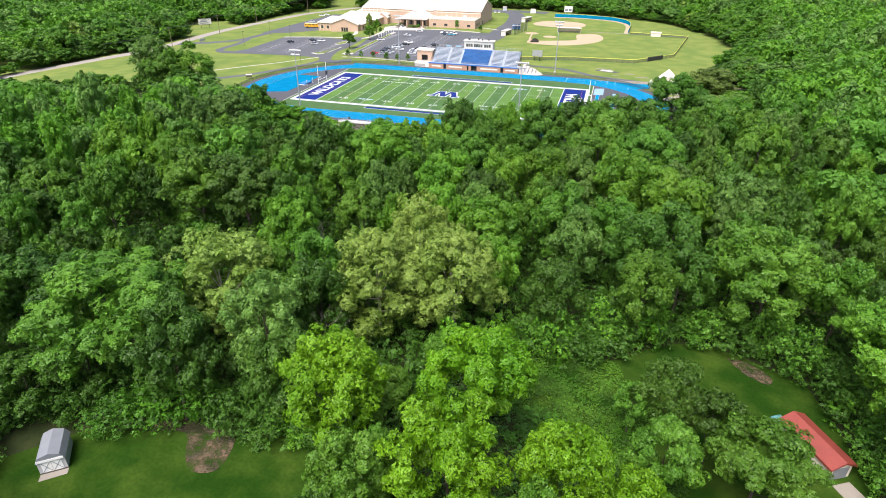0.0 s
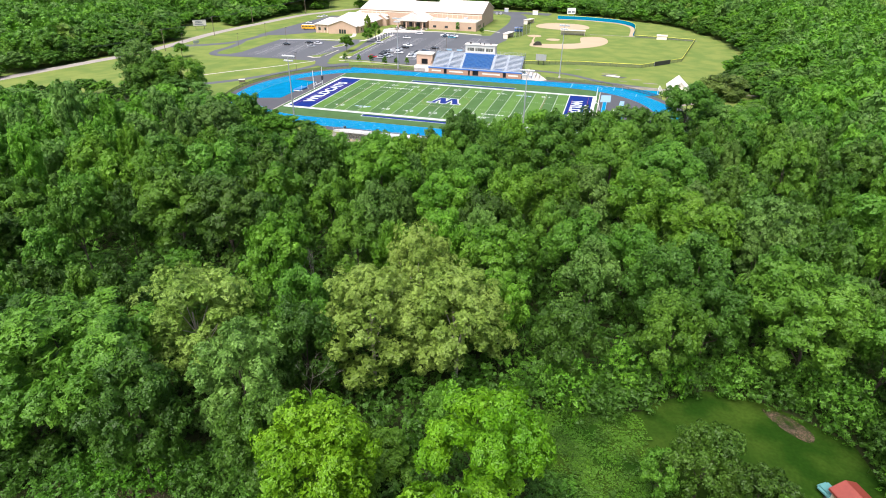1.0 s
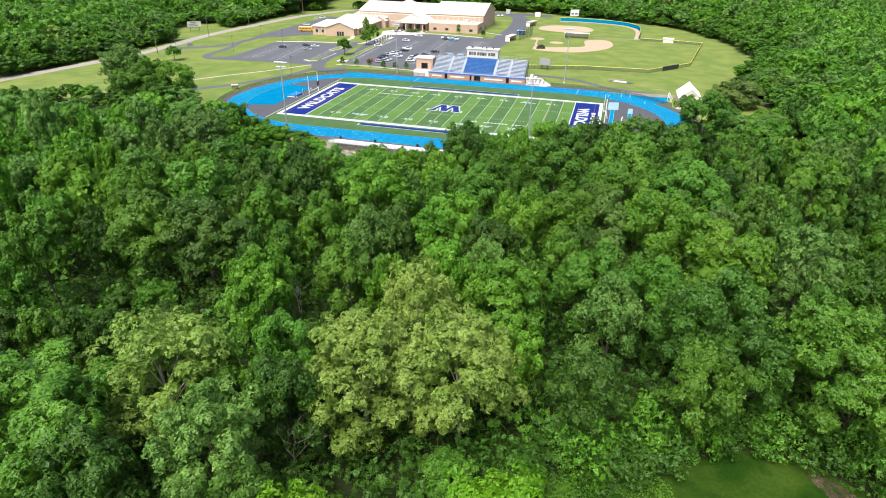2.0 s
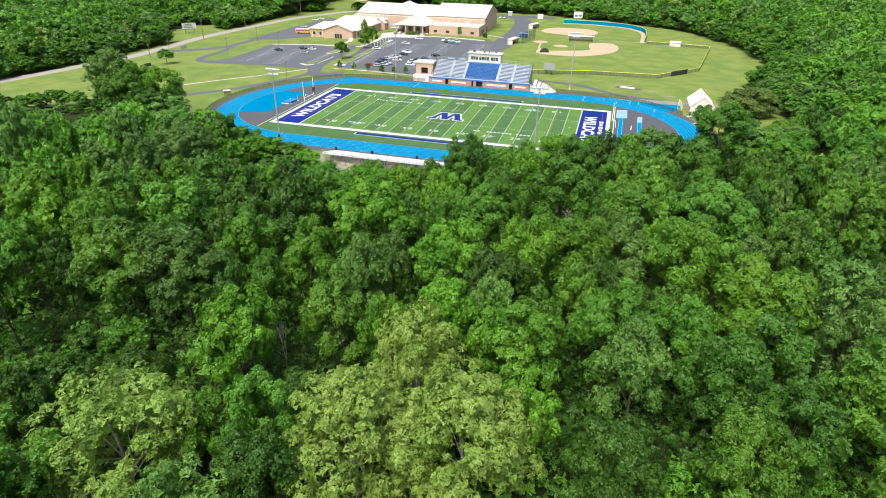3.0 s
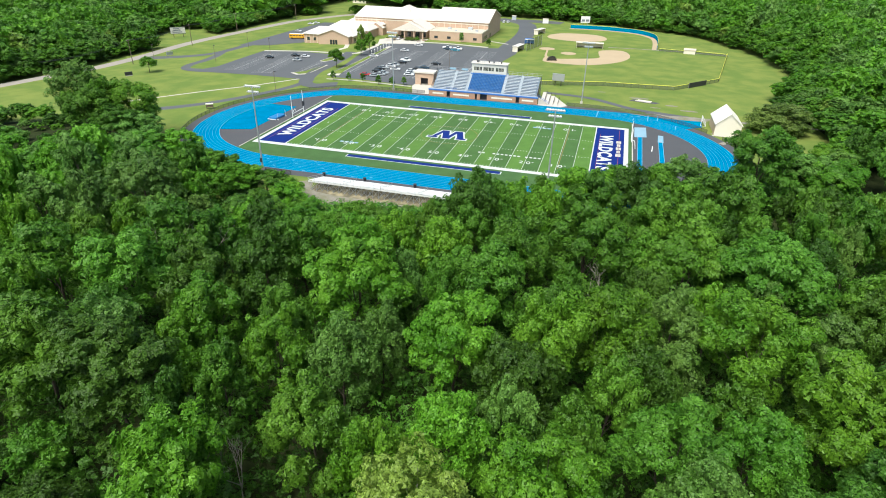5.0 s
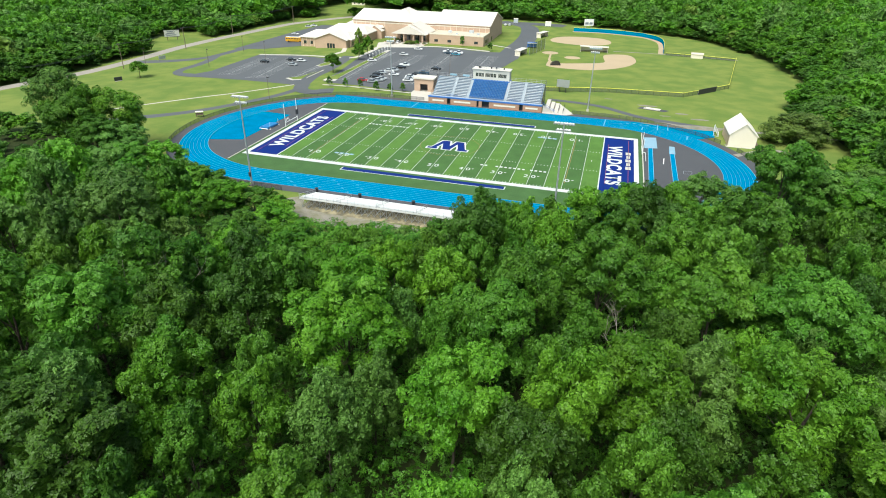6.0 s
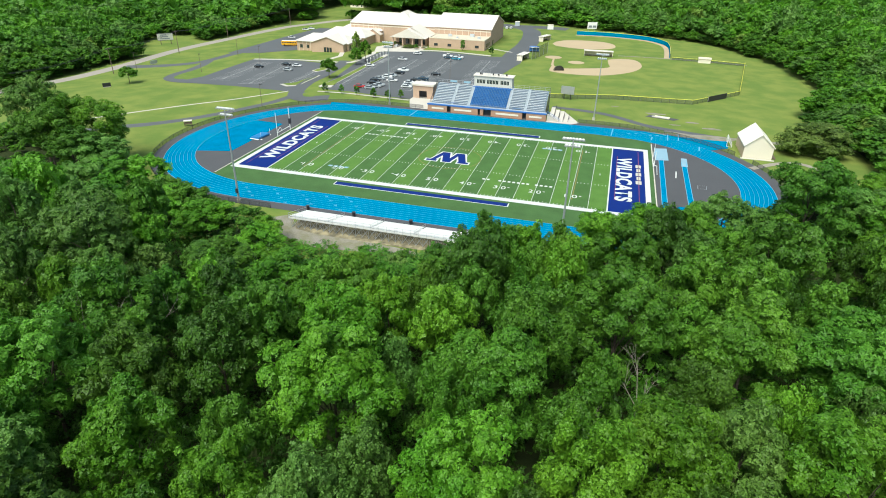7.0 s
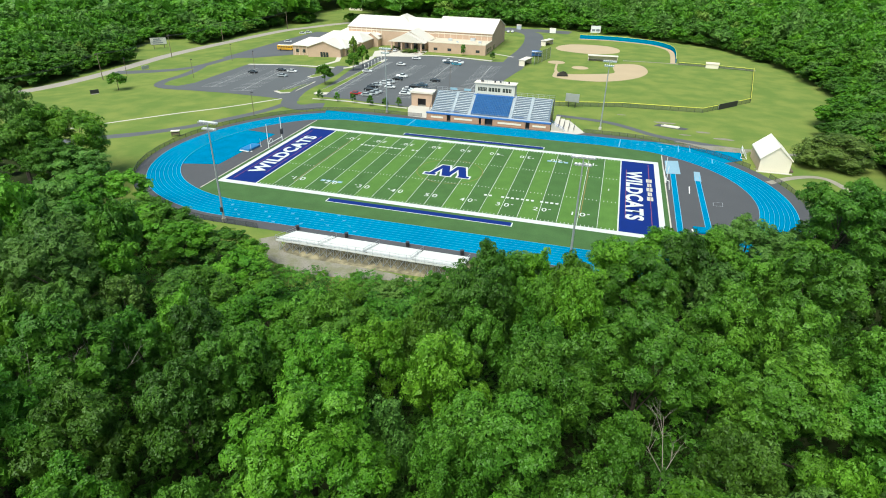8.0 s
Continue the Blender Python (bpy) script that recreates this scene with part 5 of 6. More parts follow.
for x0, x1 in ((-4.6, -1.2), (0.6, 3.6)):
    bm = bmesh.new()
    for x in np.linspace(x0, x1, 5):
        rod(bm, (x, 0.4, P1 + 0.2), (x, 0.4, P1 + 1.2), 0.04, None, 5)
    rod(bm, (x0, 0.4, P1 + 1.2), (x1, 0.4, P1 + 1.2), 0.045, None, 5); rod(bm, (x0, 0.4, P1 + 0.7), (x1, 0.4, P1 + 0.7), 0.035, None, 5)
    part("roof_rail", bm, M_STEEL, pb)
for x in (-5.4, -4.9, -0.6, 1.4, 4.4):
    part("vent", boxes((x, x + 0.5, 1.4, 2.0, P1 + 0.22, P1 + 0.9)), M_DARK, pb)
bm = bmesh.new()
for x in np.linspace(-6.6, 6.6, 6):
    for y in (0.4, 3.8):
        rod(bm, (x, y, 0), (x, y, P0 - 0.25), 0.09, None, 6)
part("support_posts", bm, M_STEEL, pb)
# ramps beside the stand
ramp = empty("access_ramp", pose(22.4, 47.2, 0.07), "white concrete access ramps and steps with blue rails", "ramp")
for k in range(4):
    bm = bmesh.new()
    x = 0.4 + k * 1.75
    v = [bm.verts.new(c) for c in ((x, 1.5, 0), (x + 1.5, 1.5, 0), (x + 1.5, 11 - k, 0), (x, 11 - k, 0), (x, 11 - k, 2.4 - 0.5 * k), (x + 1.5, 11 - k, 2.4 - 0.5 * k))]
    for f in ((0, 1, 5, 4), (1, 2, 5), (0, 4, 3), (2, 3, 4, 5), (0, 3, 2, 1)):
        bm.faces.new([v[i] for i in f])
    part("ramp_flight", bm, M_CONC, ramp)
    bm = bmesh.new()
    rod(bm, (x + 1.6, 1.5, 1.0), (x + 1.6, 11 - k, 3.3 - 0.5 * k), 0.05, None, 5)
    for t in (0, 0.33, 0.66, 1):
        y = 1.5 + t * (9.5 - k); zt = t * (2.4 - 0.5 * k)
        rod(bm, (x + 1.6, y, zt), (x + 1.6, y, zt + 0.95), 0.04, None, 5)
    part("ramp_rail", bm, M_DARK, ramp)
bm = bmesh.new()
rod(bm, (-0.4, 0.5, 3.6), (4.5, 0.5, 1.0), 0.06, None, 5); rod(bm, (-0.4, 0.5, 3.0), (4.5, 0.5, 0.5), 0.05, None, 5)
part("stair_rail", bm, M_BLUEP, ramp, "blue stair rail")
bm = bmesh.new()
for k in range(7):
    box(bm, -0.1 + k * 0.6, 0.5 + k * 0.6, 0.6, 1.4, 0, 2.3 - 0.33 * k)
part("stair_flight", bm, M_CONC, ramp)
# ticket booth
booth = empty("ticket_booth", pose(-28.6, 63.5, 0.05), "brick ticket booth with a flat cream roof and barred opening", "booth")
part("side_wall", boxes((-4.1, -3.7, 0, 5, 0, 4.9), (3.7, 4.1, 0, 5, 0, 4.9)), M_BRICK_T, booth)
part("back_wall", boxes((-3.7, 3.7, 4.6, 5, 0, 4.9)), M_BRICK_T, booth)
part("front_wall", boxes((-3.7, -1.6, 0, 0.4, 0, 4.9), (1.6, 3.7, 0, 0.4, 0, 4.9), (-1.6, 1.6, 0, 0.4, 2.9, 4.9)), M_BRICK_T, booth)
part("gate", boxes(*[(-1.55 + k * 0.4, -1.45 + k * 0.4, 0.2, 0.26, 0, 2.9) for k in range(8)]), M_DARK, booth)
# near-black panel behind the gate stands in for the shaded interior
part("inner_wall", boxes((-3.7, 3.7, 3.0, 3.1, 0, 4.5)), M_DARK, booth)
part("roof", boxes((-4.5, 4.5, -0.4, 5.4, 4.9, 5.5)), M_ROOFW, booth)

# ---- visitors' bleachers, seen from behind ----
BL = empty("bleachers", pose(-2.2, -46.9, 0), "long white aluminium bleachers on an open steel frame", "bleachers")
L0, L1 = -19.5, 19.4
NR, RB, ZR = 10, 0.78, 0.21
for r in range(NR):
    y, z = -0.5 - r * RB, 0.4 + r * ZR
    for k in range(4):
        a = L0 + k * (L1 - L0) / 4
        b = a + (L1 - L0) / 4 - (0.3 if k < 3 else 0)
        part("seat_plank", boxes((a, b, y - 0.34, y, z + 0.3, z + 0.36)), M_PLANK, BL)
        part("foot_plank", boxes((a, b, y - RB + 0.02, y - 0.36, z - 0.04, z)), M_PLANK, BL)
YE, ZE = -0.5 - NR * RB, 0.4 + NR * ZR
part("back_beam", boxes((L0, L1, YE - 0.12, YE - 0.02, ZE - 0.25, ZE + 0.15)), M_PLANK, BL)
for k in range(26):
    x = L0 + 0.4 + k * (L1 - L0 - 0.8) / 25
    bm = bmesh.new()
    for t in (0.05, 0.5, 0.97):
        rod(bm, (x, t * YE, 0), (x, t * YE, 0.35 + t * (ZE - 0.45)), 0.05, None, 5)
    rod(bm, (x, -0.4, 0.3), (x, YE, ZE - 0.12), 0.05, None, 5); rod(bm, (x, -0.4, 0.08), (x, YE, 0.08), 0.05, None, 5)
    part("frame", bm, M_STEEL, BL)
    if k < 25:
        x2 = L0 + 0.4 + (k + 1) * (L1 - L0 - 0.8) / 25
        for y in (YE * 0.97, YE * 0.5):
            top = (ZE - 0.2) * (1.0 if y < -6 else 0.5)
            bm = bmesh.new()
            rod(bm, (x, y, 0.1), (x2, y, top), 0.04, None, 5); rod(bm, (x, y, top), (x2, y, 0.1), 0.04, None, 5)
            part("cross_brace", bm, M_STEEL, BL)
bm = bmesh.new()
for k in range(23):
    x = L0 + k * (L1 - L0) / 22
    rod(bm, (x, YE - 0.14, ZE - 0.2), (x, YE - 0.14, ZE + 1.1), 0.03, None, 5)
for z in (0.6, 1.1):
    rod(bm, (L0, YE - 0.14, ZE + z), (L1, YE - 0.14, ZE + z), 0.025, None, 5)
part("back_rail", bm, M_STEEL, BL)
for k in range(5):
    x = L0 + k * (L1 - L0) / 4 - (0.15 if 0 < k < 4 else 0)
    bm = bmesh.new()
    for t in (0.03, 0.5, 0.99):
        rod(bm, (x, t * YE, 0.4 + t * (ZE - 0.4)), (x, t * YE, 1.4 + t * (ZE - 0.4)), 0.035, None, 5)
    rod(bm, (x, -0.2, 1.4), (x, YE, ZE + 1.0), 0.035, None, 5); rod(bm, (x, -0.2, 0.95), (x, YE, ZE + 0.5), 0.03, None, 5)
    part("side_rail", bm, M_STEEL, BL)
for x in (-22.2, -10.5, 3.4, 15.2):
    bin_ = empty("trash_barrel", pose(x, -45.7, 0.04), "black plastic trash barrel beside the track", "trash barrel", "trash barrels")
    part("drum", rod(bmesh.new(), (0, 0, 0), (0, 0, 1.0), 0.36, 0.42, 12), M_DARK, bin_)
    part("rim", rod(bmesh.new(), (0, 0, 1.0), (0, 0, 1.08), 0.46, 0.46, 12), M_DARK, bin_)


# ---- gabled buildings ----
def gable(root, x0, x1, y0, y1, eave, ridge, along, wall, roof, over=0.6, z0=0.0, hip=0.0):
    """Walls with gable ends and a two-slope roof; along names the ridge's axis."""
    bm = boxes((x0, x1, y0, y1, z0 - 0.5, eave))
    def tri(a, b, c, t):
        v = [bm.verts.new(p) for p in (a, b, c)] + [bm.verts.new(Vector(p) + Vector(t)) for p in (a, b, c)]
        for f in ((0, 1, 2), (5, 4, 3), (0, 3, 4, 1), (1, 4, 5, 2), (2, 5, 3, 0)):
            bm.faces.new([v[i] for i in f])
    if along == "x":
        yc = (y0 + y1) / 2
        if not hip:
            tri((x0, y0, eave), (x0, y1, eave), (x0, yc, ridge), (0.3, 0, 0)); tri((x1 - 0.3, y0, eave), (x1 - 0.3, y1, eave), (x1 - 0.3, yc, ridge), (0.3, 0, 0))
        e = [(x0 - over, y0 - over), (x1 + over, y0 - over), (x1 + over, y1 + over), (x0 - over, y1 + over)]
        ra, rb = (x0 - over + hip, yc), (x1 + over - hip, yc)
    else:
        xc = (x0 + x1) / 2
        if not hip:
            tri((x0, y0, eave), (x1, y0, eave), (xc, y0, ridge), (0, 0.3, 0)); tri((x0, y1 - 0.3, eave), (x1, y1 - 0.3, eave), (xc, y1 - 0.3, ridge), (0, 0.3, 0))
        e = [(x1 + over, y0 - over), (x1 + over, y1 + over), (x0 - over, y1 + over), (x0 - over, y0 - over)]
        ra, rb = (xc, y0 - over + hip), (xc, y1 + over - hip)
    bmesh.ops.recalc_face_normals(bm, faces=bm.faces[:])
    part("shell", bm, wall, root)
    bm = bmesh.new()
    drop = (ridge - eave) * over / max(0.1, ((y1 - y0) if along == "x" else (x1 - x0)) / 2)
    lo = [bm.verts.new((*p, eave - drop + 0.02)) for p in e]
    hi = [bm.verts.new((*p, eave - drop + 0.32)) for p in e]
    A0, B0, A1, B1 = (bm.verts.new((*ra, ridge + 0.02)), bm.verts.new((*rb, ridge + 0.02)), bm.verts.new((*ra, ridge + 0.32)), bm.verts.new((*rb, ridge + 0.32)))
    for f in ((hi[0], hi[1], B1, A1), (hi[2], hi[3], A1, B1), (lo[1], lo[0], A0, B0), (lo[3], lo[2], B0, A0), (lo[0], lo[1], hi[1], hi[0]), (lo[2], lo[3], hi[3], hi[2])):
        bm.faces.new(f)
    if hip:
        for f in ((hi[1], hi[2], B1), (hi[3], hi[0], A1), (lo[2], lo[1], B0), (lo[0], lo[3], A0), (lo[1], lo[2], hi[2], hi[1]), (lo[3], lo[0], hi[0], hi[3])):
            bm.faces.new(f)
    else:
        for f in ((lo[1], B0, B1, hi[1]), (lo[2], hi[2], B1, B0), (lo[3], A0, A1, hi[3]), (lo[0], hi[0], A1, A0)):
            bm.faces.new(f)
    bmesh.ops.recalc_face_normals(bm, faces=bm.faces[:])
    part("roof", bm, roof, root)


def pane(root, x0, x1, y0, y1, z0, z1, label="dark window"):
    w = part("window", boxes((x0, x1, y0, y1, z0, z1)), M_GLASS, root, label)
    return w


# storage barn beside the track
barn = empty("storage_barn", pose(87.5, 35, 0.0, 0, 0, 0), "cream metal storage barn with a white gable roof", "barn")
gable(barn, -4.0, 4.0, -6.4, 6.4, 3.7, 7.2, "y", M_CREAM, mat("barn_roof", (0.84, 0.79, 0.68), 0.5, 0.04, 0.2), 0.3)
part("skirt", boxes((-4.6, 4.6, -7.6, -6.7, 0, 0.1)), M_CONC, barn)
# panel in a darker tan than the siding, covering the west wall
part("side_door", boxes((-4.06, -4.003, -6.3, 6.3, 0.05, 3.5)), mat("tan_panel", (0.52, 0.40, 0.26), 0.85, 0.1, 0.4), barn, "tan panel over the whole west wall")
part("lean_to", boxes((4.4, 5.3, -5.5, 1, 0, 0.5)), M_WOOD, barn, "low timber stack against the wall")
# soccer goal beside it
sg = empty("soccer_goal", pose(80.6, 40.5, 0.1, 0, 0, 172), "white portable soccer goal with a pale net", "soccer goal")
bm = bmesh.new()
for y in (-2.7, 2.7):
    rod(bm, (0, y, 0), (0, y, 2.4), 0.07, None, 6); rod(bm, (0, y, 2.4), (-1.6, y, 0), 0.05, None, 6); rod(bm, (0, y, 0.05), (-1.6, y, 0.05), 0.05, None, 6)
rod(bm, (0, -2.7, 2.4), (0, 2.7, 2.4), 0.07, None, 6); rod(bm, (-1.6, -2.7, 0.05), (-1.6, 2.7, 0.05), 0.05, None, 6)
part("goal_frame", bm, M_WHITE, sg)
bm = bmesh.new()
bm.faces.new([bm.verts.new(c) for c in ((0, -2.7, 2.35), (0, 2.7, 2.35), (-1.6, 2.7, 0.1), (-1.6, -2.7, 0.1))])
part("net", bm, mesh_fabric("white_net", (0.8, 0.8, 0.8), 0.6), sg)

# ---- school ----
school = empty("school", pose(0, 0, 0), "long brick school with cream standing-seam metal gable roofs", "school")
def wing(name, label):
    ob = new(name); ob.parent = school; ob["label"] = label
    return ob
def gable_wing(label, *a, **k):
    gable(wing("wing", label), *a, **k)
gable_wing("tall gymnasium wing", -62.5, -28.5, 193, 232, 9.0, 14.6, "x", M_BRICK_T, M_ROOFW, 0.5)
gable_wing("long classroom wing", -118, -62.6, 197, 236, 8.2, 12.6, "x", M_BRICK_T, M_ROOFW, 0.5, -4)
gable_wing("cross gable", -96.5, -81.5, 206, 228, 9.8, 14.0, "y", M_ROOFW, M_ROOFW, 0.5, hip=7)
flatw = wing("wing", "low flat-roofed brick wing")
part("shell", boxes((-61, -28.6, 176.5, 192.9, -0.5, 5.2)), M_BRICK_T, flatw)
part("roof", boxes((-60.6, -29.0, 176.9, 192.8, 5.2, 5.35)), M_FLATROOF, flatw)
part("parapet", boxes((-61.1, -28.5, 176.4, 176.8, 5.2, 5.75), (-61.1, -60.7, 176.8, 192.9, 5.2, 5.75), (-28.9, -28.5, 176.8, 192.9, 5.2, 5.75)), M_CREAM, flatw, "cream coping")
for x in (-58, -50, -42, -34):
    pane(flatw, x, x + 2.2, 176.42, 176.47, 1.2, 2.6)
gable_wing("entrance canopy wing", -83, -64, 182, 196.4, 4.8, 9.4, "y", M_BRICK_T, M_ROOFW, 0.8)
gable_wing("hip-roofed classroom wing", -124, -97.5, 195.5, 214, 4.6, 8.5, "x", M_BRICK_T, M_ROOFW, 0.7, -3, hip=8)
gable_wing("small brick gable", -106, -97, 191.6, 204, 2.8, 5.8, "y", M_BRICK_T, M_ROOFW, 0.5, -3)
gable_wing("hip-roofed front wing", -129, -100.5, 176.4, 195.4, 3.0, 6.7, "x", M_BRICK_T, M_ROOFW, 0.7, -3, hip=7)
gable_wing("low hip-roofed front wing", -135, -102.8, 158, 176.3, 2.2, 5.2, "x", M_BRICK_T, M_ROOFW, 0.7, -4, hip=7)
W = wing("wing", "front wing with a brick gable")
gable(W, -123.5, -104, 153.8, 168, 2.35, 5.7, "y", M_BRICK_T, M_ROOFW, 0.6, -3)
for x in (-116.0, -114.3, -112.6):
    pane(W, x, x + 1.4, 153.7, 153.76, -2.4, 0.2, "glass entrance door")
for x, y in ((-133, 157.9), (-129, 157.9)):
    pane(school, x, x + 1.8, y, y + 0.06, -1.6, 0.2)
for k in range(5):
    part("downpipe", boxes((-133.6 + k * 2.4, -133.45 + k * 2.4, 157.8, 157.94, -3.0, 2.0)), M_CREAM, school)
for x in (-81, -77, -71.5, -67.5):
    pane(school.children[4], x, x + 2.4, 181.9, 181.96, 0.3, 3.2, "glazed entrance")
for x in (-83, -77, -71, -65.5):
    part("canopy_pier", boxes((x - 0.4, x + 0.4, 176.5, 177.3, -0.2, 4.4)), M_BRICK_T, school)
cn = wing("wing", "entrance canopy roof")
bm = bmesh.new()
v = [bm.verts.new(c) for c in ((-85, 176, 4.4), (-63, 176, 4.4), (-74, 176, 9.2), (-85, 182, 4.4), (-63, 182, 4.4), (-74, 182, 9.2))]
for f in ((0, 1, 2), (0, 2, 5, 3), (1, 4, 5, 2), (0, 3, 4, 1), (3, 5, 4)):
    bm.faces.new([v[i] for i in f])
part("roof", bm, M_ROOFW, cn)

for x0, x1, y, z in ((-62.5, -28.5, 192.96, 7.6), (-117.8, -62.8, 196.96, 6.8)):
    part("band_course", boxes((x0, x1, y - 0.06, y, z, z + 0.5)), M_CREAM, school, "cream band in the brickwork")
for k in range(9):
    x = -60 + k * 3.6
    part("downpipe", boxes((x, x + 0.16, 192.82, 192.95, 5.4, 8.6)), M_CREAM, school)
for k in range(7):
    part("downpipe", boxes((-116 + k * 3.2, -115.84 + k * 3.2, 196.8, 196.94, 1.0, 8.0)), M_CREAM, school)
for x, y, w, hh, z in ((-52, 185, 2.0, 1.2, 5.35), (-40, 188, 2.6, 1.4, 5.35), (-34, 182, 1.6, 1.0, 5.35), (-46, 180, 1.2, 0.8, 5.35)):
    part("rooftop_unit", boxes((x, x + w, y, y + w * 0.8, z, z + hh)), M_ALU, school, "grey rooftop air unit")
for k in range(4):
    pane(school, -102.76, -102.7, 159.5 + k * 4, 161.5 + k * 4, -1.0, 1.0)
for k in range(3):
    pane(school, -28.46, -28.4, 181 + k * 3.4, 182.6 + k * 3.4, 1.2, 3.0)
pane(school, -28.46, -28.4, 198, 200.5, 0.2, 2.6, "grey service door")
for x in (-86.5, -82.5, -67, -63):
    pl = empty("planter_bed", pose(x, 172.5, 0.06), "low round planting bed on the forecourt", "planter", "planters")
    part("kerb_ring", rod(bmesh.new(), (0, 0, 0), (0, 0, 0.25), 1.5, None, 16), M_BRICK_T, pl)
    part("soil_top", rod(bmesh.new(), (0, 0, 0.253), (0, 0, 0.3), 1.3, None, 16), M_LAWN, pl)

# ---- yard sheds ----
shed = empty("garden_shed", pose(3.4, -193.4, 0.0, 0, 0, 38), "grey garden shed with a gambrel roof and white crossed doors", "shed")
part("body", boxes((-1.5, 1.5, -2.1, 2.1, 0.25, 2.0)), mat("grey_siding", (0.45, 0.45, 0.46), 0.7, 0.06, 0.8), shed)
part("skids", boxes((-1.45, 1.45, -2.05, 2.05, 0.0, 0.247)), M_WOOD, shed)
bm = bmesh.new()
prof = [(-1.62, 1.95), (-1.15, 2.75), (0, 3.15), (1.15, 2.75), (1.62, 1.95)]
A = [bm.verts.new((x, -2.25, z)) for x, z in prof]; B = [bm.verts.new((x, 2.25, z)) for x, z in prof]
for i in range(4):
    bm.faces.new((A[i], A[i + 1], B[i + 1], B[i]))
bm.faces.new(A[::-1]); bm.faces.new(B); bm.faces.new((A[0], B[0], B[4], A[4]))
bmesh.ops.recalc_face_normals(bm, faces=bm.faces[:])
part("roof", bm, M_ROOFG, shed)
part("gable_panel", boxes((-1.45, 1.45, -2.29, -2.253, 2.0, 2.35)), M_WHITE, shed)
for s in (-1, 1):
    d = part("door", boxes((min(0.03 * s, 1.1 * s), max(0.03 * s, 1.1 * s), -2.16, -2.103, 0.3, 1.98)), M_WHITE, shed, "white door with crossed battens")
    bm = bmesh.new()
    rod(bm, (0.1 * s, -2.18, 0.4), (1.05 * s, -2.18, 1.85), 0.035, None, 4); rod(bm, (1.05 * s, -2.18, 0.4), (0.1 * s, -2.18, 1.85), 0.035, None, 4)
    part("batten", bm, M_ROOFG, d)
sheet("door_pad", [(3.5, -196.0), (5.9, -194.1), (6.4, -194.9), (4.1, -196.9)], 0.07, M_PAVE, None, "tan trodden pad before the shed doors", "pad")
rs = empty("red_roofed_shed", pose(95.4, -165.6, 0.0, 0, 0, 28), "white open-fronted shed with a red metal roof", "shed")
gable(rs, -1.55, 1.55, -4.1, 4.1, 2.1, 2.8, "y", M_CREAM, M_ROOFR, 0.35)
part("door", boxes((-1.1, 1.1, -4.16, -4.103, 0, 1.9)), M_ROOFG, rs)
sheet("concrete_pad", [(96.4, -170.6), (98.6, -169.4), (100.4, -172.6), (98.2, -173.9)], 0.07, M_PAVE, None, "pale concrete pad before the shed", "pad")
tank = empty("covered_boat", pose(92.6, -162.0, 0, 0, 0, 33), "teal tarpaulin-covered trailer beside the shed", "trailer")
bm = boxes((-0.9, 0.9, -1.6, 1.6, 0.4, 1.1))
bmesh.ops.bevel(bm, geom=bm.edges[:], offset=0.25, segments=2, affect="EDGES")
part("tarpaulin", bm, mat("teal_tarp", (0.10, 0.28, 0.28), 0.6, 0.1, 1.0), tank)
for s in (-0.85, 0.85):
    part("wheel", rod(bmesh.new(), (s - 0.1, 0, 0.3), (s + 0.1, 0, 0.3), 0.3, None, 12), M_RUBBER, tank)


# ---- vehicles ----
def car_master(name, paint, label, category, tall=0.0):
    root = empty(name, pose(0, -2000, -200), label, category, "parked cars")
    L, Wd = (2.35, 0.92) if not tall else (2.6, 0.98)
    bm = boxes((-L, L, -Wd, Wd, 0.32, 0.92 + tall))
    bmesh.ops.bevel(bm, geom=bm.edges[:], offset=0.16, segments=2, affect="EDGES")
    part("body", bm, paint, root)
    bm = bmesh.new()
    b0, t0, z0, z1 = (-1.75, 1.05), (-1.25, 0.35), 0.9 + tall, 1.42 + tall * 1.5
    if category == "pickup":
        b0, t0 = (-0.5, 1.3), (-0.3, 0.8)
    v = [bm.verts.new((x, y, z)) for z, (xa, xb), w in ((z0, b0, Wd - 0.06), (z1, t0, Wd - 0.24)) for x, y in ((xa, -w), (xb, -w), (xb, w), (xa, w))]
    for f in ((0, 1, 5, 4), (1, 2, 6, 5), (2, 3, 7, 6), (3, 0, 4, 7), (4, 5, 6, 7)):
        bm.faces.new([v[i] for i in f])
    part("glasshouse", bm, M_GLASS, root, "dark car windows")
    part("roof_panel", boxes((t0[0], t0[1], -Wd + 0.24, Wd - 0.24, z1 + 0.003, z1 + 0.05)), paint, root)
    for x in (-1.45, 1.45):
        for s in (-1, 1):
            w = part("wheel", rod(bmesh.new(), (x, s * (Wd - 0.2), 0.33), (x, s * (Wd + 0.03), 0.33), 0.33, None, 12), M_RUBBER, root)
            part("rim", rod(bmesh.new(), (x, s * (Wd + 0.031), 0.33), (x, s * (Wd + 0.05), 0.33), 0.2, None, 10), M_ALU, w)
    return root


def car_paint(name, c):
    return mat(name, c, 0.25, 0.03, 0.5, spec=0.7)


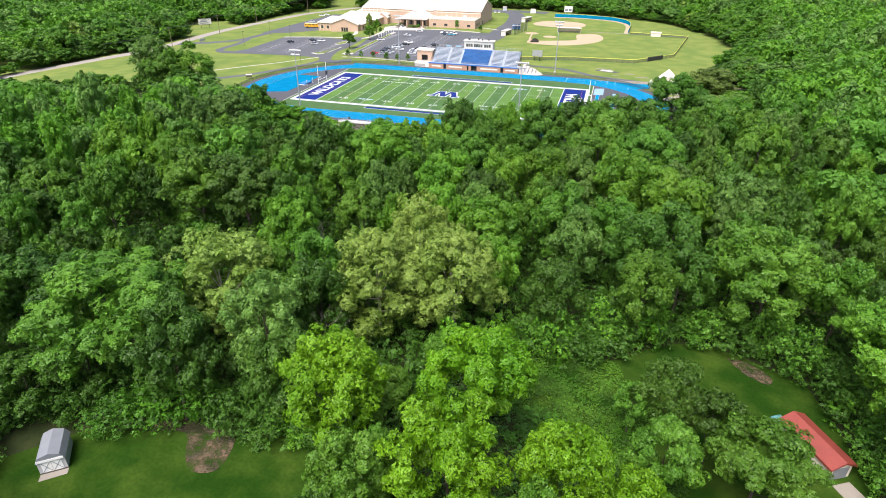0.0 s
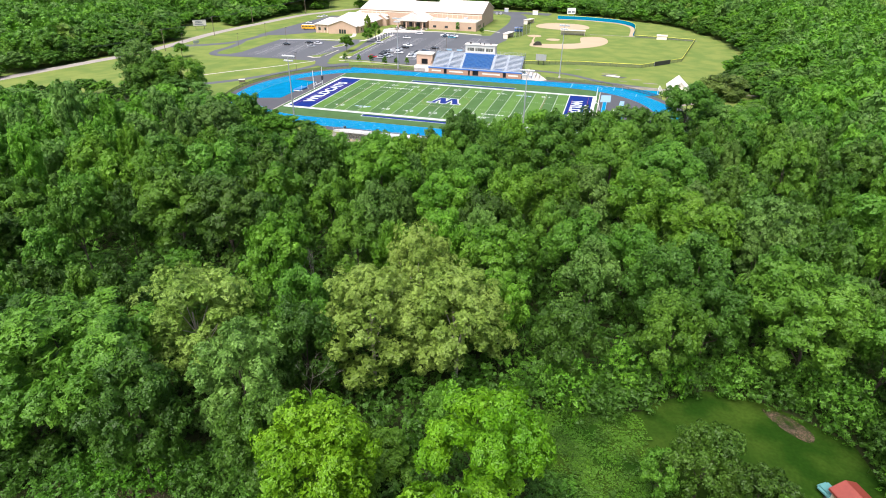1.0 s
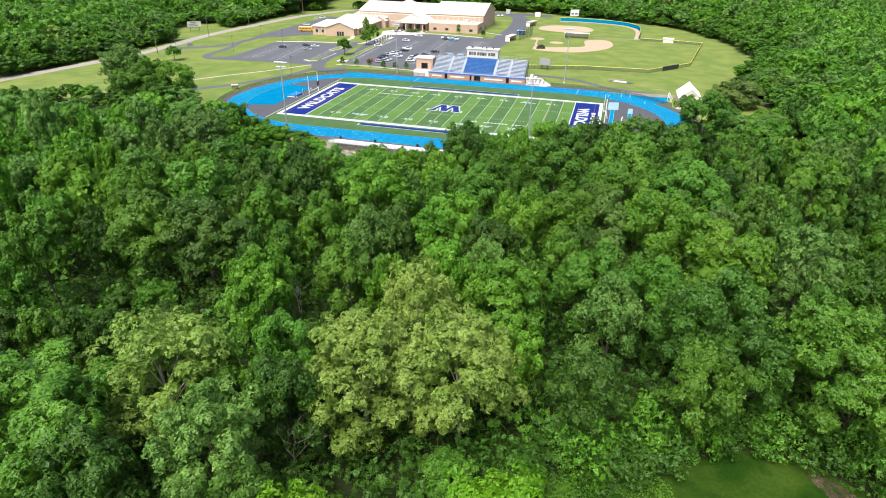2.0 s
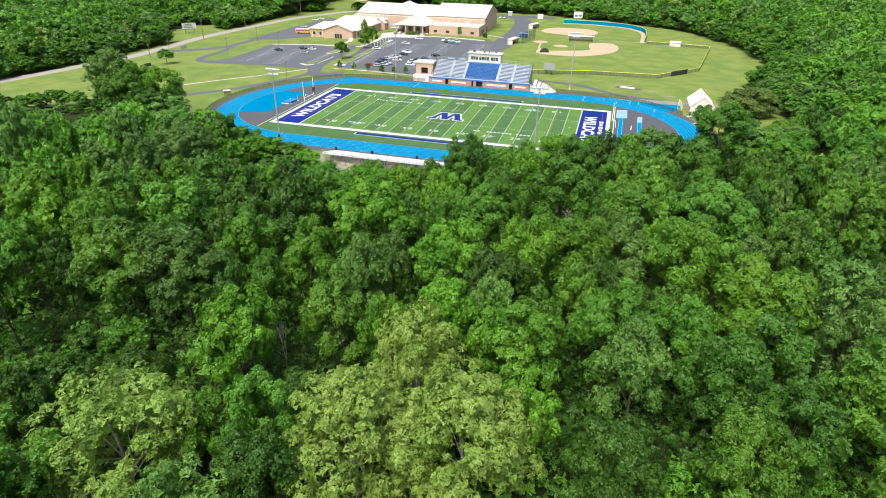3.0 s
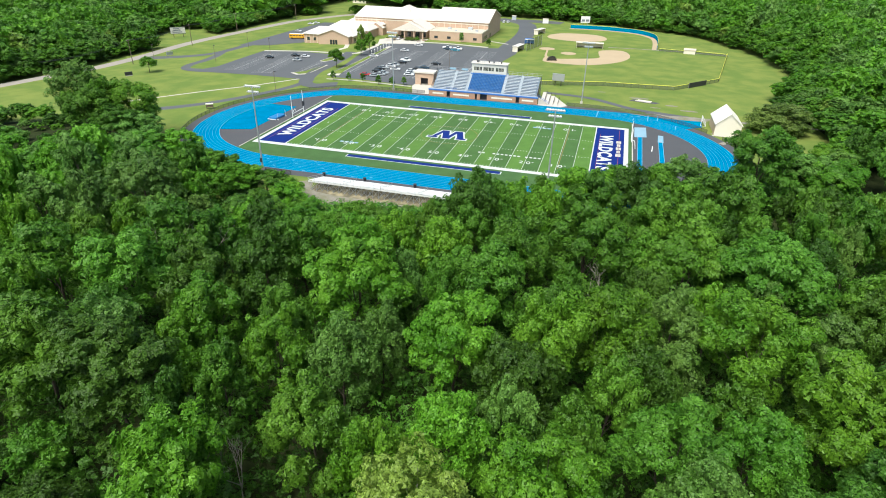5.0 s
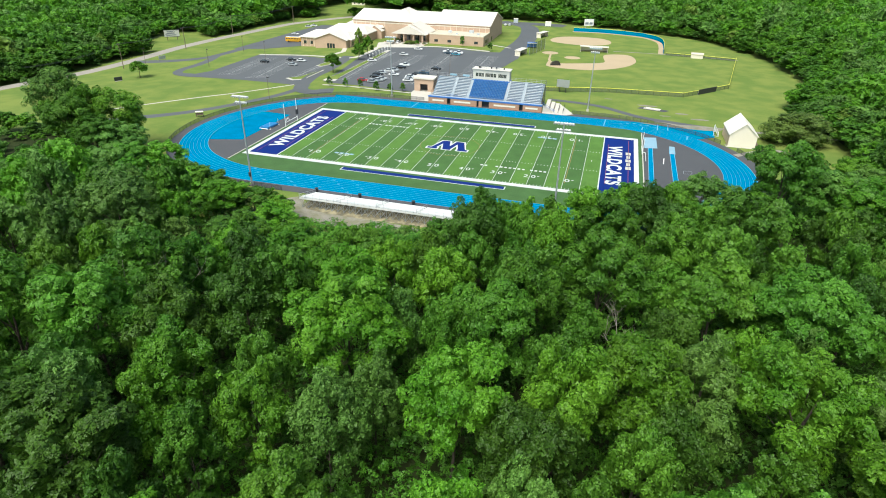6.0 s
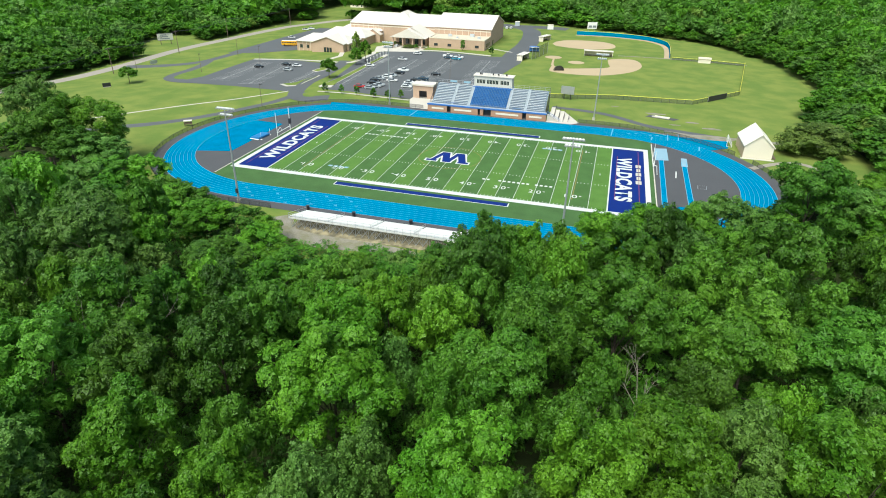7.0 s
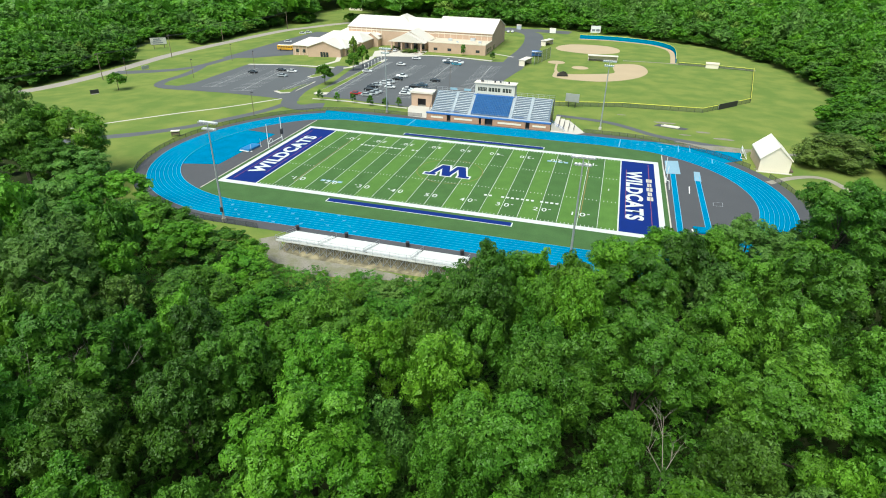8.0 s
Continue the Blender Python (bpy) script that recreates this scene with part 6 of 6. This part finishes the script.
CARS = {
    "w": car_master("car", car_paint("white_car_paint", (0.75, 0.76, 0.77)), "white sedan parked on asphalt", "car"),
    "k": car_master("car", car_paint("black_car_paint", (0.015, 0.017, 0.02)), "black sedan parked on asphalt", "car"),
    "g": car_master("car", car_paint("silver_car_paint", (0.42, 0.45, 0.47)), "silver sedan parked on asphalt", "car"),
    "r": car_master("car", car_paint("red_car_paint", (0.45, 0.03, 0.03)), "red sedan parked on asphalt", "car"),
    "t": car_master("car", car_paint("blue_car_paint", (0.06, 0.32, 0.45)), "bright blue sedan parked on asphalt", "car"),
    "n": car_master("car", car_paint("navy_car_paint", (0.03, 0.07, 0.11)), "dark blue sedan parked on asphalt", "car"),
    "p": car_master("pickup", car_paint("white_truck_paint", (0.75, 0.76, 0.77)), "white pickup truck parked on asphalt", "pickup", 0.22),
}
PARKED = [("k", -128.5, 106.3, 0), ("k", -117, 113.2, 0), ("w", -110, 111.4, 5), ("g", -109.4, 101.2, 0), ("w", -163.4, 202.8, 10), ("w", -172.9, 240, 10), ("w", -171, 245, 15), ("w", -73.1, 116.9, 15),
          ("p", -52.8, 109.0, 0), ("k", -52.6, 103.2, 0), ("r", -59.3, 71.9, 8), ("g", -54.4, 71.2, 8), ("k", -56.9, 80.4, 8), ("g", -53.0, 74.4, 8), ("g", -52.6, 77.6, 8), ("k", -57.6, 85.6, 8), ("g", -57.0, 89, 8),
          ("w", -50.5, 87.4, 8), ("w", -55.1, 93.6, 8), ("g", -54, 96.6, 8)]
PARKED_E = [("w", -40.6, 78.3, 8), ("g", -41.2, 82.0, 8), ("w", -42, 86, 8), ("k", -40.8, 91.4, 8), ("n", -38.5, 95.2, 8), ("k", -34.6, 88, 8), ("k", -35.9, 105.8, 4), ("w", -62.6, 135.7, -6), ("w", -60.2, 153.0, 2),
            ("p", -42.8, 151.2, 0), ("n", -41.5, 147.6, 0), ("p", -36.4, 149.6, 0), ("t", -36.6, 145.6, 0), ("w", -83.5, 176, 90), ("w", -80.5, 176.4, 90), ("w", -32.6, 268, 95), ("w", -29.8, 269, 95)]
for k, x, y, a in PARKED + PARKED_E:
    copy_thing(CARS[k], pose(x, y, gz(x) + 0.06, 0, 0, a))
for root in CARS.values():
    for o in (*root.children_recursive, root):
        bpy.data.objects.remove(o)
bus = empty("school_bus", pose(-147.5, 172.5, gz(-147.5) + 0.06, 0, 0, 12), "yellow school bus parked beside the brick wing", "bus")
M_BUS = car_paint("bus_yellow", (0.80, 0.42, 0.02))
bm = boxes((-5.2, 4.2, -1.2, 1.2, 0.5, 3.0))
bmesh.ops.bevel(bm, geom=bm.edges[:], offset=0.18, segments=2, affect="EDGES")
part("body", bm, M_BUS, bus)
part("hood", boxes((4.0, 5.6, -1.0, 1.0, 0.5, 1.6)), M_BUS, bus)
part("roof", boxes((-5.0, 4.0, -1.0, 1.0, 2.98, 3.05)), M_WHITE, bus, "white roof")
for s in (-1, 1):
    for k in range(9):
        part("window", boxes((-4.8 + k * 0.98, -4.05 + k * 0.98, s * 1.21 - 0.02, s * 1.21 + 0.02, 1.75, 2.45)), M_GLASS, bus)
    part("stripe", boxes((-5.0, 4.0, s * 1.21 - 0.015, s * 1.21 + 0.015, 1.1, 1.22)), M_DARK, bus)
    for x in (-3.4, 3.9):
        part("wheel", rod(bmesh.new(), (x, s * 0.95, 0.48), (x, s * 1.22, 0.48), 0.48, None, 14), M_RUBBER, bus)


# ---- poles, signs, small things ----
def utility_pole(x, y, h, arm=True, turn=80):
    root = empty("utility_pole", pose(x, y, gz(x), 0, 0, turn), "weathered wooden utility pole with a crossarm", "utility pole", "utility poles")
    part("pole", rod(bmesh.new(), (0, 0, -0.3), (0, 0, h), 0.2, 0.13, 8), M_WOOD, root)
    if arm:
        part("crossarm", boxes((-1.3, 1.3, -0.08, 0.08, h - 0.7, h - 0.5)), M_WOOD, root)
        for k in (-1.1, -0.4, 0.4, 1.1):
            part("insulator", rod(bmesh.new(), (k, 0, h - 0.5), (k, 0, h - 0.25), 0.06, 0.04, 6), M_STEEL, root)


LINE = [(-194, 80.6), (-202, 140), (-208.7, 198.5), (-197, 262)]
for x, y in LINE:
    utility_pole(x, y, 12.5)
for x, y in ((-160.2, 136.2), (-151.8, 92.1), (-83.1, 34.6), (-189, 90.7), (-135, 118), (-27, 98)):
    lp = empty("lot_light", pose(x, y, gz(x)), "slim dark lot light pole with a box lamp", "lot light", "lot lights")
    part("pole", rod(bmesh.new(), (0, 0, 0), (0, 0, 8.5), 0.1, 0.07, 8), M_WOOD, lp)
    part("lamp_head", boxes((-0.1, 0.9, -0.2, 0.2, 8.4, 8.6)), M_DARK, lp)
for a, b in zip([(-186, 20)] + LINE, LINE):
    for s in (-1.1, 0.4, 1.1):
        cu = bmesh.new()
        za, zb = gz(a[0]) + 12.2, gz(b[0]) + 12.2
        pts = [(a[0] + (b[0] - a[0]) * t + s, a[1] + (b[1] - a[1]) * t, za + (zb - za) * t - 1.6 * 4 * t * (1 - t)) for t in (0, 0.2, 0.4, 0.6, 0.8, 1)]
        for p, q in zip(pts, pts[1:]):
            rod(cu, p, q, 0.035, None, 4)
        tagged(link("power_line", cu, M_DARK), "thin dark sagging power line between utility poles", "cable", "power lines")
for k in range(7):
    bl = empty("bollard", pose(-76.0 - 0.1 * k, 121 + 4.6 * k, gz(-76) + 0.2), "slim white marker post on the kerbed island", "post", "bollards")
    part("post", rod(bmesh.new(), (0, 0, 0), (0, 0, 2.6), 0.09, None, 6), M_WHITE, bl)
    part("plate", boxes((-0.25, 0.25, -0.14, -0.1, 1.9, 2.5)), M_WHITE, bl)
for k in range(6):
    sheet("hatch_mark", [(-73.6 + 0.05 * k, 126 + 3.2 * k), (-70.2 + 0.05 * k, 127.4 + 3.2 * k), (-70.2 + 0.05 * k, 128 + 3.2 * k), (-73.6 + 0.05 * k, 126.6 + 3.2 * k)], 0.08, M_STALL, None, "white hatching painted on the asphalt", "road marking")
bb = empty("billboard", pose(-235, 170, gz(-235), 0, 0, 44), "pale roadside billboard on posts among trees", "billboard")
part("panel", boxes((-4.6, 4.6, -0.12, 0.12, 2.6, 6.6)), M_PRESS, bb)
part("bottom_rail", boxes((-4.8, 4.8, -0.2, -0.125, 2.4, 2.6)), M_DARK, bb)
part("top_rail", boxes((-4.8, 4.8, -0.2, -0.125, 6.6, 6.8)), M_DARK, bb)
for k in range(3):
    part("print_bar", boxes((-3.4 + k * 0.3, 2.6 - k * 0.8, -0.16, -0.123, 3.2 + k * 1.1, 3.8 + k * 1.1)), M_ROOFG, bb)
for x in (-3, 3):
    part("post", rod(bmesh.new(), (x, 0.3, 0), (x, 0.3, 6.4), 0.18, None, 8), M_WOOD, bb)
for nm, x, y, a, w, h, z0, lab, cat, mt in (("notice_sign", -173.3, 54.2, 60, 3.4, 1.6, 0.3, "dark sign board on the grass", "sign", M_DARK), ("entrance_sign", -193, 108, 75, 4.0, 1.6, 0.2, "grey school sign beside the drive", "sign", M_STEEL)):
    sg = empty(nm, pose(x, y, gz(x), 0, 0, a), lab, cat)
    part("panel", boxes((-w / 2, w / 2, -0.15, 0.15, z0, z0 + h)), mt, sg)
    part("base", boxes((-w / 2 + 0.2, w / 2 - 0.2, -0.2, 0.2, -0.2, z0 - 0.003)), M_CONC, sg)
sb = empty("scoreboard", pose(26.2, 81.5, 0, 0, 0, -8), "grey scoreboard back on two posts", "scoreboard")
part("panel", boxes((-2.6, 2.6, -0.2, 0.2, 2.2, 5.2)), M_STEEL, sb)
for x in (-1.3, 1.3):
    part("post", boxes((x - 0.14, x + 0.14, 0.21, 0.5, 0, 5.0)), M_DARK, sb)
sb = empty("scoreboard", pose(25, 268, 0, 0, 0, 20), "white softball scoreboard on posts before the trees", "scoreboard")
part("panel", boxes((-3.2, 3.2, -0.2, 0.2, 3, 7.2)), M_WHITE, sb)
part("score_window", boxes((-2.6, -0.3, -0.24, -0.203, 3.8, 5.2), (0.3, 2.6, -0.24, -0.203, 3.8, 5.2)), M_ROOFG, sb)
for x in (-2, 2):
    part("post", boxes((x - 0.15, x + 0.15, 0.21, 0.5, 0, 7)), M_STEEL, sb)
# softball outfield wall
WALL = smooth_line([(16, 259.5), (30, 260.5), (42.5, 259), (59.5, 253), (68, 243), (71.7, 232), (72.2, 215), (71, 192.5)], 5)
wl = empty("outfield_wall", pose(0, 0, 0), "bright blue padded outfield wall with a yellow cap", "wall")
for p, q in zip(WALL, WALL[1:]):
    d = (Vector(q) - Vector(p)); n = Vector((-d.y, d.x)).normalized() * 0.15
    bm = bmesh.new()
    v = [bm.verts.new((*c, z)) for z in (0, 2.3) for c in (Vector(p) - n, Vector(q) - n, Vector(q) + n, Vector(p) + n)]
    for f in ((4, 5, 6, 7), (0, 1, 5, 4), (1, 2, 6, 5), (2, 3, 7, 6), (3, 0, 4, 7)):
        bm.faces.new([v[i] for i in f])
    part("panel", bm, M_TRACK, wl)
bm = bmesh.new()
for p, q in zip(WALL, WALL[1:]):
    rod(bm, (*p, 2.35), (*q, 2.35), 0.1, None, 5)
part("cap", bm, M_YELLOW, wl, "yellow cap rail")
ribbon("warning_track", [(x * 0.985 - 0.3, y - 2.2) for x, y in WALL], 3.0, 0.03, M_CLAY, None, "pale clay warning track under the wall", "warning track")


def dugout(x, y, turn, w, label):
    root = empty("dugout", pose(x, y, 0, 0, 0, turn), label, "dugout", "dugouts")
    part("back_wall", boxes((-w, w, 1.4, 1.6, 0, 2.8)), M_CREAM, root)
    for s in (-1, 1):
        part("side_wall", boxes((min(s * w, s * (w - 0.2)), max(s * w, s * (w - 0.2)), -1.4, 1.4, 0, 2.8)), M_CREAM, root)
    part("roof", boxes((-w - 0.3, w + 0.3, -1.8, 1.8, 2.8, 3.05)), M_ROOFW, root)
    part("bench", boxes((-w + 0.4, w - 0.4, 0.8, 1.2, 0.4, 0.5)), M_WOOD, root)
    part("front_rail", boxes((-w + 0.2, w - 0.2, -1.45, -1.38, 0.95, 1.05)), M_DARK, root)


dugout(33.5, 183.5, 4, 7.5, "long cream dugout with an open front")
dugout(-4.0, 160, 78, 5.0, "cream block dugout beside the fence")
dugout(-1, 226, 70, 5.0, "pale softball dugout behind the backstop")
bs = empty("backstop", pose(4, 150, 0), "tall chain-link backstop on dark posts", "backstop")
for k in range(5):
    part("post", rod(bmesh.new(), (2 - 1.4 * k, 30 - 5.2 * k + abs(k - 2), 0), (2 - 1.4 * k, 30 - 5.2 * k + abs(k - 2), 6), 0.08, None, 6), M_STEEL, bs)
bm = bmesh.new()
pts = [(2 - 1.4 * k, 30 - 5.2 * k + abs(k - 2)) for k in range(5)]
for p, q in zip(pts, pts[1:]):
    bm.faces.new([bm.verts.new(c) for c in ((*p, 0.1), (*q, 0.1), (*q, 6), (*p, 6))])
part("netting", bm, M_FENCE, bs)
cage = empty("batting_turtle", pose(16.8, 138.5, 0.05, 0, 0, 20), "black netted batting cage frame on the clay", "batting cage")
bm = bmesh.new()
for k in range(7):
    a = radians(k * 30)
    p = (2.6 * math.cos(a), -1.2, 2.4 * math.sin(a)); q = (2.6 * math.cos(a) * 0.8, 1.8, 2.4 * math.sin(a) * 0.7)
    rod(bm, p, q, 0.06, None, 5)
    if k:
        rod(bm, last, p, 0.06, None, 5)
    last = p
part("frame", bm, M_DARK, cage)
bm = bmesh.new()
pts = [(2.5 * math.cos(radians(k * 30)), 2.3 * math.sin(radians(k * 30))) for k in range(7)]
for (xa, za), (xb, zb) in zip(pts, pts[1:]):
    bm.faces.new([bm.verts.new(c) for c in ((xa, -1.2, za), (xb, -1.2, zb), (xb * 0.8, 1.8, zb * 0.7), (xa * 0.8, 1.8, za * 0.7))])
bm.faces.new([bm.verts.new((x * 0.98, -1.19, z * 0.98)) for x, z in pts])
part("netting", bm, mesh_fabric("black_net", (0.02, 0.02, 0.02), 0.04), cage)
ws = empty("windscreen", pose(84.6, 101.6, 0, 0, 0, 48.9), "black windscreen panel on the outfield fence", "windscreen")
part("panel", boxes((-6.0, 6.0, -0.35, -0.25, 0.1, 2.2)), M_DARK, ws)
part("post", boxes((-6.0, -5.85, -0.24, -0.1, 0, 2.2), (5.85, 6.0, -0.24, -0.1, 0, 2.2)), M_STEEL, ws)
bench = empty("scorer_shed", pose(88, 185.2, 0, 0, 0, -3), "small pale scorer's shed on the outfield fence", "shed")
gable(bench, -3, 3, -1.2, 1.2, 2.0, 2.6, "x", M_CREAM, M_FLATROOF, 0.2)
for x, y, w, col, lab in ((-3.5, 276, 2.0, M_WHITE, "white storage container on the asphalt yard"), (-28, 284, 1.6, M_ALU, "pale equipment trailer on the yard")):
    bx = empty("storage_box", pose(x, y, 0.06, 0, 0, 10), lab, "container")
    part("body", boxes((-w, w, -1.4, 1.4, 0.2, 3.0)), col, bx)
    part("lid", boxes((-w - 0.1, w + 0.1, -1.5, 1.5, 3.0, 3.15)), M_CREAM, bx)
    part("skid", boxes((-w + 0.2, w - 0.2, -1.2, 1.2, 0, 0.197)), M_DARK, bx)
tb = empty("blue_canopy", pose(-1.8, 185, 0, 0, 0, 10), "blue vendor trailer beside the service road", "trailer")
part("body", boxes((-2.6, 2.6, -1.3, 1.3, 0.5, 2.9)), M_BLUEP, tb)
part("awning", boxes((-2.7, 2.7, -2.4, -1.303, 2.6, 2.75)), M_WHITE, tb)
for x in (-1.2, 1.2):
    part("wheel", rod(bmesh.new(), (x, -1.35, 0.4), (x, -1.1, 0.4), 0.4, None, 12), M_RUBBER, tb)
twr = empty("announcer_stand", pose(-94.5, 6.5, gz(-94.5), 0, 0, 30) @ Matrix.Diagonal((0.7, 0.7, 0.8, 1)), "small timber stand with a pale top outside the track", "stand")
for x, y in ((-1.6, -0.8), (-1.6, 0.8), (1.6, -0.8), (1.6, 0.8)):
    part("leg", boxes((x - 0.1, x + 0.1, y - 0.1, y + 0.1, 0, 2.2)), M_WOOD, twr)
part("deck", boxes((-1.9, 1.9, -1.1, 1.1, 2.2, 2.4)), M_CREAM, twr)
part("box", boxes((-1.6, 1.6, -0.8, 0.8, 0.9, 1.6)), M_WOOD, twr)
sheet("concrete_slab", [(56, 66), (66, 63.5), (68, 66), (58, 69)], 0.06, M_ASPH_D, None, "dark patch of paving stacked with pale boards", "slab")
bd = empty("board_stack", pose(61.5, 66.0, 0.06, 0, 0, -14), "stack of pale boards on the slab", "boards")
part("board", boxes((-3, 3, -0.6, 0.6, 0, 0.25)), M_CONC, bd)
part("top_board", boxes((-2.2, 3.2, -0.3, 0.9, 0.253, 0.4)), M_CREAM, bd)
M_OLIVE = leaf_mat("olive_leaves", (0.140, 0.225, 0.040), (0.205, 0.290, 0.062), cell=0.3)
# far houses in the glades
for x, y, turn, col, lab in ((-279, 410, 20, (0.10, 0.22, 0.42), "distant pale house with a blue roof"), (-200, 402, -15, (0.22, 0.21, 0.20), "distant white house with a grey roof")):
    hs = empty("house", pose(x, y, gz(x), 0, 0, turn), lab, "house")
    gable(hs, -8, 8, -5, 5, 3.2, 6.4, "x", M_CREAM, mat("house_roof", col, 0.7, 0.1, 0.4), 0.5)
    for k in (-5, 0.5, 5):
        pane(hs, k, k + 1.4, -5.06, -5.0, 1.0, 2.4)
# lone trees on the campus lawns
def lone(x, y, h, r, k, lab):
    V, F, lobes = crown_arrays(rng, "spire" if r < 3.2 else "billow", 120, 2400, 1.0)
    root = empty("tree", pose(x, y, gz(x)) @ Matrix.Diagonal((r / 6, r / 6, h / 20, 1)), lab, "tree", "campus trees")
    ob = new("crown", raw_mesh("crown", V, F, [LEAF_FAR[k]])); ob.parent = root
    part("trunk", trunk_bm(lobes, rng), M_BARK, root)
for x, y, h, r, k in ((-168.6, 62.7, 7.5, 3.4, "m"), (-81, 87.8, 9, 3.4, "b"), (-81.7, 119.9, 8.5, 3.0, "b"), (-80, 128, 11, 2.8, "b"), (-86, 131, 15, 2.3, "s"), (-69.5, 60.3, 4.2, 1.2, "m"), (-61.9, 59.7, 3.8, 1.1, "m"),
                      (-55, 59.1, 3.8, 1.1, "m"), (-47.3, 57.6, 4.2, 1.2, "m"), (-41, 57, 4, 1.1, "m"), (-36.6, 60, 3.6, 1.2, "b"), (-22, 164, 4.5, 1.3, "d"), (-40, 172, 6, 1.3, "m"), (-66, 168, 3.2, 1.2, "m")):
    lone(x, y, h, r, k, "small ornamental tree with a rounded green crown")
for x, y, h, r in ((106, 37.5, 9.5, 7.8), (99.5, 38, 7.6, 5.0), (-82, 183, 2.0, 3.0), (-72, 175, 1.6, 4.0)):
    V, F, lobes = crown_arrays(rng, "full", 200, 5000, 0.6)
    V[:, 2] -= 5.0
    root = empty("bush", pose(x, y, gz(x)) @ Matrix.Diagonal((r / 6, r / 6, h / 15, 1)), "broad rounded olive-green bush on the grass", "bush", "bushes")
    ob = new("foliage", raw_mesh("foliage", V, F, [M_OLIVE])); ob.parent = root
